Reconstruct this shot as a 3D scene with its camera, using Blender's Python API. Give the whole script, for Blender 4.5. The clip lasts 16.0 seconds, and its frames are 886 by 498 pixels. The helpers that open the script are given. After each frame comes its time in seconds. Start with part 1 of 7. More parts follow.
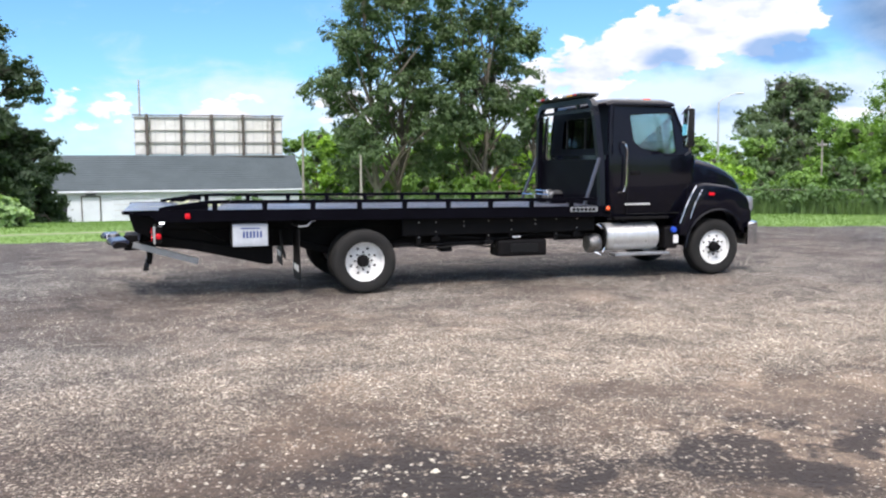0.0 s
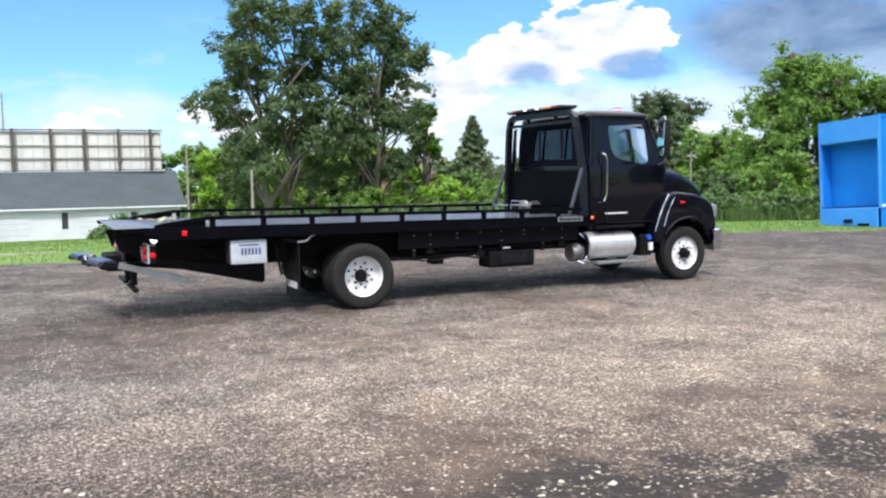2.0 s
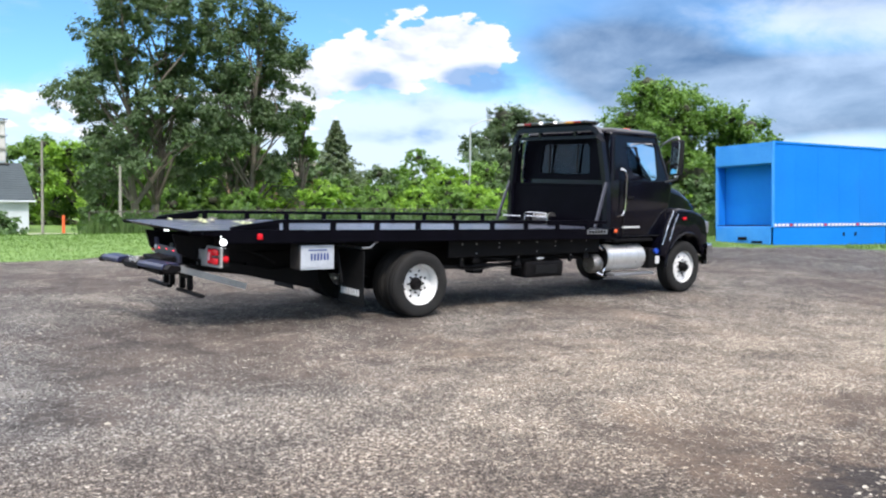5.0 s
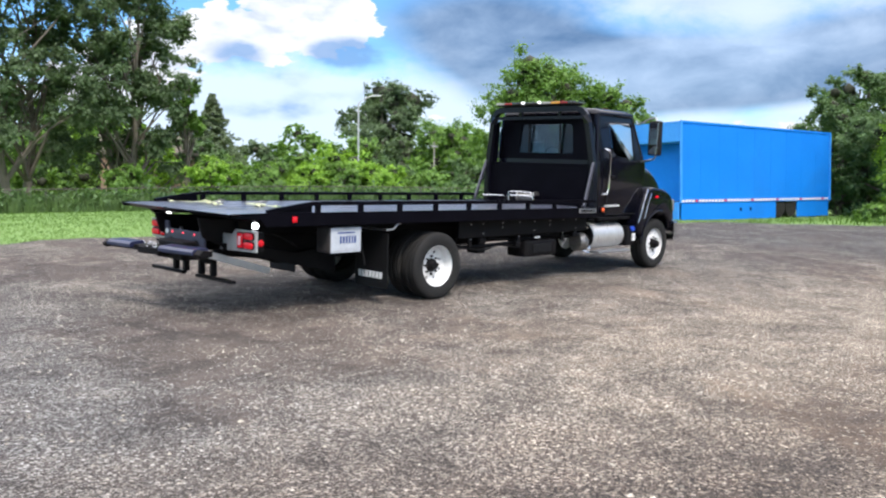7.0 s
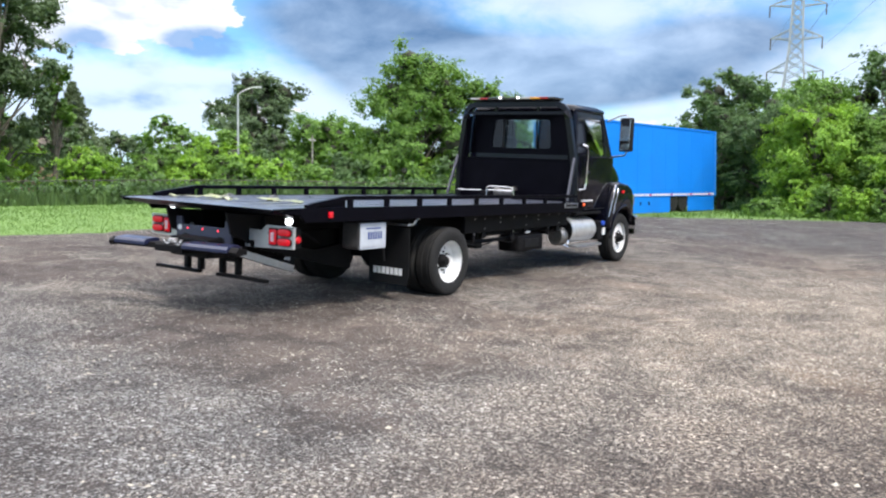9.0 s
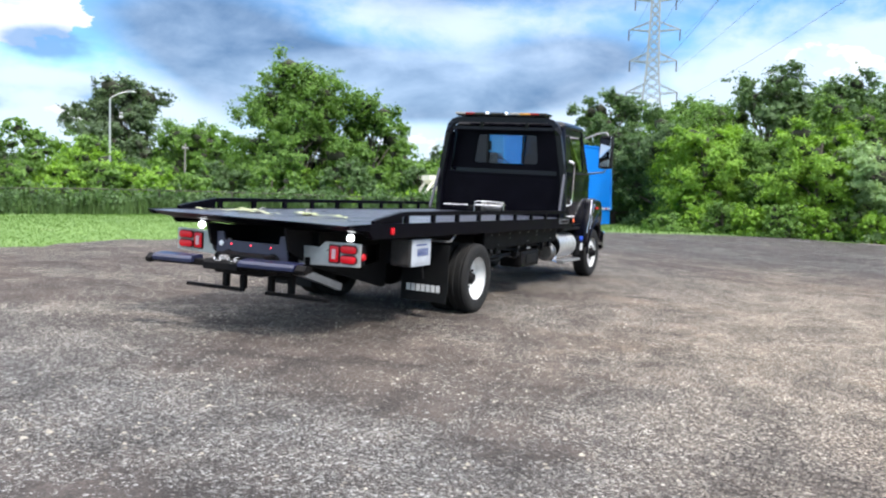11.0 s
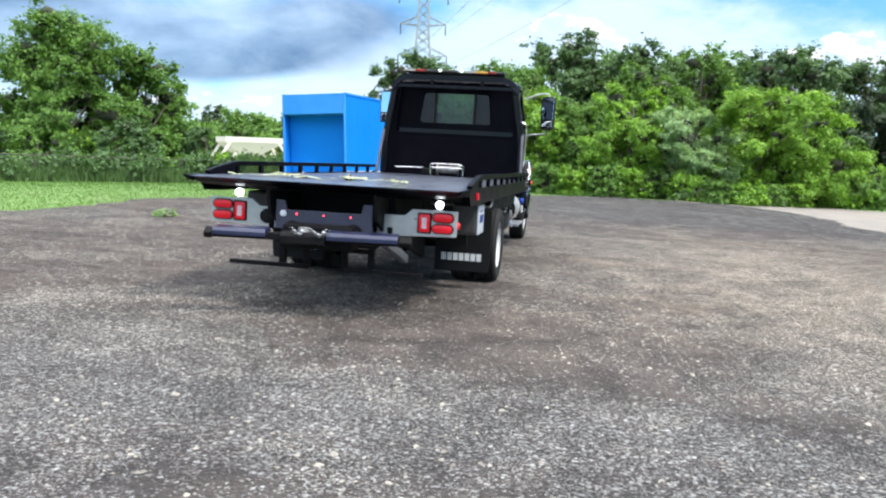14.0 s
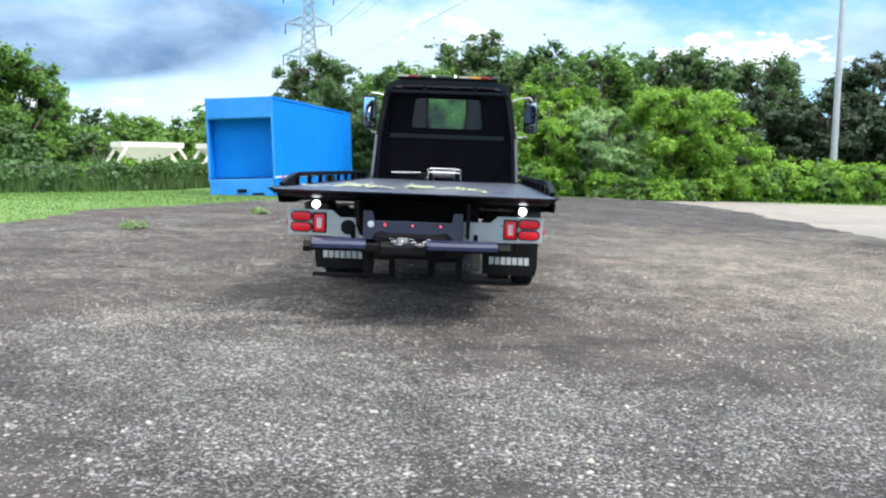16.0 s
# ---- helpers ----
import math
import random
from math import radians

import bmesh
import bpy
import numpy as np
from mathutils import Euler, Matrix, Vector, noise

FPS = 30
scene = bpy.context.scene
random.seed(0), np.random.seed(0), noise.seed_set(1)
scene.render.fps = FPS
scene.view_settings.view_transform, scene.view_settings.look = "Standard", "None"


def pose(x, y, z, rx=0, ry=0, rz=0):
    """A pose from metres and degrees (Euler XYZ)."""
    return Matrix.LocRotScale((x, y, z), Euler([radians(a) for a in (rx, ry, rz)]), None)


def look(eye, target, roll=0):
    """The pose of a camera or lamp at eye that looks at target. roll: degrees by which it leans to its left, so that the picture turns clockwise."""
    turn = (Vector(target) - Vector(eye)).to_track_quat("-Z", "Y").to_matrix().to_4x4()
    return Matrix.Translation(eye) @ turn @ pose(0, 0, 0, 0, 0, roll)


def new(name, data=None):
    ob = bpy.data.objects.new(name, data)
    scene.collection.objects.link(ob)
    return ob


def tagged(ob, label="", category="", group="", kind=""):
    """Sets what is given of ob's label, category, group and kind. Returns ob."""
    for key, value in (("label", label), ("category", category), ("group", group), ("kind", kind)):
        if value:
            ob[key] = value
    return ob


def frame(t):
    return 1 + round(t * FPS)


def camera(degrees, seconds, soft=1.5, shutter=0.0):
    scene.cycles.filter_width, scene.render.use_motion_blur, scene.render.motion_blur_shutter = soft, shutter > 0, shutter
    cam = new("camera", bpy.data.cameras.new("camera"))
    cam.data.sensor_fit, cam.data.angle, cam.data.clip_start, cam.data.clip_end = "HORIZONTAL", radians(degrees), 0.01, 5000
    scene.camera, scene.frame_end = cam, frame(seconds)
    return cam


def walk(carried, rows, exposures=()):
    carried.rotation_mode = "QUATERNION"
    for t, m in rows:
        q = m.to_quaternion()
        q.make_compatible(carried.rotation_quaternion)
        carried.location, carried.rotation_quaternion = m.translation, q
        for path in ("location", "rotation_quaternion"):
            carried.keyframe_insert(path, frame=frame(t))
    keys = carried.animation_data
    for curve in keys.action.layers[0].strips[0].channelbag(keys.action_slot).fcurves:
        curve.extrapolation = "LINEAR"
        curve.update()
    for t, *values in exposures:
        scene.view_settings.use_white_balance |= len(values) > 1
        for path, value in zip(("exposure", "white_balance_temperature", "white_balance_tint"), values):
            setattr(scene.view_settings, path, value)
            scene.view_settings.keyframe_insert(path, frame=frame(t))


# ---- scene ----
cam = camera(54.6, 16.0, soft=2.2)
# The lot slopes gently; the truck and the path are laid out in the lot's own plane, leaned by this turn.
TILT = pose(0, 0, 0, 1.3)
PATH = [
    (0, (-2.395, -12.077, 1.745), (-1.792, -10.181, 1.542), -0.2),
    (0.5, (-2.794, -11.863, 1.739), (-2.11, -9.995, 1.533), -0.5),
    (1, (-3.11, -11.714, 1.723), (-2.362, -9.871, 1.517), -0.5),
    (1.5, (-3.523, -11.56, 1.726), (-2.707, -9.744, 1.538), -0.5),
    (2, (-3.875, -11.363, 1.733), (-2.996, -9.575, 1.559), -0.8),
    (2.5, (-4.315, -11.166, 1.745), (-3.375, -9.408, 1.584), -0.6),
    (3, (-4.633, -10.958, 1.734), (-3.646, -9.225, 1.578), -0.1),
    (3.5, (-5.054, -10.732, 1.735), (-4.013, -9.031, 1.582), 0.6),
    (6, (-6.954, -9.299, 1.769), (-5.642, -7.799, 1.592), 1.6),
    (6.5, (-7.324, -8.985, 1.778), (-5.951, -7.543, 1.586), 1.7),
    (7, (-7.557, -8.659, 1.758), (-6.133, -7.269, 1.553), 1.6),
    (7.5, (-7.803, -8.263, 1.729), (-6.317, -6.94, 1.519), 1.6),
    (8, (-8.063, -7.904, 1.701), (-6.519, -6.649, 1.497), 1.6),
    (8.5, (-8.419, -7.557, 1.701), (-6.828, -6.362, 1.493), 1.7),
    (9, (-8.613, -7.155, 1.692), (-6.987, -6.009, 1.485), 2.1),
    (11.5, (-9.62, -4.808, 1.625), (-7.787, -4.028, 1.453), 3.3),
    (12, (-9.699, -4.277, 1.593), (-7.832, -3.586, 1.402), 3.6),
    (12.5, (-9.774, -3.796, 1.554), (-7.887, -3.167, 1.343), 3.5),
    (13, (-9.787, -3.283, 1.52), (-7.873, -2.747, 1.299), 3.1),
    (13.5, (-9.817, -2.824, 1.509), (-7.881, -2.377, 1.285), 3.1),
    (14, (-9.808, -2.283, 1.475), (-7.85, -1.938, 1.251), 3.1),
    (14.5, (-9.776, -1.811, 1.463), (-7.806, -1.54, 1.246), 3.3),
    (15, (-9.939, -1.369, 1.467), (-7.964, -1.132, 1.255), 3.4),
    (15.5, (-10.133, -0.991, 1.507), (-8.152, -0.815, 1.293), 3.2),
    (16, (-10.099, -0.555, 1.471), (-8.111, -0.476, 1.259), 2.1),
]
walk(cam, [(t, TILT @ look(eye, target, roll)) for t, eye, target, roll in PATH],
     exposures=((0.0, 0.60, 6450, 15), (3.5, 0.59, 6390, 13), (8.0, 0.615, 6350, 12.5), (12.0, 0.71, 6290, 10), (16.0, 0.74, 6150, 7)))

# ---- world, sun, exposure ----
SUN_DIR = Vector((-0.40, -0.80, 1.15)).normalized()
SKY_TINT = (0.62, 0.98, 1.28)


def nodes_of(tree):
    tree.nodes.clear()
    return tree.nodes, tree.links


def math_node(nd, lk, op, a, b=None, c=None, clamp=False):
    n = nd.new("ShaderNodeMath")
    n.operation, n.use_clamp = op, clamp
    for i, v in enumerate((a, b, c)):
        if v is None:
            continue
        if isinstance(v, (int, float)):
            n.inputs[i].default_value = v
        else:
            lk.new(v, n.inputs[i])
    return n.outputs[0]


def ramp(nd, lk, fac, stops, smooth=False):
    n = nd.new("ShaderNodeValToRGB")
    n.color_ramp.interpolation = "EASE" if smooth else "LINEAR"
    el = n.color_ramp.elements
    while len(el) > 1:
        el.remove(el[-1])
    for i, (p, col) in enumerate(stops):
        e = el[0] if i == 0 else el.new(p)
        e.position = p
        e.color = (*col, 1) if len(col) == 3 else col
    lk.new(fac, n.inputs[0])
    return n.outputs[0]


def mix(nd, lk, fac, a, b, mode="MIX"):
    n = nd.new("ShaderNodeMix")
    n.data_type, n.blend_type = "RGBA", mode
    for i, v in ((0, fac), (6, a), (7, b)):
        if isinstance(v, (int, float)):
            n.inputs[i].default_value = v
        elif isinstance(v, tuple):
            n.inputs[i].default_value = (*v, 1)
        else:
            lk.new(v, n.inputs[i])
    return n.outputs[2]


def noise_tex(nd, lk, vec, scale, detail=4.0, rough=0.55, dist=0.0):
    n = nd.new("ShaderNodeTexNoise")
    n.inputs["Scale"].default_value = scale
    n.inputs["Detail"].default_value = detail
    n.inputs["Roughness"].default_value = rough
    n.inputs["Distortion"].default_value = dist
    if vec is not None:
        lk.new(vec, n.inputs["Vector"])
    return n.outputs[0]


def build_world():
    w = bpy.data.worlds.new("sky")
    scene.world = w
    w.use_nodes = True
    nd, lk = nodes_of(w.node_tree)
    out = nd.new("ShaderNodeOutputWorld")
    bg = nd.new("ShaderNodeBackground")
    sky = nd.new("ShaderNodeTexSky")
    sky.sky_type, sky.sun_disc = "NISHITA", False
    sky.sun_elevation = math.asin(SUN_DIR.z)
    sky.sun_rotation = math.atan2(SUN_DIR.x, SUN_DIR.y)
    sky.air_density, sky.dust_density, sky.ozone_density = 1.0, 0.4, 2.2
    co = nd.new("ShaderNodeTexCoord").outputs["Generated"]
    sep = nd.new("ShaderNodeSeparateXYZ")
    lk.new(co, sep.inputs[0])
    x, y, z = sep.outputs
    az = math_node(nd, lk, "ARCTAN2", y, x)
    el = math_node(nd, lk, "ARCSINE", z)
    # flattened cloud space: clouds are wider than they are high
    comb = nd.new("ShaderNodeCombineXYZ")
    lk.new(math_node(nd, lk, "MULTIPLY", az, 1.0), comb.inputs[0])
    lk.new(math_node(nd, lk, "MULTIPLY", el, 2.0), comb.inputs[1])
    puff = noise_tex(nd, lk, comb.outputs[0], 11.0, 8.0, 0.6, 0.25)
    broad = noise_tex(nd, lk, comb.outputs[0], 2.4, 4.0, 0.5, 0.4)
    lumps = noise_tex(nd, lk, comb.outputs[0], 27.0, 5.0, 0.5, 0.15)

    def blob(a0, e0, ra, re):
        """A soft bank of cloud round an azimuth and an elevation, in degrees."""
        da = math_node(nd, lk, "DIVIDE", math_node(nd, lk, "SUBTRACT", az, radians(a0)), radians(ra))
        de = math_node(nd, lk, "DIVIDE", math_node(nd, lk, "SUBTRACT", el, radians(e0)), radians(re))
        r2 = math_node(nd, lk, "ADD", math_node(nd, lk, "MULTIPLY", da, da), math_node(nd, lk, "MULTIPLY", de, de))
        return math_node(nd, lk, "EXPONENT", math_node(nd, lk, "MULTIPLY", r2, -1.0))

    def bank(*blobs):
        total = None
        for b in blobs:
            v = math_node(nd, lk, "MULTIPLY", blob(*b[:4]), b[4])
            total = v if total is None else math_node(nd, lk, "ADD", total, v)
        return total

    rough = math_node(nd, lk, "MULTIPLY", math_node(nd, lk, "SUBTRACT", puff, 0.5), 1.6)
    bumps = math_node(nd, lk, "MULTIPLY", math_node(nd, lk, "SUBTRACT", lumps, 0.5), 2.6)
    rough2 = math_node(nd, lk, "MULTIPLY", math_node(nd, lk, "SUBTRACT", broad, 0.5), 1.2)
    # thin pale haze cloud near the skyline all round
    haze = bank((88, 3.0, 24, 3.0, 0.62), (58, 3.6, 17, 4.2, 0.95), (52, 4.8, 11, 2.4, 0.5), (24, 2.0, 30, 2.6, 0.9), (8, 5, 14, 6, 0.95), (-1, 9, 7, 3, 0.5), (-15, 6, 12, 3.0, 0.75), (28, 10.8, 9, 2.2, 0.95), (84, 6, 6, 2.2, 0.45),
                # unseen banks, added to whiten the fill light
                (-95, 10, 55, 14, 1.1), (172, 10, 50, 14, 1.0), (-150, 30, 40, 14, 0.6), (110, 30, 30, 12, 0.5))
    # broken white cloud over most of the upper sky, out of view, added to lift the shadows
    haze = math_node(nd, lk, "ADD", haze, math_node(nd, lk, "MULTIPLY", math_node(nd, lk, "MULTIPLY_ADD", el, 2.4, -0.75, clamp=True), 1.2))
    hz = ramp(nd, lk, math_node(nd, lk, "ADD", haze, rough), ((0.20, (0, 0, 0)), (1.0, (1, 1, 1))), True)
    # grey decks
    greys = bank((28, 6.2, 11, 1.9, 1.25), (42, 9.6, 8, 2.4, 0.75), (22, 14, 14, 3.0, 0.5), (34, 17, 20, 4, 0.8), (12, 22, 26, 6, 0.6), (36, 5.5, 6, 2.0, 0.5), (17, 8.6, 6, 1.6, 0.6), (38, 7.6, 7, 1.6, 0.5), (-24, 7, 5, 2, 0.5),
                 (-160, 25, 40, 10, 0.5))
    grey = ramp(nd, lk, math_node(nd, lk, "ADD", greys, rough2), ((0.14, (0, 0, 0)), (0.60, (1, 1, 1))), True)
    # sunlit cumulus with crisp tops and grey bellies
    heaps = bank((67.5, 5.6, 3.0, 1.4, 0.85), (63.0, 7.2, 3.0, 1.6, 1.05), (58.5, 8.7, 3.2, 1.8, 1.15), (53.8, 9.7, 3.2, 2.1, 1.25), (50.6, 9.6, 2.0, 1.7, 0.85), (86, 4.6, 3.4, 1.2, 0.7), (78.5, 5.2, 2.6, 1.4, 0.75), (95, 4.6, 3.4, 1.3, 0.7), (73, 3.6, 3.5, 1.2, 0.55), (63, 4.6, 4, 1.0, 0.4), (-17, 6.8, 7, 1.4, 0.7), (2, 8.2, 5, 1.6, 0.5), (24, 2.8, 7, 0.9, 0.6), (48, 3.6, 4, 0.8, 0.5))
    heap = ramp(nd, lk, math_node(nd, lk, "ADD", heaps, math_node(nd, lk, "MULTIPLY", math_node(nd, lk, "MULTIPLY", heaps, 2.5, clamp=True), math_node(nd, lk, "ADD", bumps, math_node(nd, lk, "MULTIPLY", rough, 0.5)))), ((0.40, (0, 0, 0)), (0.55, (1, 1, 1))), True)
    bellies = bank((57.8, 7.5, 1.9, 0.95, 1.0), (50.9, 7.8, 2.4, 0.90, 1.5), (54.6, 6.2, 1.6, 0.6, 0.5), (47.5, 4.6, 2.0, 0.9, 0.5), (54.5, 4.0, 2.6, 0.7, 0.45), (59, 4.0, 4.5, 0.9, 0.34), (50.5, 5.0, 5, 0.8, 0.34), (64, 4.8, 3, 0.6, 0.3))
    belly = ramp(nd, lk, math_node(nd, lk, "ADD", bellies, math_node(nd, lk, "MULTIPLY", bellies, math_node(nd, lk, "MULTIPLY", bumps, 0.9))), ((0.18, (0, 0, 0)), (0.95, (1, 1, 1))), True)
    shade = ramp(nd, lk, mix(nd, lk, 0.28, broad, puff), ((0.40, (0.85, 1.5, 2.65)), (0.62, (4.0, 5.2, 6.8))))
    blue = mix(nd, lk, 1.0, sky.outputs[0], SKY_TINT, "MULTIPLY")
    # the unseen upper cloud is several times brighter, as fill for shaded parts
    lit = mix(nd, lk, math_node(nd, lk, "MULTIPLY_ADD", el, 2.4, -0.75, clamp=True), (5.5, 6.4, 7.6), (22.5, 22.4, 22.6))
    c = mix(nd, lk, math_node(nd, lk, "MULTIPLY", hz, 0.9), blue, lit)
    c = mix(nd, lk, math_node(nd, lk, "MULTIPLY", grey, 0.92), c, shade)
    c = mix(nd, lk, heap, c, ramp(nd, lk, mix(nd, lk, 0.4, lumps, puff), ((0.38, (4.7, 5.3, 6.2)), (0.56, (7.2, 7.4, 7.8)))))
    c = mix(nd, lk, math_node(nd, lk, "MULTIPLY", belly, 0.82), c, (1.5, 2.9, 5.2))
    lk.new(c, bg.inputs[0])
    bg.inputs[1].default_value = 0.105
    lk.new(bg.outputs[0], out.inputs[0])


build_world()
sun = new("sun", bpy.data.lights.new("sun", "SUN"))
sun.data.energy, sun.data.angle, sun.data.color = 2.35, radians(6.0), (1.0, 0.94, 0.86)
sun.matrix_world = look(SUN_DIR * 60, (0, 0, 0))


# ---- materials ----
def mat(name, c1, c2=None, scale=6.0, rough=0.6, metal=0.0, bump=0.0, bump_scale=60.0, coat=0.0, rough2=None, emit=None, trans=0.0, grime=None, island=0.0, spec=None):
    """A surface of two near colours mixed by a broad and a fine grain, with relief, and grime in patches."""
    m = bpy.data.materials.new(name)
    m.use_nodes = True
    nd, lk = nodes_of(m.node_tree)
    out = nd.new("ShaderNodeOutputMaterial")
    b = nd.new("ShaderNodeBsdfPrincipled")
    co = nd.new("ShaderNodeTexCoord").outputs["Object"]
    c2 = c2 or tuple(v * 0.8 for v in c1)
    n1 = noise_tex(nd, lk, co, scale, 5.0)
    n2 = noise_tex(nd, lk, co, scale * 9, 3.0)
    f = math_node(nd, lk, "ADD", math_node(nd, lk, "MULTIPLY", n1, 0.7), math_node(nd, lk, "MULTIPLY", n2, 0.3))
    f = ramp(nd, lk, f, ((0.36, (0, 0, 0)), (0.64, (1, 1, 1))))
    c = mix(nd, lk, f, c1, c2)
    if grime:
        g = ramp(nd, lk, noise_tex(nd, lk, co, scale * 0.45, 6.0, 0.65, 0.5), ((0.52, (0, 0, 0)), (0.72, (1, 1, 1))))
        c = mix(nd, lk, math_node(nd, lk, "MULTIPLY", g, 0.6), c, grime)
    if island:
        geo = nd.new("ShaderNodeNewGeometry").outputs["Random Per Island"]
        hsv = nd.new("ShaderNodeHueSaturation")
        lk.new(math_node(nd, lk, "MULTIPLY_ADD", geo, 2 * island, 1 - island), hsv.inputs["Value"])
        lk.new(math_node(nd, lk, "MULTIPLY_ADD", geo, 0.06 * island, 0.5 - 0.03 * island), hsv.inputs["Hue"])
        lk.new(c, hsv.inputs["Color"])
        c = hsv.outputs[0]
    lk.new(c, b.inputs["Base Color"])
    r = ramp(nd, lk, n1, ((0.3, (rough,) * 3), (0.7, ((rough2 or min(1, rough * 1.25)),) * 3)))
    lk.new(r, b.inputs["Roughness"])
    b.inputs["Metallic"].default_value = metal
    b.inputs["Coat Weight"].default_value = coat
    b.inputs["Coat Roughness"].default_value = 0.06
    b.inputs["Transmission Weight"].default_value = trans
    if spec is not None:
        b.inputs["Specular IOR Level"].default_value = spec
    if emit:
        b.inputs["Emission Color"].default_value = (*emit[:3], 1)
        b.inputs["Emission Strength"].default_value = emit[3]
    if bump:
        bp = nd.new("ShaderNodeBump")
        bp.inputs["Strength"].default_value = bump
        bp.inputs["Distance"].default_value = 0.02
        lk.new(noise_tex(nd, lk, co, bump_scale, 4.0), bp.inputs["Height"])
        lk.new(bp.outputs[0], b.inputs["Normal"])
    lk.new(b.outputs[0], out.inputs[0])
    return m


def leaf_mat(name, c1, c2, gloss=0.45, through_light=0.35):
    m = bpy.data.materials.new(name)
    m.use_nodes = True
    nd, lk = nodes_of(m.node_tree)
    out = nd.new("ShaderNodeOutputMaterial")
    b = nd.new("ShaderNodeBsdfPrincipled")
    tr = nd.new("ShaderNodeBsdfTranslucent")
    ms = nd.new("ShaderNodeMixShader")
    geo = nd.new("ShaderNodeNewGeometry").outputs["Random Per Island"]
    co = nd.new("ShaderNodeTexCoord").outputs["Object"]
    n = noise_tex(nd, lk, co, 0.5, 3.0)
    tuft = ramp(nd, lk, noise_tex(nd, lk, co, 1.7, 2.0), ((0.36, (0, 0, 0)), (0.64, (1, 1, 1))))
    f = math_node(nd, lk, "ADD", math_node(nd, lk, "MULTIPLY", geo, 0.42), math_node(nd, lk, "MULTIPLY", n, 0.3))
    f = math_node(nd, lk, "ADD", f, math_node(nd, lk, "MULTIPLY", tuft, 0.3), clamp=True)
    c = mix(nd, lk, f, c1, c2)
    lk.new(c, b.inputs["Base Color"])
    lk.new(mix(nd, lk, 0.6, c, (1.0, 1.0, 0.25), "MULTIPLY"), tr.inputs[0])
    b.inputs["Roughness"].default_value = gloss
    ms.inputs[0].default_value = through_light
    lk.new(b.outputs[0], ms.inputs[1])
    lk.new(tr.outputs[0], ms.inputs[2])
    lk.new(ms.outputs[0], out.inputs[0])
    return m


def glass_mat(name, tint, alpha=0.25):
    m = bpy.data.materials.new(name)
    m.use_nodes = True
    nd, lk = nodes_of(m.node_tree)
    out = nd.new("ShaderNodeOutputMaterial")
    gl = nd.new("ShaderNodeBsdfGlossy")
    gl.inputs["Roughness"].default_value = 0.03
    tp = nd.new("ShaderNodeBsdfTransparent")
    tp.inputs[0].default_value = (*tint, 1)
    fr = nd.new("ShaderNodeFresnel")
    fr.inputs[0].default_value = 1.5
    ms = nd.new("ShaderNodeMixShader")
    lk.new(math_node(nd, lk, "ADD", fr.outputs[0], alpha, clamp=True), ms.inputs[0])
    lk.new(tp.outputs[0], ms.inputs[1])
    lk.new(gl.outputs[0], ms.inputs[2])
    lk.new(ms.outputs[0], out.inputs[0])
    return m


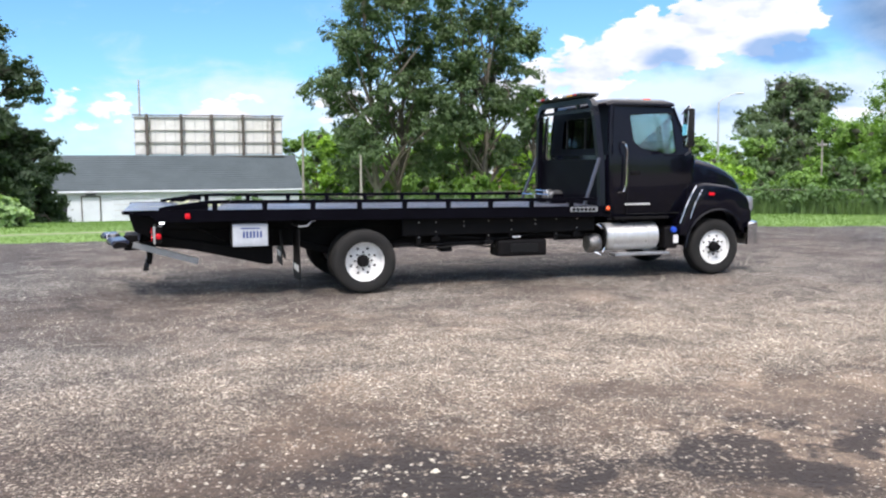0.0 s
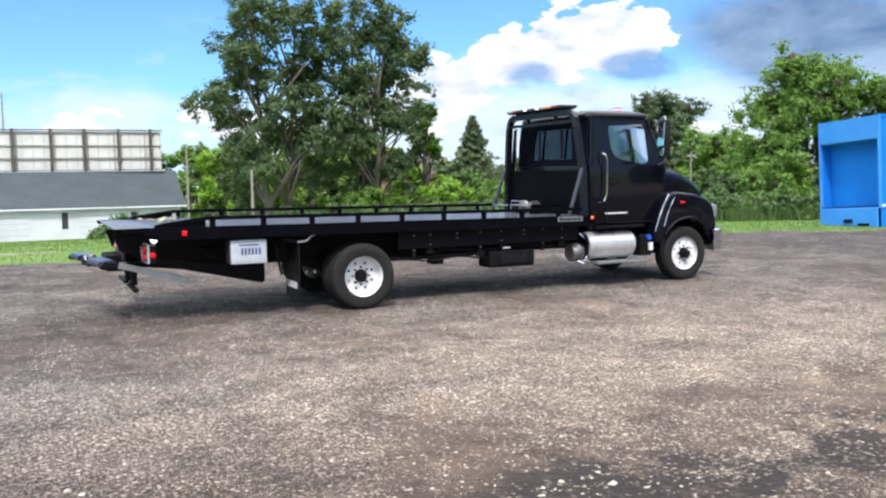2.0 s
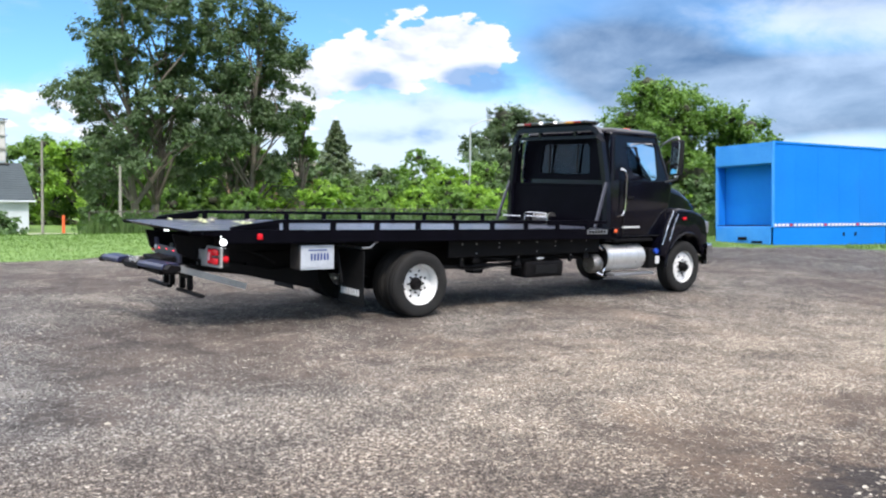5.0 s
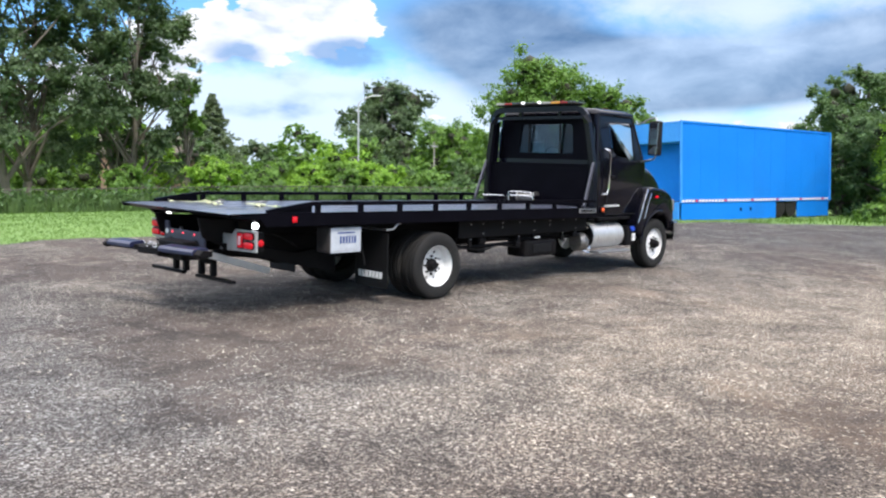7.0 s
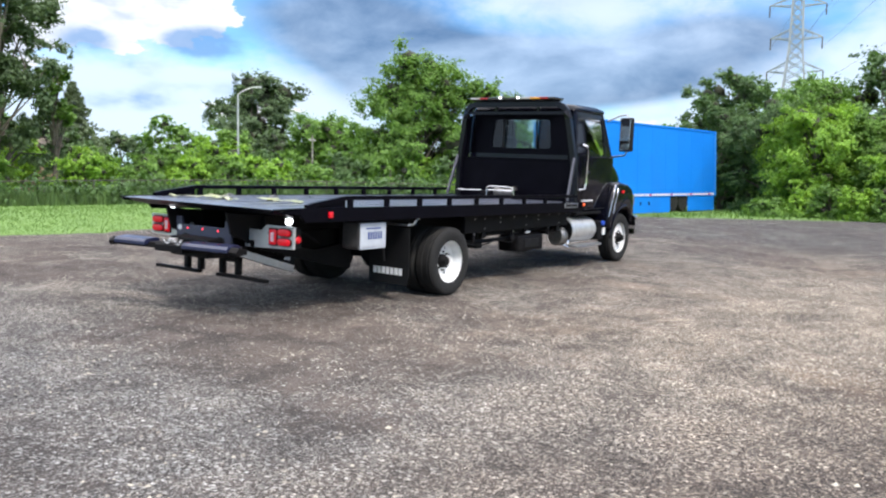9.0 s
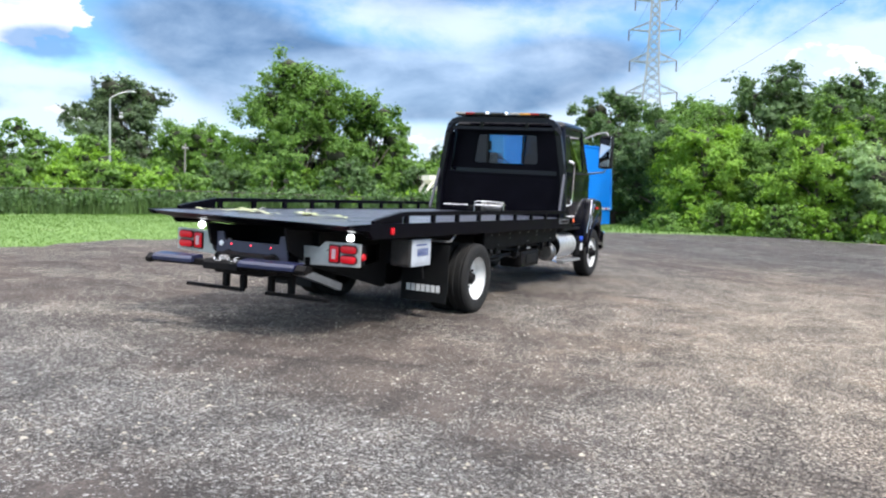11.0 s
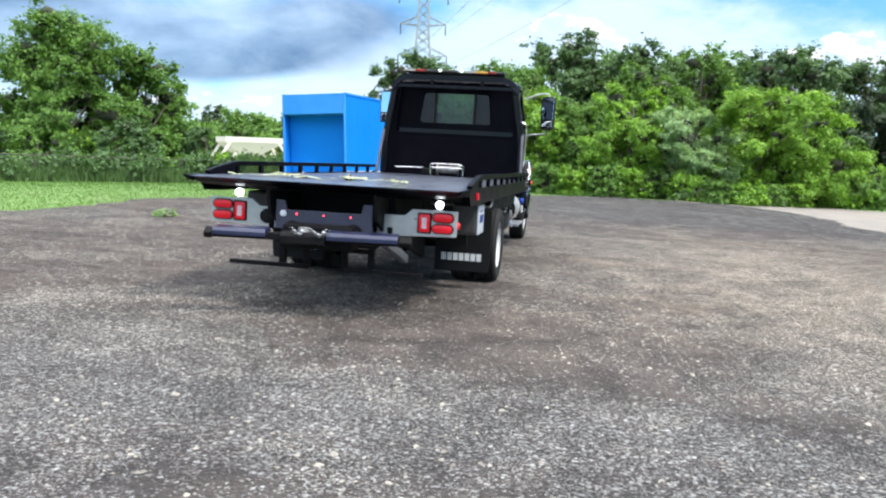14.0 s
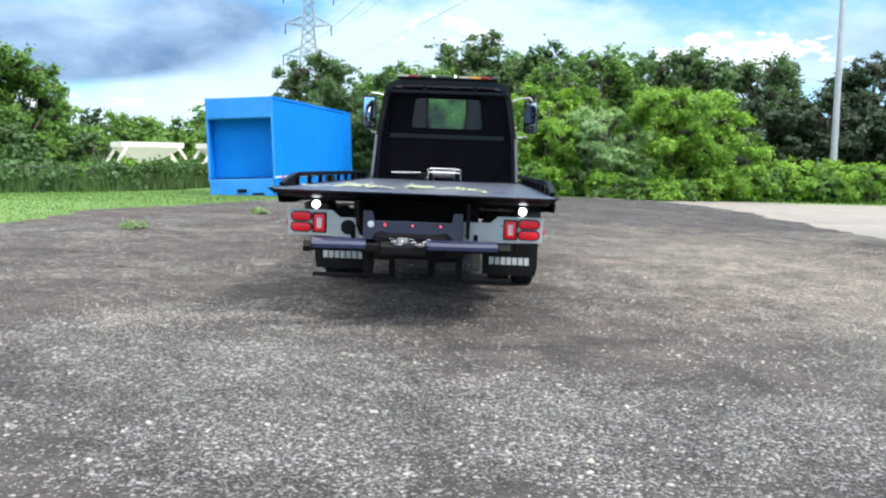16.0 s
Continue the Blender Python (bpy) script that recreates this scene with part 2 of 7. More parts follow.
M = {
    "black": mat("black_paint", (0.003, 0.003, 0.006), (0.004, 0.004, 0.009), 3, 0.14, coat=0.28, spec=0.12),
    "bedblack": mat("black_bed_paint", (0.0022, 0.002, 0.0036), (0.0035, 0.0033, 0.006), 4, 0.3, grime=(0.005, 0.005, 0.007), spec=0.035),
    # deck base raised and blued to carry part of the sky's reflection
    "deck": mat("painted_deck_plate", (0.046, 0.052, 0.076), (0.068, 0.075, 0.104), 3, 0.26, rough2=0.40, bump=0.2, bump_scale=90, coat=0.25, grime=(0.105, 0.105, 0.11)),
    "chassis": mat("chassis_black", (0.004, 0.004, 0.005), (0.008, 0.007, 0.007), 7, 0.5, bump=0.2, grime=(0.014, 0.012, 0.012), spec=0.12),
    "rubber": mat("tyre_rubber", (0.011, 0.011, 0.011), (0.019, 0.018, 0.017), 9, 0.75, bump=0.3, bump_scale=120, grime=(0.034, 0.030, 0.025), spec=0.3),
    "flap": mat("flap_rubber", (0.006, 0.006, 0.007), (0.010, 0.010, 0.010), 8, 0.5, bump=0.2, spec=0.2),
    "rim": mat("white_painted_rim", (0.78, 0.78, 0.77), (0.68, 0.68, 0.67), 8, 0.35, grime=(0.45, 0.42, 0.38)),
    "chrome": mat("chrome", (0.82, 0.82, 0.83), (0.7, 0.7, 0.72), 10, 0.08, metal=1.0),
    "alu": mat("polished_aluminium", (0.62, 0.62, 0.61), (0.52, 0.52, 0.51), 12, 0.26, metal=0.55, rough2=0.4, bump=0.05, bump_scale=30),
    "alu_dull": mat("brushed_aluminium", (0.50, 0.50, 0.51), (0.40, 0.40, 0.41), 14, 0.36, metal=0.85, bump=0.05),
    "lift": mat("lift_grey_paint", (0.032, 0.034, 0.062), (0.042, 0.045, 0.074), 6, 0.35, coat=0.1, grime=(0.05, 0.047, 0.055)),
    # the blue of the reflected sky is put into this base colour
    "lift_dark": mat("sky_tinted_lift_paint", (0.012, 0.015, 0.046), (0.017, 0.021, 0.056), 6, 0.30, coat=0.15, grime=(0.024, 0.025, 0.04)),
    "tailbox": mat("dull_box_aluminium", (0.085, 0.078, 0.075), (0.05, 0.046, 0.045), 5, 0.4, metal=0.4, bump=0.08, grime=(0.06, 0.05, 0.045)),
    "steel": mat("worn_steel", (0.35, 0.34, 0.33), (0.2, 0.19, 0.18), 20, 0.4, metal=0.9, bump=0.1),
    "red": mat("red_lens", (0.50, 0.003, 0.010), (0.38, 0.002, 0.008), 12, 0.2, coat=0.2, emit=(1, 0.01, 0.03, 0.16)),
    "bar_red": mat("dim_red_lens", (0.26, 0.018, 0.012), (0.18, 0.012, 0.01), 12, 0.2, coat=0.4, emit=(1, 0.05, 0.03, 0.03)),
    "bar_amber": mat("amber_warning_lens", (0.50, 0.24, 0.04), (0.40, 0.17, 0.03), 12, 0.2, coat=0.4, emit=(1, 0.5, 0.08, 0.10)),
    "hoop": mat("semi_gloss_hoop_paint", (0.0035, 0.0035, 0.007), (0.006, 0.006, 0.010), 5, 0.28, coat=0.16, spec=0.2),
    "bar_clear": mat("clear_bar_lens", (0.40, 0.38, 0.34), (0.28, 0.26, 0.23), 14, 0.12, coat=0.6),
    "brace": mat("grey_brace_paint", (0.07, 0.07, 0.09), (0.05, 0.05, 0.065), 8, 0.3, metal=0.3, coat=0.2),
    "redled": mat("red_led", (0.9, 0.02, 0.04), None, 10, 0.2, emit=(1, 0.05, 0.08, 2.5)),
    "amber": mat("amber_lens", (0.75, 0.10, 0.02), (0.6, 0.07, 0.01), 10, 0.15, coat=0.6, emit=(1, 0.16, 0.03, 0.2)),
    "lamp": mat("lit_lamp", (0.9, 0.9, 0.9), None, 10, 0.2, emit=(0.95, 0.98, 1.0, 3.5)),
    "smoke": mat("smoked_lens", (0.03, 0.026, 0.022), (0.045, 0.038, 0.03), 12, 0.1, coat=0.8),
    "barlamp": mat("lit_bar_lamp", (0.9, 0.9, 0.9), None, 10, 0.2, emit=(0.95, 0.98, 1.0, 0.9)),
    "pink": mat("pink_clear_lens", (0.92, 0.70, 0.72), (0.8, 0.55, 0.58), 30, 0.2, coat=0.3),
    "clear": mat("clear_lens", (0.75, 0.78, 0.8), (0.6, 0.63, 0.66), 20, 0.12, coat=0.8),
    "headlamp": mat("headlamp_lens", (0.30, 0.31, 0.34), (0.20, 0.21, 0.23), 20, 0.1, metal=0.3, coat=0.8),
    "plate": mat("plate_white", (0.50, 0.53, 0.57), (0.38, 0.41, 0.45), 9, 0.35, grime=(0.28, 0.30, 0.34)),
    "plateblue": mat("plate_blue", (0.02, 0.05, 0.22), None, 10, 0.4),
    "decal": mat("white_decal", (0.72, 0.72, 0.72), (0.62, 0.62, 0.62), 12, 0.5),
    "bluecap": mat("blue_plastic", (0.02, 0.08, 0.55), None, 10, 0.35),
    "seat": mat("seat_cloth", (0.04, 0.04, 0.045), (0.06, 0.06, 0.065), 20, 0.85, bump=0.2),
    "strap": mat("yellow_strap", (0.62, 0.66, 0.38), (0.78, 0.80, 0.58), 18, 0.8, bump=0.4, bump_scale=200, grime=(0.34, 0.34, 0.2)),
    "glass": glass_mat("tinted_glass", (0.80, 0.94, 0.92), 0.0),
    "glass_dark": glass_mat("dark_tinted_glass", (0.62, 0.71, 0.72), 0.0),
    "glass_side": glass_mat("very_dark_tinted_glass", (0.13, 0.155, 0.16), 0.0),
    "mirror": mat("mirror_glass", (0.8, 0.82, 0.83), (0.8, 0.82, 0.83), 1, 0.02, metal=1.0, rough2=0.02),
    "trailer": mat("blue_trailer_paint", (0.004, 0.165, 0.62), (0.007, 0.19, 0.67), 0.7, 0.55, bump=0.04, bump_scale=3, grime=(0.010, 0.150, 0.54), spec=0.18),
        "trailer_end": mat("faded_blue_paint", (0.02, 0.215, 0.66), (0.04, 0.27, 0.72), 1.2, 0.5, bump=0.1, bump_scale=4, grime=(0.10, 0.26, 0.55)),
    "roof": mat("shingle_roof", (0.038, 0.052, 0.060), (0.060, 0.076, 0.085), 0.6, 0.85, bump=0.4, bump_scale=8),
    "siding": mat("white_siding", (0.62, 0.66, 0.72), (0.54, 0.58, 0.64), 0.5, 0.7, grime=(0.45, 0.48, 0.52)),
    "dark": mat("dark_opening", (0.03, 0.035, 0.04), None, 3, 0.4),
    "panel": mat("billboard_panel", (0.64, 0.64, 0.62), (0.54, 0.54, 0.52), 0.6, 0.7, grime=(0.42, 0.41, 0.37)),
    "ironwork": mat("weathered_iron", (0.055, 0.05, 0.045), (0.10, 0.085, 0.07), 3, 0.75, bump=0.2),
    "wood": mat("weathered_pole", (0.22, 0.20, 0.18), (0.32, 0.30, 0.27), 2, 0.85, bump=0.3, bump_scale=20),
    "galv": mat("galvanised_steel", (0.52, 0.53, 0.54), (0.42, 0.43, 0.44), 2, 0.45, metal=0.6),
    "pylon": mat("lattice_steel", (0.34, 0.36, 0.38), (0.28, 0.30, 0.32), 1, 0.6, metal=0.3),
    "brick": mat("brown_brick", (0.26, 0.165, 0.115), (0.34, 0.225, 0.165), 1.5, 0.85, grime=(0.16, 0.12, 0.09)),
    "bark": mat("bark", (0.09, 0.075, 0.06), (0.15, 0.13, 0.105), 3, 0.9, bump=0.6, bump_scale=14),
    "hopper": mat("cream_hopper_paint", (0.76, 0.73, 0.64), (0.68, 0.65, 0.56), 0.8, 0.5, grime=(0.5, 0.46, 0.37)),
    "whitepaint": mat("white_vehicle_paint", (0.78, 0.78, 0.77), (0.7, 0.7, 0.7), 1, 0.3, coat=0.4),
    "concrete": mat("pale_road", (0.40, 0.38, 0.33), (0.32, 0.30, 0.26), 0.4, 0.9),
    "orange": mat("orange_plastic", (0.75, 0.13, 0.03), None, 4, 0.5),
    "refl": mat("reflective_tape", (0.72, 0.72, 0.72), (0.6, 0.6, 0.6), 5, 0.35),
    "refl_red": mat("reflective_tape_red", (0.5, 0.03, 0.03), None, 5, 0.35),
    "leaf_big": leaf_mat("cottonwood_leaves", (0.034, 0.070, 0.030), (0.135, 0.205, 0.085), 0.6, 0.36),
    # maple and vine colours run from a shaded green to a sunlit one
    "leaf_mid": leaf_mat("maple_leaves", (0.036, 0.100, 0.016), (0.210, 0.375, 0.060), 0.6, 0.40),
    "leaf_lit": leaf_mat("sunlit_vine_leaves", (0.048, 0.145, 0.012), (0.345, 0.575, 0.058), 0.6, 0.42),
    "leaf_dark": leaf_mat("cedar_and_shaded_leaves", (0.026, 0.050, 0.024), (0.062, 0.105, 0.045), 0.6, 0.4),
    "leaf_grey": leaf_mat("olive_leaves", (0.20, 0.33, 0.13), (0.34, 0.48, 0.22), 0.6, 0.45),
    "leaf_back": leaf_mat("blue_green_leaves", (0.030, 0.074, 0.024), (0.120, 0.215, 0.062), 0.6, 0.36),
    "leaf_pine": leaf_mat("spruce_needles", (0.085, 0.125, 0.065), (0.16, 0.21, 0.11), 0.6, 0.4),
    # near-black colour that paints the shade inside crowns
    "hollow_shade": mat("dark_hollow_fill", (0.020, 0.024, 0.012), (0.034, 0.036, 0.020), 4, 0.9, bump=0.4, bump_scale=10),
    "weedblade": leaf_mat("dark_weed_blades", (0.045, 0.090, 0.026), (0.12, 0.20, 0.055), 0.6, 0.3),
    "grassblade": leaf_mat("grass_blades", (0.052, 0.120, 0.014), (0.115, 0.205, 0.030), 0.6, 0.3),
}


# ---- mesh helpers ----
def bm_new():
    return bmesh.new()


def box(bm, x0, x1, y0, y1, z0, z1, bevel=0.0, m=None):
    r = bmesh.ops.create_cube(bm, size=1.0)
    vs = r["verts"]
    bmesh.ops.scale(bm, vec=(x1 - x0, y1 - y0, z1 - z0), verts=vs)
    bmesh.ops.translate(bm, vec=((x0 + x1) / 2, (y0 + y1) / 2, (z0 + z1) / 2), verts=vs)
    if bevel:
        es = list({e for v in vs for e in v.link_edges})
        out = bmesh.ops.bevel(bm, geom=es, offset=bevel, segments=2, affect="EDGES", profile=0.6)
        vs = list({v for f in out["faces"] for v in f.verts} | {v for v in vs if v.is_valid})
    if m is not None:
        bmesh.ops.transform(bm, matrix=m, verts=vs)
    return bm


def prism(bm, pts, a, b, axis="y", bevel=0.0):
    """A polygon of (u, v) points pushed through from a to b along the axis."""
    def at(u, v, w):
        return {"y": (u, w, v), "x": (w, u, v), "z": (u, v, w)}[axis]
    lo = [bm.verts.new(at(u, v, a)) for u, v in pts]
    hi = [bm.verts.new(at(u, v, b)) for u, v in pts]
    n = len(pts)
    fs = [bm.faces.new(lo[::-1]), bm.faces.new(hi)]
    for i in range(n):
        fs.append(bm.faces.new((lo[i], lo[(i + 1) % n], hi[(i + 1) % n], hi[i])))
    bmesh.ops.recalc_face_normals(bm, faces=fs)
    if bevel:
        es = list({e for f in fs for e in f.edges})
        bmesh.ops.bevel(bm, geom=es, offset=bevel, segments=2, affect="EDGES", profile=0.6)
    return bm


def cyl(bm, p, q, r0, r1=None, n=16, caps=True):
    p, q = Vector(p), Vector(q)
    r1 = r0 if r1 is None else r1
    d = q - p
    m = Matrix.Translation((p + q) / 2) @ d.to_track_quat("Z", "Y").to_matrix().to_4x4()
    bmesh.ops.create_cone(bm, cap_ends=caps, segments=n, radius1=max(r0, 1e-4), radius2=max(r1, 1e-4), depth=d.length, matrix=m)
    return bm


def tube(bm, pts, r, n=8, square=False):
    """A bent bar along points, round or square."""
    pts = [Vector(p) for p in pts]
    n = 4 if square else n
    rings = []
    for i, p in enumerate(pts):
        d = (pts[min(i + 1, len(pts) - 1)] - pts[max(i - 1, 0)]).normalized()
        up = Vector((0, 0, 1)) if abs(d.z) < 0.9 else Vector((1, 0, 0))
        s = d.cross(up).normalized()
        u = s.cross(d)
        k = r * (1.414 if square else 1)
        off = math.pi / 4 if square else 0
        rings.append([bm.verts.new(p + s * math.cos(off + 2 * math.pi * j / n) * k + u * math.sin(off + 2 * math.pi * j / n) * k) for j in range(n)])
    for a, b in zip(rings, rings[1:]):
        for j in range(n):
            bm.faces.new((a[j], a[(j + 1) % n], b[(j + 1) % n], b[j]))
    bm.faces.new(rings[0][::-1])
    bm.faces.new(rings[-1])
    return bm


def lathe(bm, profile, centre, axis="y", n=40):
    """Rings of (radius, offset along the axis), joined in turn."""
    c = Vector(centre)
    rings = []
    for r, w in profile:
        ring = []
        for j in range(n):
            a = 2 * math.pi * j / n
            u, v = r * math.cos(a), r * math.sin(a)
            ring.append(bm.verts.new(c + Vector({"y": (u, w, v), "x": (w, u, v), "z": (u, v, w)}[axis])))
        rings.append(ring)
    for a, b in zip(rings, rings[1:]):
        for j in range(n):
            bm.faces.new((a[j], a[(j + 1) % n], b[(j + 1) % n], b[j]))
    bmesh.ops.recalc_face_normals(bm, faces=bm.faces)
    return bm


def loft(bm, rings, close=True):
    rows = [[bm.verts.new(p) for p in ring] for ring in rings]
    n = len(rows[0])
    for a, b in zip(rows, rows[1:]):
        for j in range(n if close else n - 1):
            bm.faces.new((a[j], a[(j + 1) % n], b[(j + 1) % n], b[j]))
    if close:
        bm.faces.new(rows[0][::-1])
        bm.faces.new(rows[-1])
    bmesh.ops.recalc_face_normals(bm, faces=bm.faces)
    return bm


def part(name, bm, material, parent=None, label="", smooth=False, angle=40):
    """Links a bmesh as one mesh object, under a thing or a part."""
    me = bpy.data.meshes.new(name)
    bm.to_mesh(me)
    bm.free()
    me.materials.append(material)
    if smooth:
        me.polygons.foreach_set("use_smooth", [True] * len(me.polygons))
        me.set_sharp_from_angle(angle=radians(angle))
    ob = new(name, me)
    if parent is not None:
        ob.parent = parent
    return tagged(ob, label)


def raw(name, verts, faces, material, parent=None):
    """A mesh straight from arrays of vertices and equal-sided faces."""
    me = bpy.data.meshes.new(name)
    verts = np.asarray(verts, dtype=np.float32)
    faces = np.asarray(faces, dtype=np.int32)
    k = faces.shape[1]
    me.vertices.add(len(verts))
    me.vertices.foreach_set("co", verts.ravel())
    me.loops.add(faces.size)
    me.loops.foreach_set("vertex_index", faces.ravel())
    me.polygons.add(len(faces))
    me.polygons.foreach_set("loop_start", np.arange(len(faces), dtype=np.int32) * k)
    me.update(calc_edges=True)
    me.validate()
    me.materials.append(material)
    ob = new(name, me)
    if parent is not None:
        ob.parent = parent
    return ob


def thing(name, m=None):
    e = new(name)
    e.empty_display_size = 0.3
    if m is not None:
        e.matrix_basis = m
    return e


# ---- ground ----
SLOPE = math.tan(radians(1.3))


def smoothstep(a, b, v):
    t = np.clip((v - a) / (b - a), 0, 1)
    return t * t * (3 - 2 * t)


def ground_z(x, y):
    """The lie of the land: the lot leans to the south, and the land falls gently away to the north and east."""
    x, y = np.asarray(x, float), np.asarray(y, float)
    lot = SLOPE * np.clip(y, -40, 6) + SLOPE * 3.0 * (1 - np.exp(-np.maximum(y - 6, 0) / 3.0))
    fall = -2.0 * smoothstep(12, 66, y) - 0.35 * smoothstep(22, 60, x) - 0.22 * smoothstep(12, 26, x) * smoothstep(-4, 10, y)
    return lot + fall


def ground_material():
    m = bpy.data.materials.new("grassland")
    m.use_nodes = True
    nd, lk = nodes_of(m.node_tree)
    out = nd.new("ShaderNodeOutputMaterial")
    b = nd.new("ShaderNodeBsdfPrincipled")
    co = nd.new("ShaderNodeTexCoord").outputs["Object"]
    n1 = noise_tex(nd, lk, co, 0.25, 5)
    n2 = noise_tex(nd, lk, co, 9.0, 4)
    c = mix(nd, lk, ramp(nd, lk, n1, ((0.35, (0, 0, 0)), (0.65, (1, 1, 1)))), (0.066, 0.140, 0.020), (0.095, 0.180, 0.029))
    c = mix(nd, lk, ramp(nd, lk, n2, ((0.3, (0, 0, 0)), (0.7, (1, 1, 1)))), c, (0.120, 0.205, 0.040))
    bare = ramp(nd, lk, noise_tex(nd, lk, co, 0.6, 5, 0.6), ((0.62, (0, 0, 0)), (0.74, (1, 1, 1))))
    c = mix(nd, lk, math_node(nd, lk, "MULTIPLY", bare, 0.5), c, (0.26, 0.22, 0.13))
    lk.new(c, b.inputs["Base Color"])
    b.inputs["Roughness"].default_value = 0.9
    bp = nd.new("ShaderNodeBump")
    bp.inputs["Strength"].default_value, bp.inputs["Distance"].default_value = 0.7, 0.06
    lk.new(n2, bp.inputs["Height"])
    lk.new(bp.outputs[0], b.inputs["Normal"])
    lk.new(b.outputs[0], out.inputs[0])
    return m


def gravel_material():
    """Packed earth with crushed stone: stones by cells, spread in patches, and two damp wheel ruts."""
    m = bpy.data.materials.new("packed_gravel")
    m.use_nodes = True
    nd, lk = nodes_of(m.node_tree)
    out = nd.new("ShaderNodeOutputMaterial")
    b = nd.new("ShaderNodeBsdfPrincipled")
    co = nd.new("ShaderNodeTexCoord").outputs["Object"]
    warp = nd.new("ShaderNodeTexNoise")
    warp.inputs["Scale"].default_value = 30
    lk.new(co, warp.inputs["Vector"])
    off = nd.new("ShaderNodeVectorMath")
    off.operation = "MULTIPLY_ADD"
    lk.new(warp.outputs["Color"], off.inputs[0])
    off.inputs[1].default_value = (0.02, 0.02, 0.02)
    lk.new(co, off.inputs[2])

    def cells(scale):
        v = nd.new("ShaderNodeTexVoronoi")
        v.inputs["Scale"].default_value = scale
        lk.new(off.outputs[0], v.inputs["Vector"])
        sp = nd.new("ShaderNodeSeparateColor")
        lk.new(v.outputs["Color"], sp.inputs[0])
        return v.outputs["Distance"], sp.outputs[0], sp.outputs[1]

    d1, r1, q1 = cells(31)
    d2, r2, q2 = cells(70)
    patch = noise_tex(nd, lk, co, 0.42, 6, 0.62, 0.6)
    patch2 = noise_tex(nd, lk, co, 1.7, 5, 0.6)
    cover = math_node(nd, lk, "ADD", math_node(nd, lk, "MULTIPLY", patch, 2.1), math_node(nd, lk, "MULTIPLY", patch2, 0.6))
    # stone spread thick along the turning track
    sps = nd.new("ShaderNodeSeparateXYZ")
    lk.new(co, sps.inputs[0])
    sx, sy, _ = sps.outputs
    bend = math_node(nd, lk, "MULTIPLY", math_node(nd, lk, "SUBTRACT", noise_tex(nd, lk, co, 0.5, 3), 0.5), 2.2)

    def swath(a, b, width, p0, p1):
        """A strip a*x + b*y + c = 0 of soft width between two ends along x + y."""
        line = math_node(nd, lk, "ADD", math_node(nd, lk, "MULTIPLY_ADD", sx, a[0], a[2]), math_node(nd, lk, "MULTIPLY", sy, a[1]))
        line = math_node(nd, lk, "DIVIDE", math_node(nd, lk, "ADD", line, bend), width)
        g = math_node(nd, lk, "EXPONENT", math_node(nd, lk, "MULTIPLY", math_node(nd, lk, "MULTIPLY", line, line), -1.0))
        run = math_node(nd, lk, "MULTIPLY_ADD", sx, b[0], math_node(nd, lk, "MULTIPLY", sy, b[1]))
        ends = math_node(nd, lk, "MULTIPLY", math_node(nd, lk, "SUBTRACT", run, p0, clamp=True), math_node(nd, lk, "SUBTRACT", p1, run, clamp=True))
        return math_node(nd, lk, "MULTIPLY", g, ends)

    thick = math_node(nd, lk, "ADD", swath((-0.10, 1.0, 4.75), (1, 0), 1.25, -7.5, 6.5), swath((1.0, -0.15, 5.0), (0, 1), 0.8, -4.5, 2.4), clamp=True)
    cover = math_node(nd, lk, "ADD", cover, math_node(nd, lk, "MULTIPLY", math_node(nd, lk, "SUBTRACT", noise_tex(nd, lk, co, 7.0, 4, 0.65), 0.5), 0.75))
    cover = math_node(nd, lk, "ADD", cover, math_node(nd, lk, "MULTIPLY", thick, 0.60))
    cover = math_node(nd, lk, "SUBTRACT", cover, 0.42)
    cover = ramp(nd, lk, math_node(nd, lk, "MULTIPLY", cover, 0.5), ((0.42, (0.10,) * 3), (0.60, (0.97,) * 3)))
    is1 = math_node(nd, lk, "MULTIPLY", math_node(nd, lk, "LESS_THAN", r1, math_node(nd, lk, "MULTIPLY", cover, 0.62)), math_node(nd, lk, "LESS_THAN", d1, 0.46))
    is2 = math_node(nd, lk, "MULTIPLY", math_node(nd, lk, "LESS_THAN", r2, cover), math_node(nd, lk, "LESS_THAN", d2, 0.5))
    earth_n = math_node(nd, lk, "ADD", math_node(nd, lk, "MULTIPLY", noise_tex(nd, lk, co, 3.0, 8, 0.65), 0.62), math_node(nd, lk, "MULTIPLY", noise_tex(nd, lk, co, 55.0, 4, 0.7), 0.38))
    earth = mix(nd, lk, ramp(nd, lk, earth_n, ((0.35, (0, 0, 0)), (0.68, (1, 1, 1)))), (0.150, 0.118, 0.092), (0.33, 0.272, 0.218))
    # browner earth in the middle, darker west and rim, partly standing in for changing light
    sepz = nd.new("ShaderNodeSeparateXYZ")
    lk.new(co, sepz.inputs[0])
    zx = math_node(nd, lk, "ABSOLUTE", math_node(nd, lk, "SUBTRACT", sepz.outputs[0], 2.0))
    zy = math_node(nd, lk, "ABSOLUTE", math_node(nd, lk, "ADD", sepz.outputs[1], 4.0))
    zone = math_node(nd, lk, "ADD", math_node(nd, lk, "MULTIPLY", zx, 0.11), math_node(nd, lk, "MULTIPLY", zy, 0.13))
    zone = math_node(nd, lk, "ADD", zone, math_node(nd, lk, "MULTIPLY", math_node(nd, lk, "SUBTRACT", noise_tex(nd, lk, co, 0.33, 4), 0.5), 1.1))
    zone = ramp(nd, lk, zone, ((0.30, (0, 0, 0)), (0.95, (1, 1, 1))))
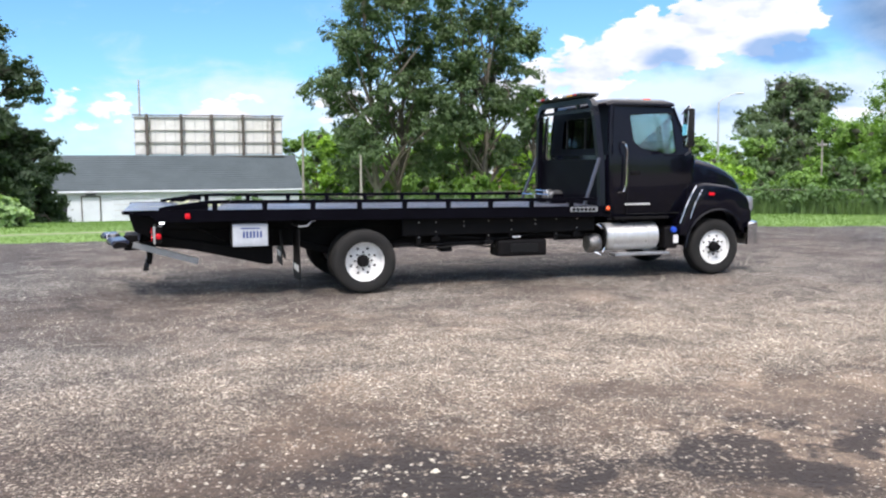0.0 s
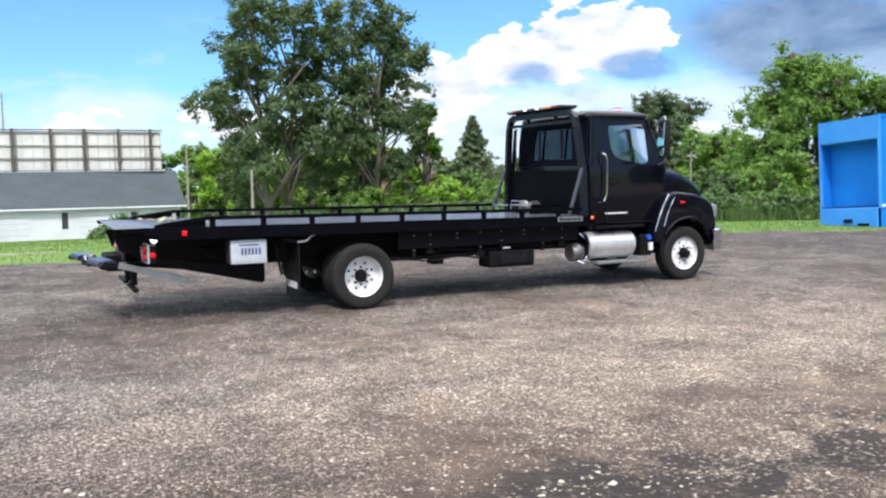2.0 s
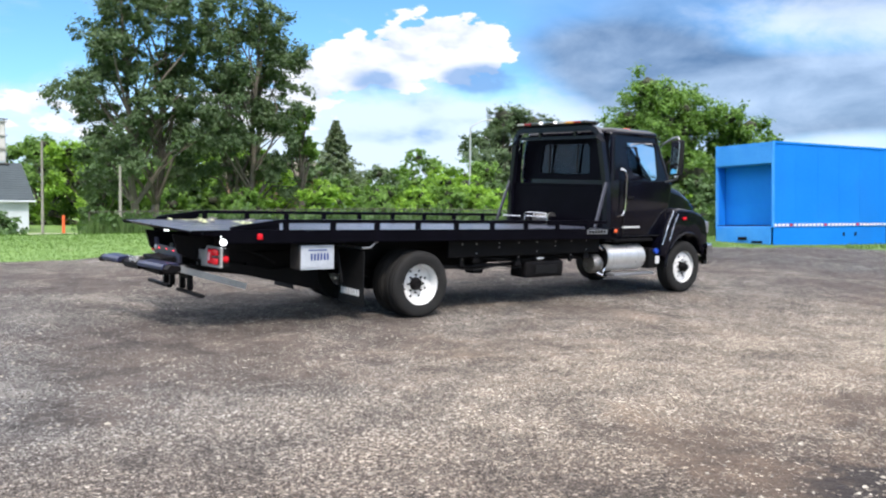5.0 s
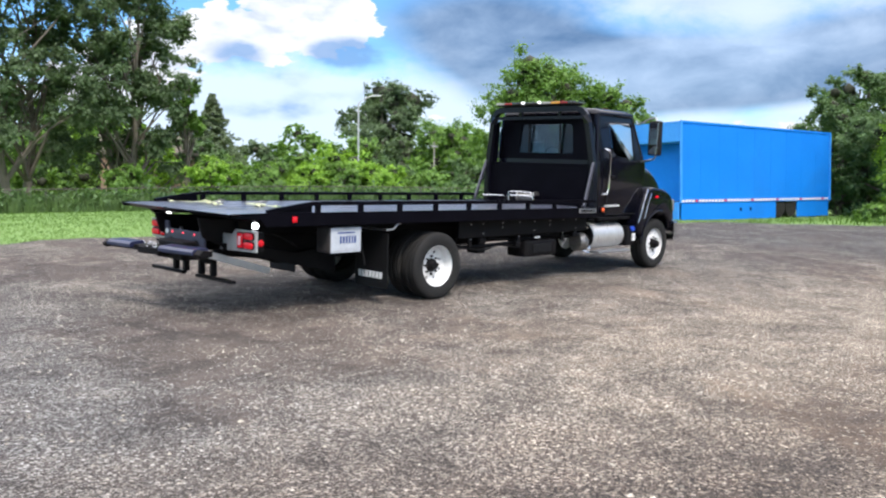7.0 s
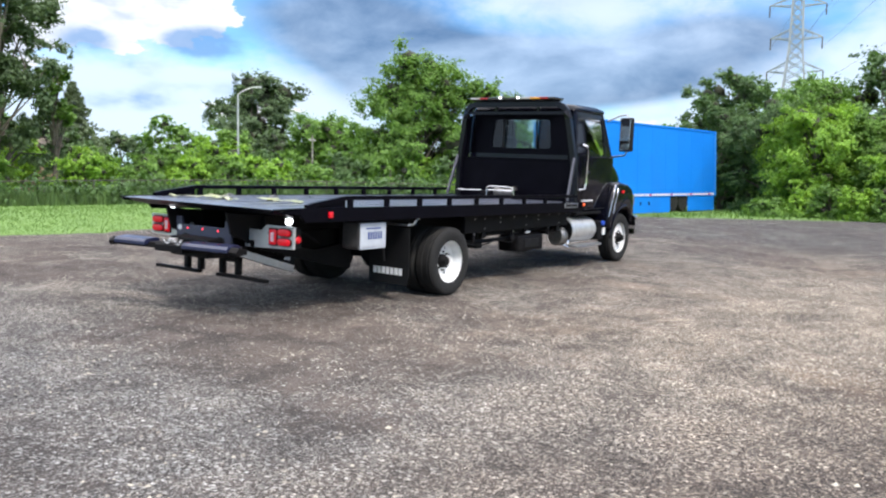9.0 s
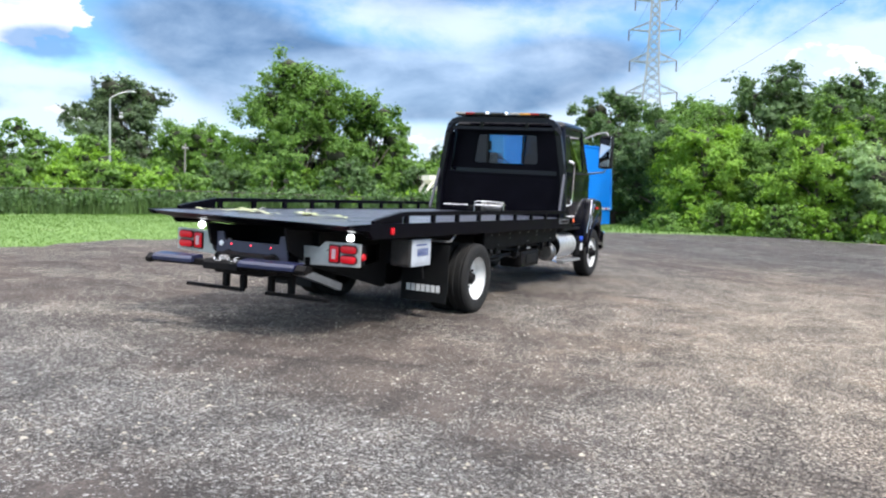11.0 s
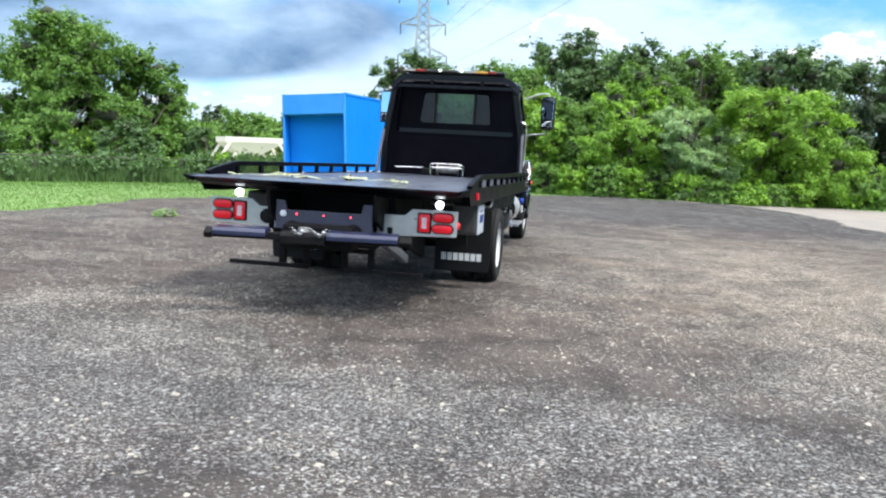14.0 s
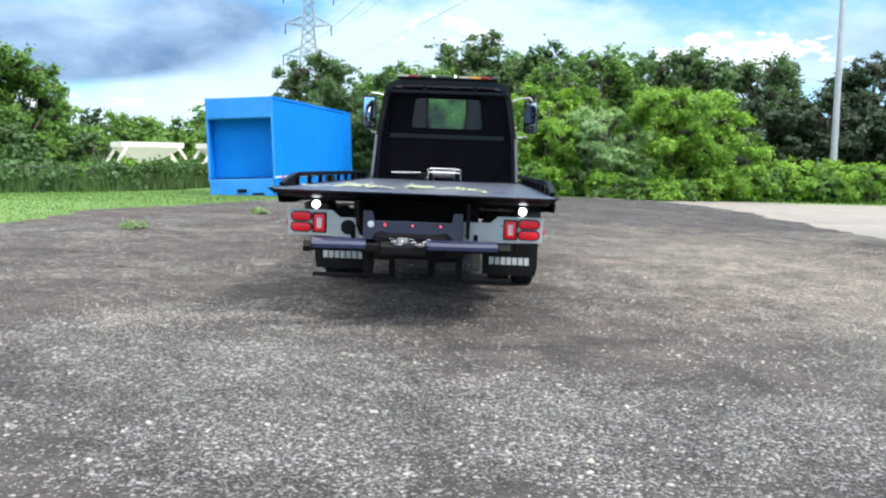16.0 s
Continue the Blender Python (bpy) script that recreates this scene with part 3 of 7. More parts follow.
    dark_earth = mix(nd, lk, ramp(nd, lk, earth_n, ((0.38, (0, 0, 0)), (0.66, (1, 1, 1)))), (0.075, 0.058, 0.048), (0.21, 0.168, 0.142))
    earth = mix(nd, lk, zone, earth, dark_earth)
    tone = ramp(nd, lk, noise_tex(nd, lk, co, 0.16, 4), ((0.40, (0, 0, 0)), (0.62, (1, 1, 1))))
    earth = mix(nd, lk, tone, earth, mix(nd, lk, 1.0, earth, (0.98, 1.0, 1.06), "MULTIPLY"))
    stone1 = ramp(nd, lk, q1, ((0.0, (0.24, 0.215, 0.19)), (0.5, (0.58, 0.545, 0.485)), (1.0, (0.86, 0.835, 0.78))))
    stone2 = ramp(nd, lk, q2, ((0.0, (0.20, 0.175, 0.15)), (0.5, (0.52, 0.485, 0.43)), (1.0, (0.84, 0.81, 0.75))))
    c = mix(nd, lk, math_node(nd, lk, "MULTIPLY", is2, 0.85), earth, stone2)
    c = mix(nd, lk, math_node(nd, lk, "MULTIPLY", is1, 0.9), c, stone1)
    # shade in the crevices between the stones, darkened into the colour
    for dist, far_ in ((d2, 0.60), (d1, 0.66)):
        gap_shade = ramp(nd, lk, dist, ((0.34, (1, 1, 1)), (far_, (0.55,) * 3)))
        c = mix(nd, lk, math_node(nd, lk, "MULTIPLY", cover, 0.5), c, mix(nd, lk, 1.0, c, gap_shade, "MULTIPLY"))
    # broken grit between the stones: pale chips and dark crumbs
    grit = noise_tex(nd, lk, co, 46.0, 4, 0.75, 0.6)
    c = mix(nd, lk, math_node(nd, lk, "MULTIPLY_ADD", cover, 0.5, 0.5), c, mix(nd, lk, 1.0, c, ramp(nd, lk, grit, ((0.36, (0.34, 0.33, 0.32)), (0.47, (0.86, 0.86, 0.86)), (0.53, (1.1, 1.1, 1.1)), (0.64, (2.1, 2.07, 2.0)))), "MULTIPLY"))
    # trodden and washed streaks, a metre or two across
    mott = noise_tex(nd, lk, co, 1.5, 7, 0.72, 0.8)
    mott2 = noise_tex(nd, lk, co, 0.55, 5, 0.6, 1.2)
    mt = math_node(nd, lk, "ADD", math_node(nd, lk, "MULTIPLY", mott, 0.65), math_node(nd, lk, "MULTIPLY", mott2, 0.35))
    c = mix(nd, lk, 1.0, c, ramp(nd, lk, mt, ((0.395, (0.54, 0.52, 0.51)), (0.50, (0.98, 0.98, 0.98)), (0.605, (1.38, 1.375, 1.36)))), "MULTIPLY")
    # damp ruts along the drive, one straight and one that bends off
    sep = nd.new("ShaderNodeSeparateXYZ")
    lk.new(co, sep.inputs[0])
    x, y, _ = sep.outputs
    wob = math_node(nd, lk, "MULTIPLY", math_node(nd, lk, "SUBTRACT", noise_tex(nd, lk, co, 0.9, 4), 0.5), 1.4)

    def rut(y0, slope, x0, x1, width):
        line = math_node(nd, lk, "SUBTRACT", y, math_node(nd, lk, "MULTIPLY_ADD", x, slope, y0))
        gap = math_node(nd, lk, "ABSOLUTE", math_node(nd, lk, "ADD", line, wob))
        across = math_node(nd, lk, "SUBTRACT", 1.0, math_node(nd, lk, "DIVIDE", gap, width), clamp=True)
        along = math_node(nd, lk, "MULTIPLY", math_node(nd, lk, "SUBTRACT", x, x0, clamp=True), math_node(nd, lk, "SUBTRACT", x1, x, clamp=True))
        return math_node(nd, lk, "MULTIPLY", across, along)

    damp = math_node(nd, lk, "ADD", rut(-7.85, -0.12, -2.2, 9.0, 0.85), math_node(nd, lk, "MULTIPLY", rut(-6.75, 0.02, -4.2, 0.6, 0.34), 0.22), clamp=True)
    damp = math_node(nd, lk, "MULTIPLY", damp, ramp(nd, lk, noise_tex(nd, lk, co, 2.2, 6, 0.7), ((0.42, (0, 0, 0)), (0.58, (1, 1, 1)))), clamp=True)
    damp = math_node(nd, lk, "MULTIPLY", damp, 2.4, clamp=True)
    dry = math_node(nd, lk, "MULTIPLY_ADD", is1, -0.55, 0.94)
    c = mix(nd, lk, math_node(nd, lk, "MULTIPLY", damp, dry), c, (0.020, 0.011, 0.008))
    # darker band fitted to the view's lower right, painting in cross-lit shade
    band_shade = math_node(nd, lk, "POWER", rut(-8.25, -0.55, -7.5, 1.4, 1.7), 0.8)
    c = mix(nd, lk, math_node(nd, lk, "MULTIPLY", band_shade, 0.6, clamp=True), c, mix(nd, lk, 1.0, c, (0.50, 0.45, 0.43), "MULTIPLY"))
    # darker, cooler tone to the west and beyond the truck, fitted to the later camera views
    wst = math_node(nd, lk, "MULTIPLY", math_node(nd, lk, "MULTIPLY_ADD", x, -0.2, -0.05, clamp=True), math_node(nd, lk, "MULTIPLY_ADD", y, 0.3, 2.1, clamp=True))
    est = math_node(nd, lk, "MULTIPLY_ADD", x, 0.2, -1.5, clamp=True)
    dark_zone = math_node(nd, lk, "MAXIMUM", math_node(nd, lk, "MAXIMUM", wst, est), math_node(nd, lk, "MULTIPLY", math_node(nd, lk, "MULTIPLY_ADD", y, 0.45, 1.9, clamp=True), 0.5))
    dark_zone = math_node(nd, lk, "ADD", dark_zone, math_node(nd, lk, "MULTIPLY", math_node(nd, lk, "SUBTRACT", patch2, 0.5), 0.5), clamp=True)
    c = mix(nd, lk, 1.0, c, mix(nd, lk, dark_zone, (0.655, 0.605, 0.545), (0.362, 0.375, 0.400)), "MULTIPLY")
    lk.new(c, b.inputs["Base Color"])
    b.inputs["Diffuse Roughness"].default_value = 1.0
    lk.new(math_node(nd, lk, "MULTIPLY_ADD", damp, -0.1, 0.92), b.inputs["Roughness"])
    hgt = math_node(nd, lk, "ADD", math_node(nd, lk, "MULTIPLY", is1, 0.8), math_node(nd, lk, "MULTIPLY", is2, 0.45))
    hgt = math_node(nd, lk, "SUBTRACT", hgt, math_node(nd, lk, "MULTIPLY", d1, 0.6))
    hgt = math_node(nd, lk, "ADD", hgt, math_node(nd, lk, "MULTIPLY", earth_n, 1.2))
    hgt = math_node(nd, lk, "ADD", hgt, math_node(nd, lk, "MULTIPLY", mott, 4.0))
    bp = nd.new("ShaderNodeBump")
    bp.inputs["Strength"].default_value, bp.inputs["Distance"].default_value = 1.0, 0.034
    lk.new(hgt, bp.inputs["Height"])
    lk.new(bp.outputs[0], b.inputs["Normal"])
    lk.new(b.outputs[0], out.inputs[0])
    return m


M["grass"] = ground_material()
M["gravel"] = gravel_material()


def grid_sheet(name, xs, ys, zfun, material):
    gx, gy = np.meshgrid(xs, ys)
    v = np.stack([gx.ravel(), gy.ravel(), zfun(gx, gy).ravel()], -1)
    nx, ny = len(xs), len(ys)
    i = (np.arange(ny - 1)[:, None] * nx + np.arange(nx - 1)[None]).ravel()
    f = np.stack([i, i + 1, i + nx + 1, i + nx], -1)
    ob = raw(name, v, f, material)
    ob.data.polygons.foreach_set("use_smooth", [True] * len(ob.data.polygons))
    return ob


far = [-2500, -1200, -600, -300, -180]
xs = np.array(far + list(np.arange(-120, 121, 3.0)) + [180, 300, 600, 1200, 2500])
ground = grid_sheet("ground", xs, xs, ground_z, M["grass"])
tagged(ground, "mown green grass verge and field with bare patches", "ground", kind="structure")

# the lot's rim, anticlockwise from the south-west
RIM = [(-46, -42), (3, -42), (4, -20), (6.0, -11.2), (8.6, -9.7), (13.6, -9.5), (17.7, -9.2), (21.6, -8.9), (25.2, -7.6), (26.0, -3.0), (24.2, 0.6), (20.5, 4.6), (14.5, 5.9), (8.5, 8.0), (-46, 8.4)]


def rim_loop(step=0.45, rough=0.22, seed=4):
    rng = random.Random(seed)
    pts = []
    for (ax, ay), (bx, by) in zip(RIM, RIM[1:] + RIM[:1]):
        n = max(2, int(math.hypot(bx - ax, by - ay) / step))
        for i in range(n):
            t = i / n
            x, y = ax + (bx - ax) * t, ay + (by - ay) * t
            j = noise.noise((x * 0.5, y * 0.5, 1.7)) * 0.5 + rng.uniform(-rough, rough)
            pts.append((x + j * 0.5, y + j))
    return pts


LOT = rim_loop()


def in_lot(px, py):
    """Which of the points lie inside the rim."""
    px, py = np.asarray(px), np.asarray(py)
    r = np.zeros(px.shape, bool)
    for (ax, ay), (bx, by) in zip(RIM, RIM[1:] + RIM[:1]):
        cross = ((ay > py) != (by > py)) & (px < (bx - ax) * (py - ay) / ((by - ay) or 1e-9) + ax)
        r ^= cross
    return r


def gravel_lot():
    bm = bm_new()
    vs = [bm.verts.new((x, y, 0)) for x, y in LOT]
    es = [bm.edges.new((a, b)) for a, b in zip(vs, vs[1:] + vs[:1])]
    bmesh.ops.triangle_fill(bm, use_beauty=True, edges=es)
    for c in range(-44, 30, 2):
        bmesh.ops.bisect_plane(bm, geom=bm.verts[:] + bm.edges[:] + bm.faces[:], plane_co=(c, 0, 0), plane_no=(1, 0, 0))
    for c in range(-40, 9, 2):
        bmesh.ops.bisect_plane(bm, geom=bm.verts[:] + bm.edges[:] + bm.faces[:], plane_co=(0, c, 0), plane_no=(0, 1, 0))
    for v in bm.verts:
        v.co.z = float(ground_z(v.co.x, v.co.y)) + 0.03
    bmesh.ops.recalc_face_normals(bm, faces=bm.faces)
    if sum(f.normal.z for f in bm.faces) < 0:
        bmesh.ops.reverse_faces(bm, faces=bm.faces)
    return part("gravel_lot", bm, M["gravel"])


bm = bm_new()
bm.faces.new([bm.verts.new((x, y, 0)) for x, y in ((26.6, -5.0), (24.4, -7.2), (21.6, -8.2), (17.7, -8.5), (13.6, -8.8), (8.2, -9.0), (5.2, -11.0), (3.2, -20), (2.2, -42), (46, -42), (31.6, -20.5), (28.7, -14.6), (28.9, -12.0), (28.3, -9.2), (27.4, -7.0))])
bmesh.ops.triangulate(bm, faces=bm.faces[:])
for c in range(4, 46, 3):
    bmesh.ops.bisect_plane(bm, geom=bm.verts[:] + bm.edges[:] + bm.faces[:], plane_co=(c, 0, 0), plane_no=(1, 0, 0))
for v in bm.verts:
    v.co.z = float(ground_z(v.co.x, v.co.y)) + 0.014
bmesh.ops.recalc_face_normals(bm, faces=bm.faces[:])
if sum(f.normal.z for f in bm.faces) < 0:
    bmesh.ops.reverse_faces(bm, faces=bm.faces)
M["sand"] = mat("pale_sand", (0.235, 0.205, 0.175), (0.185, 0.165, 0.145), 0.8, 0.9, bump=0.5, bump_scale=25, grime=(0.13, 0.12, 0.105))
tagged(part("sandy_track", bm, M["sand"]), "pale sandy track along the edge of the yard", "track", kind="structure")
TOP = 0.03  # the gravel lies this much over the soil
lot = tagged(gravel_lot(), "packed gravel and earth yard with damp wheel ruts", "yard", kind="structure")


def lot_z(x, y):
    return ground_z(x, y) + TOP


def scatter_stones(n, seed, x0, x1, y0, y1, small, large):
    """Loose crushed stones that lie on the yard."""
    rng = np.random.default_rng(seed)
    x, y = rng.uniform(x0, x1, n), rng.uniform(y0, y1, n)
    ok = in_lot(x, y)
    x, y = x[ok], y[ok]
    keep = np.array([noise.noise((a * 0.55, b * 0.55, 3.1)) + 0.5 * noise.noise((a * 1.9, b * 1.9, 8.2)) for a, b in zip(x, y)]) + rng.normal(0, 0.28, len(x)) > 0.05
    x, y = x[keep], y[keep]
    k = len(x)
    size = small + (large - small) * rng.random(k) ** 3
    base = np.array([(1, 0, 0), (0.2, 0.9, 0), (-0.9, 0.4, 0), (-0.5, -0.8, 0), (0.6, -0.75, 0), (0.15, 0.1, 1), (-0.35, -0.1, 0.9)], float)
    tri = np.array([(0, 1, 5), (1, 2, 6), (1, 6, 5), (2, 3, 6), (3, 4, 6), (4, 5, 6), (4, 0, 5)])
    v = base[None] * (1 + rng.normal(0, 0.16, (k, 7, 3)))
    v[:, :, 0] *= rng.uniform(0.7, 1.35, (k, 1))
    v[:, :, 2] *= rng.uniform(0.35, 0.75, (k, 1))
    a = rng.uniform(0, 6.28, k)[:, None]
    vx, vy = v[:, :, 0] * np.cos(a) - v[:, :, 1] * np.sin(a), v[:, :, 0] * np.sin(a) + v[:, :, 1] * np.cos(a)
    v = np.stack([vx, vy, v[:, :, 2]], -1) * size[:, None, None]
    v[:, :, 0] += x[:, None]
    v[:, :, 1] += y[:, None]
    v[:, :, 2] += (lot_z(x, y) - 0.003)[:, None]
    return v.reshape(-1, 3), (tri[None] + 7 * np.arange(k)[:, None, None]).reshape(-1, 3)


M["stone"] = mat("crushed_stone", (0.34, 0.31, 0.265), (0.20, 0.18, 0.15), 30, 0.85, island=0.55)
v1, f1 = scatter_stones(34000, 11, -9, 7, -10.5, 3, 0.008, 0.022)
v2, f2 = scatter_stones(12000, 12, -12, 22, -12, 7, 0.012, 0.028)
stones = raw("loose_gravel", np.concatenate([v1, v2]), np.concatenate([f1, f2 + len(v1)]), M["stone"])
tagged(stones, "loose pale crushed stones strewn over the yard", "gravel", kind="stuff")


# ---- the flatbed tow truck (x ahead, y to its left, in the lot's plane; rear axle at x = 0) ----
truck = thing("tow_truck", TILT @ Matrix.Translation((0, 0, TOP)))
tagged(truck, "black rollback flatbed tow truck with white wheels parked on gravel", "tow truck")
DZ = 0.010  # the bed sinks by this much a metre towards the cab


def bed_z(x):
    return -DZ * (x - 0.4)


def shear(bm):
    for v in bm.verts:
        v.co.z += bed_z(v.co.x)
    return bm


# bed: deck plate with a thin tapering tail, side channels, rails on short posts
bm = bm_new()
prism(bm, [(-2.93, 1.098), (-2.72, 1.105), (3.56, 1.105), (3.56, 1.06), (-2.70, 1.06), (-2.90, 1.085)], -1.19, 1.19, "y")
deck = part("flatbed", shear(bm), M["deck"], truck, "dark painted steel deck, dusty")
for s in (-1, 1):
    bm = bm_new()
    prism(bm, [(-2.95, 1.105), (-2.94, 1.062), (-2.62, 1.045), (-2.54, 0.965), (3.56, 0.965), (3.56, 1.112), (-2.6, 1.112)], s * 1.192, s * 1.222, "y", 0.004)
    for v in bm.verts:
        if v.co.x < -2.8 and v.co.z < 1.08:
            v.co.y -= s * 0.05
    prism(bm, [(-2.5, 0.965), (3.56, 0.965), (3.56, 0.978), (-2.5, 0.978)], s * 1.10, s * 1.191, "y")
    part("side_channel", shear(bm), M["bedblack"], deck)
    bm = bm_new()
    tube(bm, [(-2.52, s * 1.20, 1.118), (-2.42, s * 1.20, 1.14), (-1.95, s * 1.20, 1.205), (-1.8, s * 1.20, 1.208), (3.34, s * 1.20, 1.208)], 0.022, square=True)
    part("side_rail", shear(bm), M["bedblack"], deck)
    x = -1.87
    while x < 3.3:
        bm = bm_new()
        box(bm, x - 0.032, x + 0.032, s * 1.20 - 0.018, s * 1.20 + 0.018, 1.108, 1.19, 0.004)
        part("rail_post", shear(bm), M["bedblack"], deck)
        x += 0.602
    bm = bm_new()
    prism(bm, [(-2.5, 1.105), (-1.95, 1.105), (-1.95, 1.19), (-2.42, 1.125)], s * 1.196, s * 1.204, "y")
    part("rail_gusset", shear(bm), M["bedblack"], deck)
# tail apron under the rear edge, and long cross-members
bm = bm_new()
prism(bm, [(-2.90, 1.083), (-2.62, 1.058), (-2.62, 1.02), (-2.80, 1.05)], -1.16, 1.16, "y")
part("tail_apron", shear(bm), M["bedblack"], deck)
for i in range(12):
    bm = bm_new()
    x = -2.3 + i * 0.5
    box(bm, x - 0.03, x + 0.03, -1.15, 1.15, 0.985, 1.058, 0.003)
    part("cross_member", shear(bm), M["chassis"], deck)
for s in (-1, 1):
    bm = bm_new()
    box(bm, -2.45, 3.45, s * 0.50 - 0.05, s * 0.50 + 0.05, 0.83, 0.985, 0.008)
    part("bed_beam", shear(bm), M["chassis"], deck)
# deck slots and key holes are raised strips here
for y in (-0.8, -0.4, 0.0, 0.4, 0.8):
    bm = bm_new()
    box(bm, -2.5, 3.3, y - 0.02, y + 0.02, 1.104, 1.1085, 0.001)
    part("deck_strip", shear(bm), M["deck"], deck)


def lens(name, bm, material, parent, label=""):
    return part(name, bm, material, parent, label, True)


# bed markers and name panel (a plain bar of its colours)
for s in (-1, 1):
    bm = bm_new()
    box(bm, -2.225, -2.165, s * 1.231 - 0.010, s * 1.231 + 0.010, 1.008, 1.072, 0.008)
    lens("side_marker", shear(bm), M["red"], deck, "small square red side marker")
    bm = bm_new()
    box(bm, 3.43, 3.55, s * 1.24 - 0.018, s * 1.24 + 0.018, 1.035, 1.125, 0.012)
    side = part("marker_box", shear(bm), M["bedblack"], deck)
    bm = bm_new()
    lathe(bm, [(0.0005, 0.018), (0.018, 0.016), (0.027, 0.008), (0.03, 0.0)], (0, 0, 0), "y", 20)
    bmesh.ops.transform(bm, matrix=pose(3.49, s * 1.258, 1.08, 0, 0, 0 if s > 0 else 180), verts=bm.verts)
    lens("amber_lens", shear(bm), M["amber"], side, "round amber lens")
    bm = bm_new()
    box(bm, 2.92, 3.34, s * 1.227 - 0.004, s * 1.227 + 0.004, 1.035, 1.10, 0.003)
    name = part("name_panel", shear(bm), M["alu_dull"], deck, "brushed metal name panel")
    for k in range(6):
        bm = bm_new()
        box(bm, 2.95 + k * 0.062, 2.995 + k * 0.062, s * 1.233 - 0.002, s * 1.233 + 0.002, 1.048, 1.088)
        part("lettering_bar", shear(bm), M["bedblack"], name)

# headboard: hoop, lower sheet, short uprights, light bar
bm = bm_new()
H = [(3.47, 1.09, 1.05), (3.46, 1.065, 1.7), (3.43, 0.955, 2.36), (3.425, 0.92, 2.48), (3.42, 0.86, 2.55), (3.42, 0.77, 2.583)]
hoop = H + [(x, -y, z) for x, y, z in H[::-1]]
tube(bm, hoop, 0.042, square=True)
hb = part("headboard", bm, M["hoop"], truck, "black tubular headboard hoop behind the cab", True, 30)
bm = bm_new()
prism(bm, [(-1.06, 1.07), (1.06, 1.07), (1.04, 1.72), (-1.04, 1.72)], 3.48, 3.495, "x")
box(bm, 3.472, 3.503, -1.05, 1.05, 1.712, 1.735, 0.004)
part("lower_sheet", bm, M["bedblack"], hb)
bm = bm_new()
tube(bm, [(3.43, -0.93, 2.45), (3.43, 0.93, 2.45)], 0.022, square=True)
part("cross_tube", bm, M["hoop"], hb)
for y in (-0.42, 0.36):
    bm = bm_new()
    tube(bm, [(3.43, y, 2.45), (3.42, y, 2.58)], 0.024, square=True)
    part("upright", bm, M["hoop"], hb)
for s in (-1, 1):
    # added dark plate: fills the gap beside the cab, hides the pipe from behind
    bm = bm_new()
    prism(bm, [(s * 0.93, 1.72), (s * 1.05, 1.72), (s * 0.945, 2.40), (s * 0.88, 2.40)][::s], 3.513, 3.522, "x")
    part("gap_filler", bm, M["bedblack"], hb)
    bm = bm_new()
    tube(bm, [(3.43, s * 1.09, 1.76), (3.19, s * 1.12, 1.10)], 0.018, square=True)
    part("brace", bm, M["brace"], hb, "grey diagonal brace")
bm = bm_new()
box(bm, 3.29, 3.55, -0.76, 0.76, 2.635, 2.658, 0.008)
for y in (-0.6, 0.6):
    box(bm, 3.38, 3.46, y - 0.05, y + 0.05, 2.58, 2.64, 0.005)
bar = part("light_bar", bm, M["chassis"], truck, "low warning light bar with clear, amber and red lenses")
for y0, y1, key in ((-0.78, -0.66, "smoke"), (-0.65, -0.52, "red"), (-0.51, -0.34, "amber"), (-0.33, -0.17, "clear"), (-0.06, 0.17, "smoke"), (0.26, 0.44, "smoke"), (0.45, 0.60, "red"), (0.61, 0.78, "clear")):
    bm = bm_new()
    box(bm, 3.27, 3.57, y0, y1, 2.656, 2.690, 0.010)
    lens("lens", bm, M[{"red": "bar_red", "amber": "bar_amber", "clear": "bar_clear", "smoke": "smoke"}[key]], bar, {"red": "red lens", "amber": "amber lens", "clear": "dusty clear lens", "smoke": "smoked lens"}[key])
for y in (-0.115, 0.215):
    bm = bm_new()
    lathe(bm, [(0.0005, -0.022), (0.014, -0.020), (0.02, -0.01), (0.02, 0.03)], (3.27, y, 2.680), "x", 18)
    lens("work_lamp", bm, M["barlamp"], bar, "small lit work lamp")

# winch on the deck
bm = bm_new()
lathe(bm, [(0.0005, -0.17), (0.10, -0.17), (0.10, -0.155), (0.06, -0.15), (0.06, 0.15), (0.10, 0.155), (0.10, 0.17), (0.0005, 0.17)], (3.22, 0.0, 1.18), "y", 20)
winch = part("winch", bm, M["steel"], truck, "steel deck winch with bare drum", True)
for y in (-0.2, 0.2):
    bm = bm_new()
    prism(bm, [(3.08, 1.07), (3.36, 1.07), (3.30, 1.22), (3.14, 1.22)], y - 0.012, y + 0.012, "y", 0.003)
    part("side_plate", bm, M["bedblack"], winch)
bm = bm_new()
tube(bm, [(3.05, -0.24, 1.21), (3.05, 0.24, 1.21)], 0.012)
tube(bm, [(3.05, 0.36, 1.20), (3.05, 0.80, 1.19)], 0.010)
part("tension_bar", bm, M["chrome"], winch, "bright tension bar")
bm = bm_new()
tube(bm, [(3.03, -0.26, 1.10), (3.03, -0.26, 1.25), (3.03, -0.2, 1.27), (3.03, 0.2, 1.27), (3.03, 0.24, 1.25), (3.03, 0.24, 1.10)], 0.010)
part("guide_frame", bm, M["chrome"], winch, "chromed cable guide frame", True)
bm = bm_new()
box(bm, 3.1, 3.34, 0.22, 0.40, 1.09, 1.19, 0.02)
part("gear_case", bm, M["chassis"], winch)

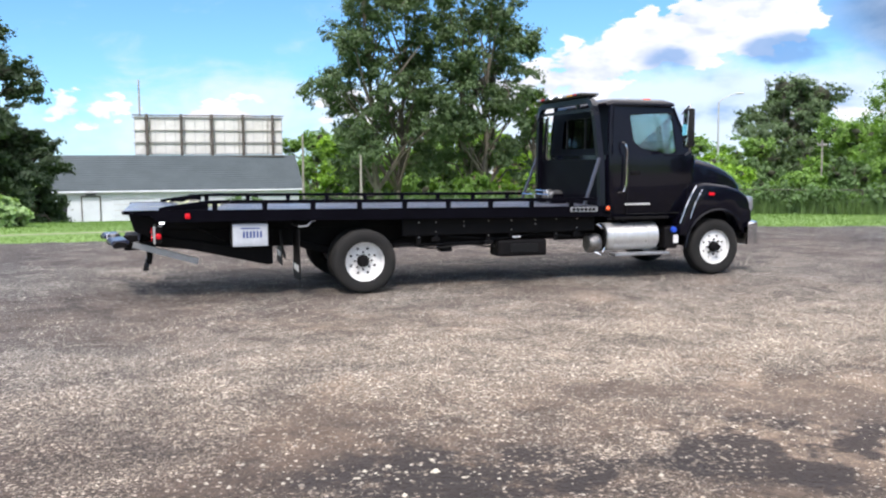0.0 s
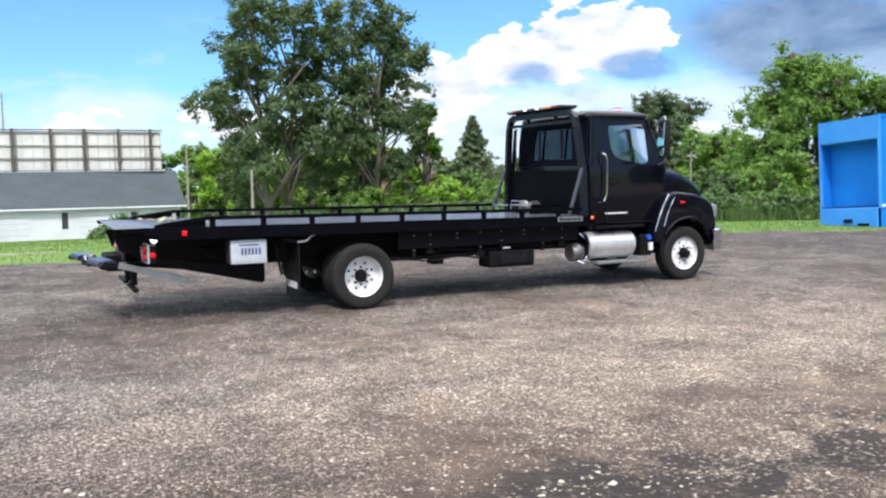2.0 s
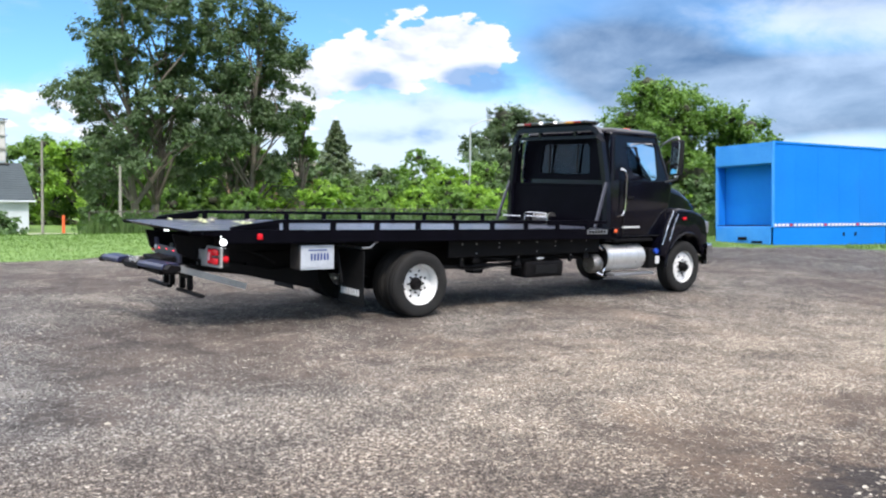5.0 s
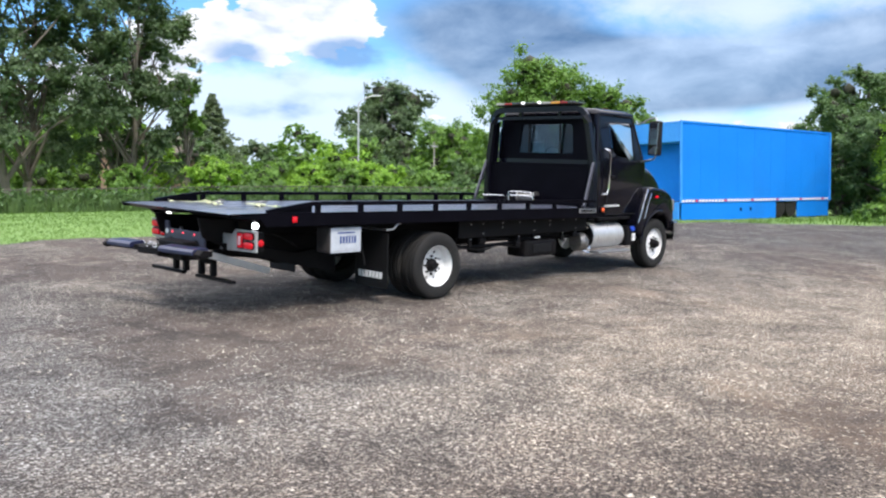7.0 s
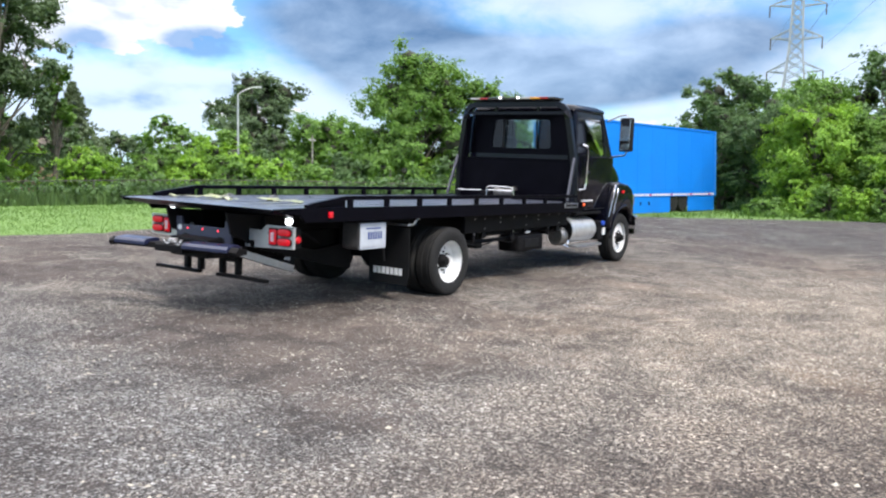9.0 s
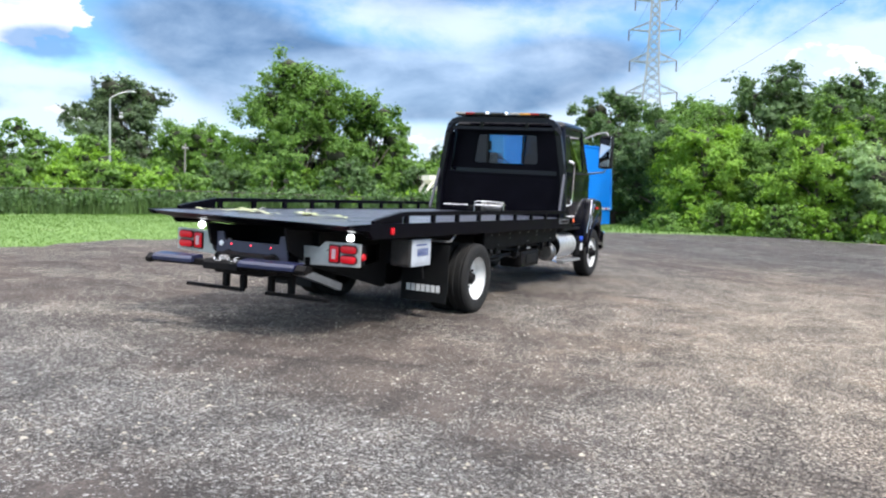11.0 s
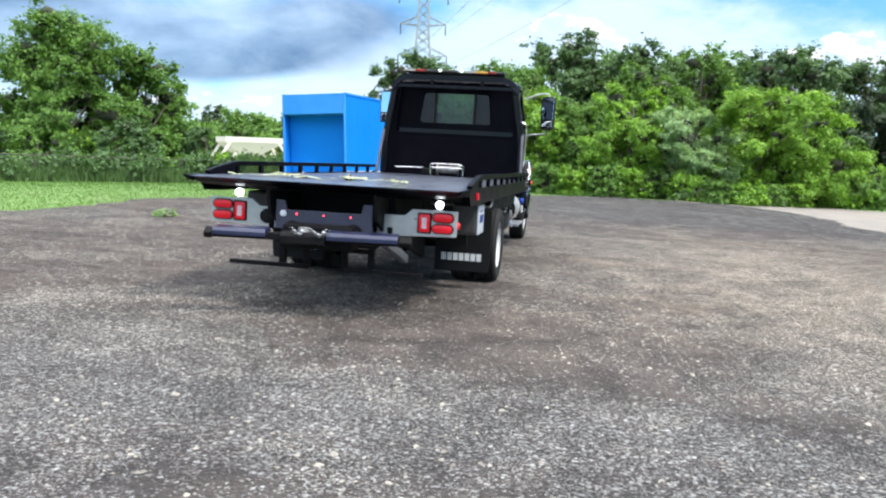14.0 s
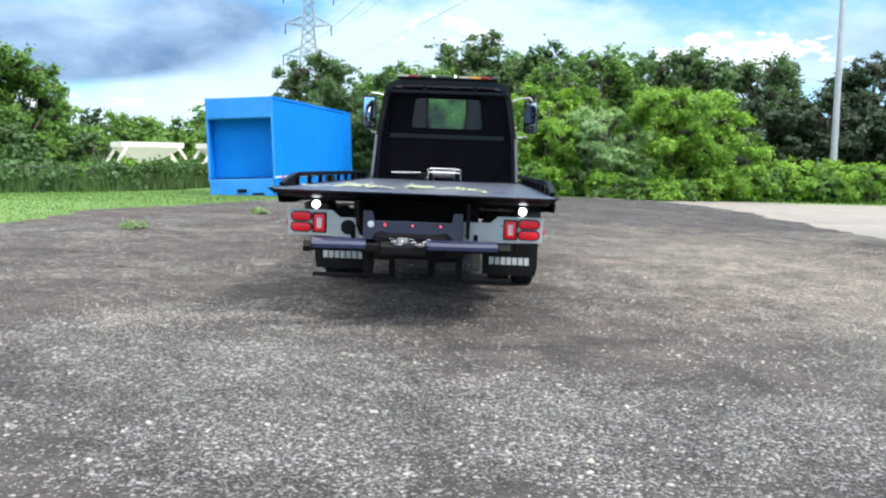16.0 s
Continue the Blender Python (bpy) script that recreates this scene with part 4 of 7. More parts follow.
# chassis
for s in (-1, 1):
    bm = bm_new()
    prism(bm, [(-2.05, 0.60), (-1.95, 0.83), (5.9, 0.83), (5.9, 0.58), (4.2, 0.56)], s * 0.40, s * 0.46, "y", 0.006)
    part("frame_rail", bm, M["chassis"], truck)
for i, x in enumerate((-1.7, -0.7, 0.7, 1.7, 2.7, 3.6)):
    bm = bm_new()
    box(bm, x - 0.05, x + 0.05, -0.40, 0.40, 0.62, 0.80, 0.01)
    part("frame_cross_member", bm, M["chassis"], truck)
bm = bm_new()
cyl(bm, (0, -0.95, 0.42), (0, 0.95, 0.42), 0.075, n=16)
lathe(bm, [(0.0005, -0.17), (0.1, -0.16), (0.19, -0.06), (0.19, 0.06), (0.1, 0.16), (0.0005, 0.17)], (0, 0, 0.42), "x", 18)
part("rear_axle", bm, M["chassis"], truck, "", True)
bm = bm_new()
cyl(bm, (5.42, -0.85, 0.42), (5.42, 0.85, 0.42), 0.06, n=12)
part("front_axle", bm, M["chassis"], truck)
bm = bm_new()
cyl(bm, (0.2, 0, 0.50), (3.3, 0, 0.62), 0.055, n=12)
part("drive_shaft", bm, M["chassis"], truck)
for s in (-1, 1):
    bm = bm_new()
    tube(bm, [(-0.75, s * 0.50, 0.62), (-0.3, s * 0.50, 0.50), (0.3, s * 0.50, 0.50), (0.75, s * 0.50, 0.62)], 0.045, square=True)
    part("leaf_spring", bm, M["chassis"], truck)
    bm = bm_new()
    box(bm, 1.92, 2.66, s * 0.86 - 0.17, s * 0.86 + 0.17, 0.39, 0.63, 0.04)
    ht = part("hydraulic_tank", bm, M["chassis"], truck)
    bm = bm_new()
    box(bm, 2.10, 2.52, s * 1.033 - 0.006, s * 1.033 + 0.006, 0.45, 0.57, 0.01)
    part("cover_plate", bm, M["flap"], ht)
    bm = bm_new()
    box(bm, 2.14, 2.26, s * 1.02 - 0.008, s * 1.02 + 0.008, 0.655, 0.678, 0.003)
    part("label_strip", bm, M["decal"], ht, "pale label strip")
    bm = bm_new()
    box(bm, 1.15, 1.32, s * 0.72 - 0.1, s * 0.72 + 0.1, 0.47, 0.85, 0.02)
    part("bracket_box", bm, M["chassis"], truck)
    bm = bm_new()
    box(bm, 0.55, 3.4, s * 0.98 - 0.05, s * 0.98 + 0.02, 0.72, 0.95, 0.012)
    part("side_skirt_beam", bm, M["chassis"], truck)
    bm = bm_new()
    tube(bm, [(0.45, s * 0.92, 0.60), (1.1, s * 0.92, 0.585), (1.9, s * 0.92, 0.60)], 0.028)
    part("air_pipe", bm, M["chassis"], truck, "", True)
    for k, x in enumerate((0.78, 1.02, 1.42, 1.78, 2.12, 2.48, 2.80, 3.12)):
        bm = bm_new()
        low = 0.60 + 0.07 * (k % 3)
        box(bm, x - 0.028, x + 0.028, s * 1.01 - 0.016, s * 1.01 + 0.016, low, 0.958, 0.004)
        if k % 2:
            box(bm, x - 0.06, x + 0.06, s * 1.0 - 0.03, s * 1.0 + 0.02, low - 0.03, low + 0.03, 0.01)
        bk = part("hanger_bracket", bm, M["chassis"], truck)
        for z in (low + 0.1, 0.90):
            bm = bm_new()
            lathe(bm, [(0.0005, 0.012), (0.010, 0.010), (0.013, 0.0)], (0, 0, 0), "y", 8)
            bmesh.ops.transform(bm, matrix=pose(x, s * 1.026, z, 0, 0, 0 if s > 0 else 180), verts=bm.verts)
            part("bolt", bm, M["steel"], bk)
    for x0, x1, z0 in ((0.5, 1.9, 0.56), (1.2, 3.3, 0.665)):
        bm = bm_new()
        tube(bm, [(x0 + (x1 - x0) * q / 12, s * (0.95 + 0.02 * math.sin(q * 1.3)), z0 + 0.022 * math.sin(q * 0.9 + x0)) for q in range(13)], 0.012, 6)
        part("hose_run", bm, M["flap"], truck, "", True)
    for x in (0.9, 1.24, 1.6, 2.3, 2.9):
        bm = bm_new()
        lathe(bm, [(0.0005, 0.012), (0.012, 0.010), (0.015, 0.0)], (0, 0, 0), "y", 8)
        bmesh.ops.transform(bm, matrix=pose(x, s * 1.0, 0.82 + 0.04 * math.sin(7 * x), 0, 0, 0 if s > 0 else 180), verts=bm.verts)
        part("bolt", bm, M["steel"], truck)

# wheels


def tyre_bm(y):
    bm = bm_new()
    lathe(bm, [(0.258, -0.11), (0.30, -0.122), (0.345, -0.128), (0.385, -0.122), (0.408, -0.108), (0.418, -0.09), (0.412, -0.062), (0.42, -0.058), (0.42, -0.022), (0.412, -0.018), (0.412, 0.018), (0.42, 0.022), (0.42, 0.058), (0.412, 0.062), (0.418, 0.09), (0.408, 0.108), (0.385, 0.122), (0.345, 0.128), (0.30, 0.122), (0.258, 0.11)], (0, y, 0), "y", 64)
    return bm


def disc_ring(bm, y, r_in, r_hole, r_hand, n=8):
    """The wheel's disc between two radii, with round hand holes cut out of it."""
    seg = n * 8
    holes = []
    ring_o = [bm.verts.new((r_hand * math.cos(2 * math.pi * j / seg), y, r_hand * math.sin(2 * math.pi * j / seg))) for j in range(seg)]
    ring_i = [bm.verts.new((r_in * math.cos(2 * math.pi * j / seg), y, r_in * math.sin(2 * math.pi * j / seg))) for j in range(seg)]
    mid = (r_in + r_hand) / 2
    for h in range(n):
        c = 2 * math.pi * (h + 0.5) / n
        loop = []
        outer = [ring_o[(h * 8 + k) % seg] for k in range(9)]
        inner = [ring_i[(h * 8 + k) % seg] for k in range(9)]
        around = outer + inner[::-1]
        for v in around:
            a = math.atan2(v.co.z - mid * math.sin(c), v.co.x - mid * math.cos(c))
            loop.append(bm.verts.new((mid * math.cos(c) + r_hole * math.cos(a), y, mid * math.sin(c) + r_hole * math.sin(a))))
        m_ = len(around)
        for k in range(m_):
            if k == 8 or k == m_ - 1:
                bm.faces.new((around[k], around[(k + 1) % m_], loop[(k + 1) % m_], loop[k]))
            else:
                bm.faces.new((around[k], around[(k + 1) % m_], loop[(k + 1) % m_], loop[k]))
        holes.append(loop)
    for loop in holes:
        back = [bm.verts.new((v.co.x, y + 0.012, v.co.z)) for v in loop]
        for k in range(len(loop)):
            bm.faces.new((loop[k], loop[(k + 1) % len(loop)], back[(k + 1) % len(loop)], back[k]))


def wheel(name, x, s, y, dished, dual=False):
    """A wheel with its outer face at s; dished: how far the disc lies inwards of the rim's lip."""
    bm = bm_new()
    lathe(bm, [(0.272, -0.112), (0.278, -0.108), (0.268, -0.098), (0.252, -0.085), (0.243, -0.03), (0.235, 0.09), (0.27, 0.112)], (0, 0, 0), "y", 56)
    lathe(bm, [(0.243, -0.112 + dished), (0.205, -0.112 + dished)], (0, 0, 0), "y", 64)
    disc_ring(bm, -0.112 + dished, 0.135, 0.019, 0.205)
    lathe(bm, [(0.135, -0.112 + dished), (0.125, -0.118 + dished), (0.08, -0.118 + dished)], (0, 0, 0), "y", 40)
    w = part(name, bm, M["rim"], truck, "white painted steel wheel", True, 35)
    part("tyre", tyre_bm(0.0), M["rubber"], w, "black ribbed tyre", True, 35)
    bm = bm_new()
    proud = 0.03 if dual else 0.055
    lathe(bm, [(0.085, -0.112 + dished), (0.082, -0.15 + dished), (0.062, -0.165 + dished - proud * 0.4), (0.05, -0.17 + dished - proud), (0.0005, -0.172 + dished - proud)], (0, 0, 0), "y", 24)
    part("hub", bm, M["chassis"], w, "dark greasy hub", True, 35)
    for k in range(8):
        a = 2 * math.pi * k / 8
        bm = bm_new()
        lathe(bm, [(0.014, 0.0), (0.014, -0.028), (0.008, -0.034), (0.0005, -0.034)], (0.112 * math.cos(a), -0.118 + dished, 0.112 * math.sin(a)), "y", 6)
        part("lug_nut", bm, M["chassis"], w)
    if dual:
        bm = tyre_bm(0.275)
        lathe(bm, [(0.262, 0.17), (0.24, 0.2), (0.235, 0.36)], (0, 0, 0), "y", 40)
        part("inner_tyre", bm, M["rubber"], w, "", True, 35)
    w.matrix_basis = pose(x, s * y, 0.42, 0, 0, 0 if s < 0 else 180)
    return w


for s in (-1, 1):
    wheel("rear_wheel", 0.0, s, 1.09, 0.135, True)
    wheel("front_wheel", 5.42, s, 0.92, 0.045)

# mud flaps
for s in (-1, 1):
    bm = bm_new()
    prism(bm, [(s * 0.62, 0.20), (s * 1.19, 0.20), (s * 1.21, 0.30), (s * 1.21, 0.86), (s * 0.62, 0.86)], -0.85, -0.838, "x", 0.003)
    flap = part("mud_flap", bm, M["flap"], truck, "black rubber mud flap with a white name strip")
    for k in range(7):
        bm = bm_new()
        y0 = 0.69 + k * 0.063
        box(bm, -0.856, -0.851, min(s * y0, s * (y0 + 0.05)), max(s * y0, s * (y0 + 0.05)), 0.312, 0.392, 0.002)
        part("lettering_bar", bm, M["decal"], flap, "white lettering bar")
    bm = bm_new()
    tube(bm, [(-0.845, s * 0.5, 0.90), (-0.845, s * 1.18, 0.90), (-0.74, s * 1.18, 0.905), (-0.675, s * 1.18, 0.965), (-0.63, s * 1.18, 0.975)], 0.012)
    part("flap_bracket", bm, M["alu_dull"], flap, "bright bracket", True)

def stadium(y, z, ry, rz, n=8):
    """The outline of an oblong lamp with round ends."""
    pts = []
    for c, a0 in ((y + ry - rz, -90), (y - ry + rz, 90)):
        for k in range(n + 1):
            a = radians(a0 + 180 * k / n)
            pts.append((c + rz * math.cos(a), z + rz * math.sin(a)))
    return pts


# rear body: side boxes with a plate, tail panels, lamps
LY = {-1: -0.945, 1: 0.895}  # the work lamps
for s in (-1, 1):
    bm = bm_new()
    box(bm, -1.68, -1.225, min(s * 0.92, s * 1.165), max(s * 0.92, s * 1.165), 0.665, 0.962, 0.03)
    tb = part("side_box", bm, M["tailbox"], truck, "dull aluminium side box with a white plate")
    bm = bm_new()
    box(bm, -1.665, -1.235, s * 1.170 - 0.004, s * 1.170 + 0.004, 0.668, 0.95, 0.004)
    plate = part("plate", bm, M["plate"], tb, "white plate with blue marks")
    for k in range(6):
        bm = bm_new()
        x0 = -1.54 + k * 0.042
        box(bm, x0, x0 + 0.022, s * 1.1765 - 0.002, s * 1.1765 + 0.002, 0.775, 0.855)
        part("plate_mark", bm, M["plateblue"], tb)
    bm = bm_new()
    box(bm, -1.57, -1.33, s * 1.1755 - 0.001, s * 1.1755 + 0.001, 0.885, 0.90)
    part("plate_band", bm, M["plateblue"], tb)
    bm = bm_new()
    box(bm, -1.64, -1.26, s * 1.1755 - 0.001, s * 1.1755 + 0.001, 0.69, 0.697)
    part("plate_edge", bm, M["alu_dull"], tb)
    # tail panel with a stepped top
    pts = [(0.42, 0.70), (1.12, 0.725), (1.125, 0.945), (0.73, 0.945), (0.66, 0.885), (0.42, 0.885)]
    bm = bm_new()
    prism(bm, [(s * y, z) for y, z in pts], -2.60, -2.575, "x", 0.004)
    panel = part("tail_panel", bm, M["alu"], truck, "bright aluminium tail panel")
    for z in (0.885, 0.79):
        bm = bm_new()
        prism(bm, stadium(s * 1.0, z, 0.086, 0.034), -2.626, -2.598, "x", 0.006)
        lens("oval_lamp", bm, M["red"], panel, "oval red tail lamp")
        bm = bm_new()
        prism(bm, stadium(s * 1.0, z, 0.098, 0.045), -2.612, -2.598, "x", 0.004)
        part("lamp_grommet", bm, M["flap"], panel)
    bm = bm_new()
    box(bm, -2.62, -2.598, min(s * 0.79, s * 0.89), max(s * 0.79, s * 0.89), 0.755, 0.91, 0.018)
    sq = lens("upright_lamp", bm, M["red"], panel, "upright red lamp with a clear centre")
    bm = bm_new()
    box(bm, -2.626, -2.617, min(s * 0.818, s * 0.862), max(s * 0.818, s * 0.862), 0.785, 0.88, 0.004)
    part("clear_window", bm, M["pink"], sq, "pinkish clear reverse lens")
    bm = bm_new()
    box(bm, -2.612, -2.598, min(s * 0.778, s * 0.902), max(s * 0.778, s * 0.902), 0.743, 0.922, 0.012)
    part("lamp_grommet", bm, M["flap"], panel)
    bm = bm_new()
    box(bm, -2.575, -2.5, min(s * 0.90, s * 1.12), max(s * 0.90, s * 1.12), 0.735, 0.935, 0.004)
    part("panel_stay", bm, M["chassis"], truck)
    bm = bm_new()
    lathe(bm, [(0.0005, 0.02), (0.025, 0.018), (0.036, 0.0)], (0, 0, 0), "y", 16)
    bmesh.ops.transform(bm, matrix=pose(-2.54, s * 1.122, 0.82, 0, 0, 0 if s > 0 else 180), verts=bm.verts)
    lens("corner_marker", bm, M["red"], truck, "round red corner marker")
    # lit work lamps, one small over one large
    bm = bm_new()
    box(bm, -2.515, -2.44, LY[s] - 0.034, LY[s] + 0.034, 1.04, 1.08, 0.01)
    wl = part("work_lamp", bm, M["chassis"], truck, "pair of lit white work lamps")
    bm = bm_new()
    box(bm, -2.53, -2.513, LY[s] - 0.03, LY[s] + 0.03, 1.046, 1.074, 0.006)
    lens("upper_lamp_face", bm, M["lamp"], wl, "lit white lens")
    bm = bm_new()
    lathe(bm, [(0.0005, -0.026), (0.022, -0.022), (0.034, -0.012), (0.036, 0.02), (0.024, 0.04), (0.0005, 0.042)], (-2.505, LY[s], 0.988), "x", 20)
    lens("round_lamp_face", bm, M["lamp"], wl, "lit round white lens")
bm = bm_new()
lathe(bm, [(0.0005, -0.012), (0.055, -0.012), (0.066, -0.006), (0.066, 0.01)], (-2.602, 0.585, 0.80), "x", 24)
part("round_socket", bm, M["flap"], truck, "round black socket", True)

# black tail bay between the panels
for s in (-1, 1):
    bm = bm_new()
    prism(bm, [(-2.90, 1.055), (-2.84, 0.84), (-2.55, 0.71), (-1.9, 0.70), (-1.9, 1.0), (-2.6, 1.03)], s * 0.455, s * 0.485, "y", 0.006)
    part("tail_bay_wall", bm, M["chassis"], truck)
bm = bm_new()
box(bm, -2.14, -2.10, -0.45, 0.45, 0.66, 1.0, 0.006)
part("tail_bulkhead", bm, M["chassis"], truck)

# wheel lift: boom, tail plate, and a cross bar that is swung round a little
bm = bm_new()
box(bm, -2.98, -2.62, -0.30, 0.30, 0.58, 0.78, 0.02)
prism(bm, [(-2.95, 0.70), (-2.62, 0.62), (-1.25, 0.45), (-1.25, 0.62), (-2.62, 0.78)], -0.28, 0.28, "y", 0.01)
lift = part("wheel_lift", bm, M["chassis"], truck, "folded wheel lift under the tail")
for s in (-1, 1):
    bm = bm_new()
    prism(bm, [(-2.64, 0.78), (-2.62, 0.70), (-1.17, 0.355), (-1.11, 0.375), (-1.11, 0.95), (-1.28, 0.95), (-1.28, 0.66), (-1.70, 0.625), (-2.40, 0.75)], s * 0.52, s * 0.56, "y", 0.006)
    part("lift_side_plate", bm, M["chassis"], lift)
    bm = bm_new()
    tube(bm, [(-2.05, s * 0.6, 0.86), (-1.9, s * 0.62, 0.80), (-1.72, s * 0.62, 0.70)], 0.014)
    part("hose", bm, M["flap"], lift, "", True)
    bm = bm_new()
    tube(bm, [(-1.06, s * 0.95, 0.85), (-1.04, s * 0.97, 0.66), (-1.0, s * 0.97, 0.48)], 0.016)
    part("hose", bm, M["flap"], lift, "", True)
bm = bm_new()
prism(bm, [(-0.43, 0.72), (0.43, 0.72), (0.43, 0.965), (0.35, 0.965), (0.33, 0.885), (-0.33, 0.885), (-0.35, 0.965), (-0.43, 0.965)], -2.80, -2.77, "x", 0.006)
part("tail_plate", bm, M["lift"], lift, "dark grey plate with lamps and chain slots")
for y in (-0.27, 0.27):
    bm = bm_new()
    prism(bm, [(y + 0.075 * math.cos(radians(a)), 0.735 + 0.06 * math.sin(radians(a))) for a in range(0, 181, 20)], -2.806, -2.80, "x")
    part("chain_slot", bm, M["flap"], lift)
for y in (-0.24, 0.0, 0.24):
    bm = bm_new()
    lathe(bm, [(0.0005, -0.010), (0.006, -0.008), (0.008, 0.0)], (-2.802, y, 0.852), "x", 12)
    lens("red_lamp", bm, M["redled"], lift, "small lit red lamp")
bm = bm_new()
lathe(bm, [(0.0005, -0.014), (0.026, -0.012), (0.03, 0.0)], (-2.803, 0.36, 0.852), "x", 16)
lens("clear_lamp", bm, M["clear"], lift, "small clear lamp")
SWING = Matrix.Translation((-3.105, 0, -0.03)) @ Matrix.Rotation(radians(8.3), 4, "Z")


def swung(bm):
    bmesh.ops.transform(bm, matrix=SWING, verts=bm.verts)
    return bm


for y0, y1 in ((-0.72, -0.14), (0.36, 0.79)):
    bm = bm_new()
    prism(bm, [(-0.105, 0.715), (0.105, 0.735), (0.105, 0.768), (0.075, 0.785), (-0.08, 0.775), (-0.105, 0.75)], y0, y1, "y", 0.006)
    part("cross_bar", swung(bm), M["lift_dark"], lift, "dark cross bar pad with the sky's blue in its colour")
bm = bm_new()
box(bm, -0.05, 0.05, -0.80, 0.80, 0.69, 0.75, 0.01)
part("cross_beam", swung(bm), M["chassis"], lift)
bm = bm_new()
prism(bm, [(-0.085, 0.67), (0.085, 0.67), (0.085, 0.735), (0.05, 0.768), (-0.05, 0.768), (-0.085, 0.735)], -0.13, 0.24, "y", 0.01)
part("pivot_sleeve", swung(bm), M["chassis"], lift, "black pivot sleeve")
bm = bm_new()
lathe(bm, [(0.0005, 0.03), (0.045, 0.028), (0.055, 0.0), (0.055, -0.04)], (0.0, 0.06, 0.775), "z", 18)
part("pivot_pin", swung(bm), M["steel"], lift, "worn steel pivot pin", True)
bm = bm_new()
prism(bm, [(-0.08, 0.685), (0.07, 0.70), (0.07, 0.755), (-0.05, 0.775), (-0.10, 0.73)], -0.83, -0.725, "y", 0.01)
part("cross_bar_end", swung(bm), M["chassis"], lift)
bm = bm_new()
prism(bm, [(-0.10, 0.685), (0.07, 0.70), (0.07, 0.755), (-0.06, 0.775), (-0.12, 0.73)], 0.795, 0.86, "y", 0.01)
part("cross_bar_end", swung(bm), M["chassis"], lift)
bm = bm_new()
box(bm, -3.10, -2.60, -0.12, 0.12, 0.63, 0.70, 0.01)
part("stinger", bm, M["chassis"], lift)
for y0, y1, forks in ((0.15, 0.87, (0.18, 0.40)), (-0.865, -0.135, (-0.405, -0.165))):
    bm = bm_new()
    box(bm, -2.735, -2.675, y0, y1, 0.375, 0.41, 0.006)
    arm = part("l_arm", bm, M["chassis"], lift, "low dark L-shaped arm")
    for y in forks:
        bm = bm_new()
        box(bm, -2.70, -2.64, y - 0.028, y + 0.028, 0.405, 0.60, 0.006)
        part("fork", bm, M["chassis"], arm)
    bm = bm_new()
    box(bm, -2.695, -2.655, forks[0] - 0.02, forks[1] + 0.02, 0.535, 0.575, 0.004)
    part("fork_tie", bm, M["chassis"], arm)
    bm = bm_new()
    box(bm, -2.76, -2.60, forks[0] - 0.05, forks[1] + 0.05, 0.59, 0.70, 0.015)
    part("fork_socket", bm, M["chassis"], arm)
# bright sloping arm and chains
bm = bm_new()
tube(bm, [(-2.86, -0.55, 0.675), (-2.80, -0.55, 0.66), (-2.42, -0.56, 0.545), (-2.07, -0.56, 0.44)], 0.036, square=True)
part("slide_bar", bm, M["alu_dull"], lift, "bright sliding bar")
bm = bm_new()
cyl(bm, (-2.80, -0.555, 0.69), (-2.80, -0.555, 0.715), 0.03, n=12)
part("slide_pin", bm, M["steel"], lift, "", True)
rng = random.Random(5)
for y0, y1 in ((0.14, 0.02), (-0.02, -0.16)):
    for k in range(7):
        t = k / 6
        bm = bm_new()
        y, z = y0 + (y1 - y0) * t, 0.80 - 0.05 * math.sin(math.pi * t)
        c = Vector((-3.19, y, z - 0.03))
        loop = []
        for j in range(9):
            a = 2 * math.pi * j / 8
            d = Vector((0, 0.018 * math.cos(a), 0.010 * math.sin(a))) if k % 2 else Vector((0.010 * math.sin(a), 0.018 * math.cos(a), 0))
            loop.append(c + d)
        tube(bm, loop, 0.0042, 5)
        part("chain_link", bm, M["chrome"], lift)

# toolbox latch bits, hoses by the tank
bm = bm_new()
lathe(bm, [(0.0005, 0.0), (0.17, 0.0), (0.2, 0.025), (0.205, 0.06), (0.205, 0.83), (0.2, 0.86), (0.17, 0.875), (0.0005, 0.875)], (3.60, -0.83, 0.61), "x", 40)
tank = part("fuel_tank", bm, M["alu"], truck, "polished aluminium fuel tank", True, 35)
for x in (3.80, 4.36):
    bm = bm_new()
    lathe(bm, [(0.206, -0.025), (0.2105, -0.022), (0.2105, 0.022), (0.206, 0.025)], (x - 0.05, -0.83, 0.61), "x", 40)
    part("tank_strap", bm, M["alu"], tank, "", True)
bm = bm_new()
lathe(bm, [(0.0005, -0.03), (0.195, -0.03), (0.205, -0.022), (0.205, 0.0), (0.0005, 0.0)], (3.598, -0.83, 0.61), "x", 32)
part("end_bracket", bm, M["chassis"], tank, "black end bracket", True, 35)
bm = bm_new()
lathe(bm, [(0.0005, 0.02), (0.045, 0.018), (0.05, 0.0), (0.05, -0.03)], (3.95, -0.86, 0.835), "z", 18)
part("filler_cap", bm, M["chassis"], tank)
bm = bm_new()
lathe(bm, [(0.0005, 0.0), (0.12, 0.0), (0.145, 0.03), (0.145, 0.16), (0.12, 0.2), (0.0005, 0.2)], (3.36, -0.86, 0.53), "x", 24)
part("exhaust_canister", bm, M["steel"], truck, "heat-stained exhaust canister", True)
bm = bm_new()
tube(bm, [(3.45, -0.95, 0.40), (3.52, -1.0, 0.36), (3.60, -0.96, 0.44), (3.60, -0.94, 0.72), (3.5, -0.92, 0.80)], 0.022)
part("exhaust_elbow", bm, M["chrome"], truck, "", True)
bm = bm_new()
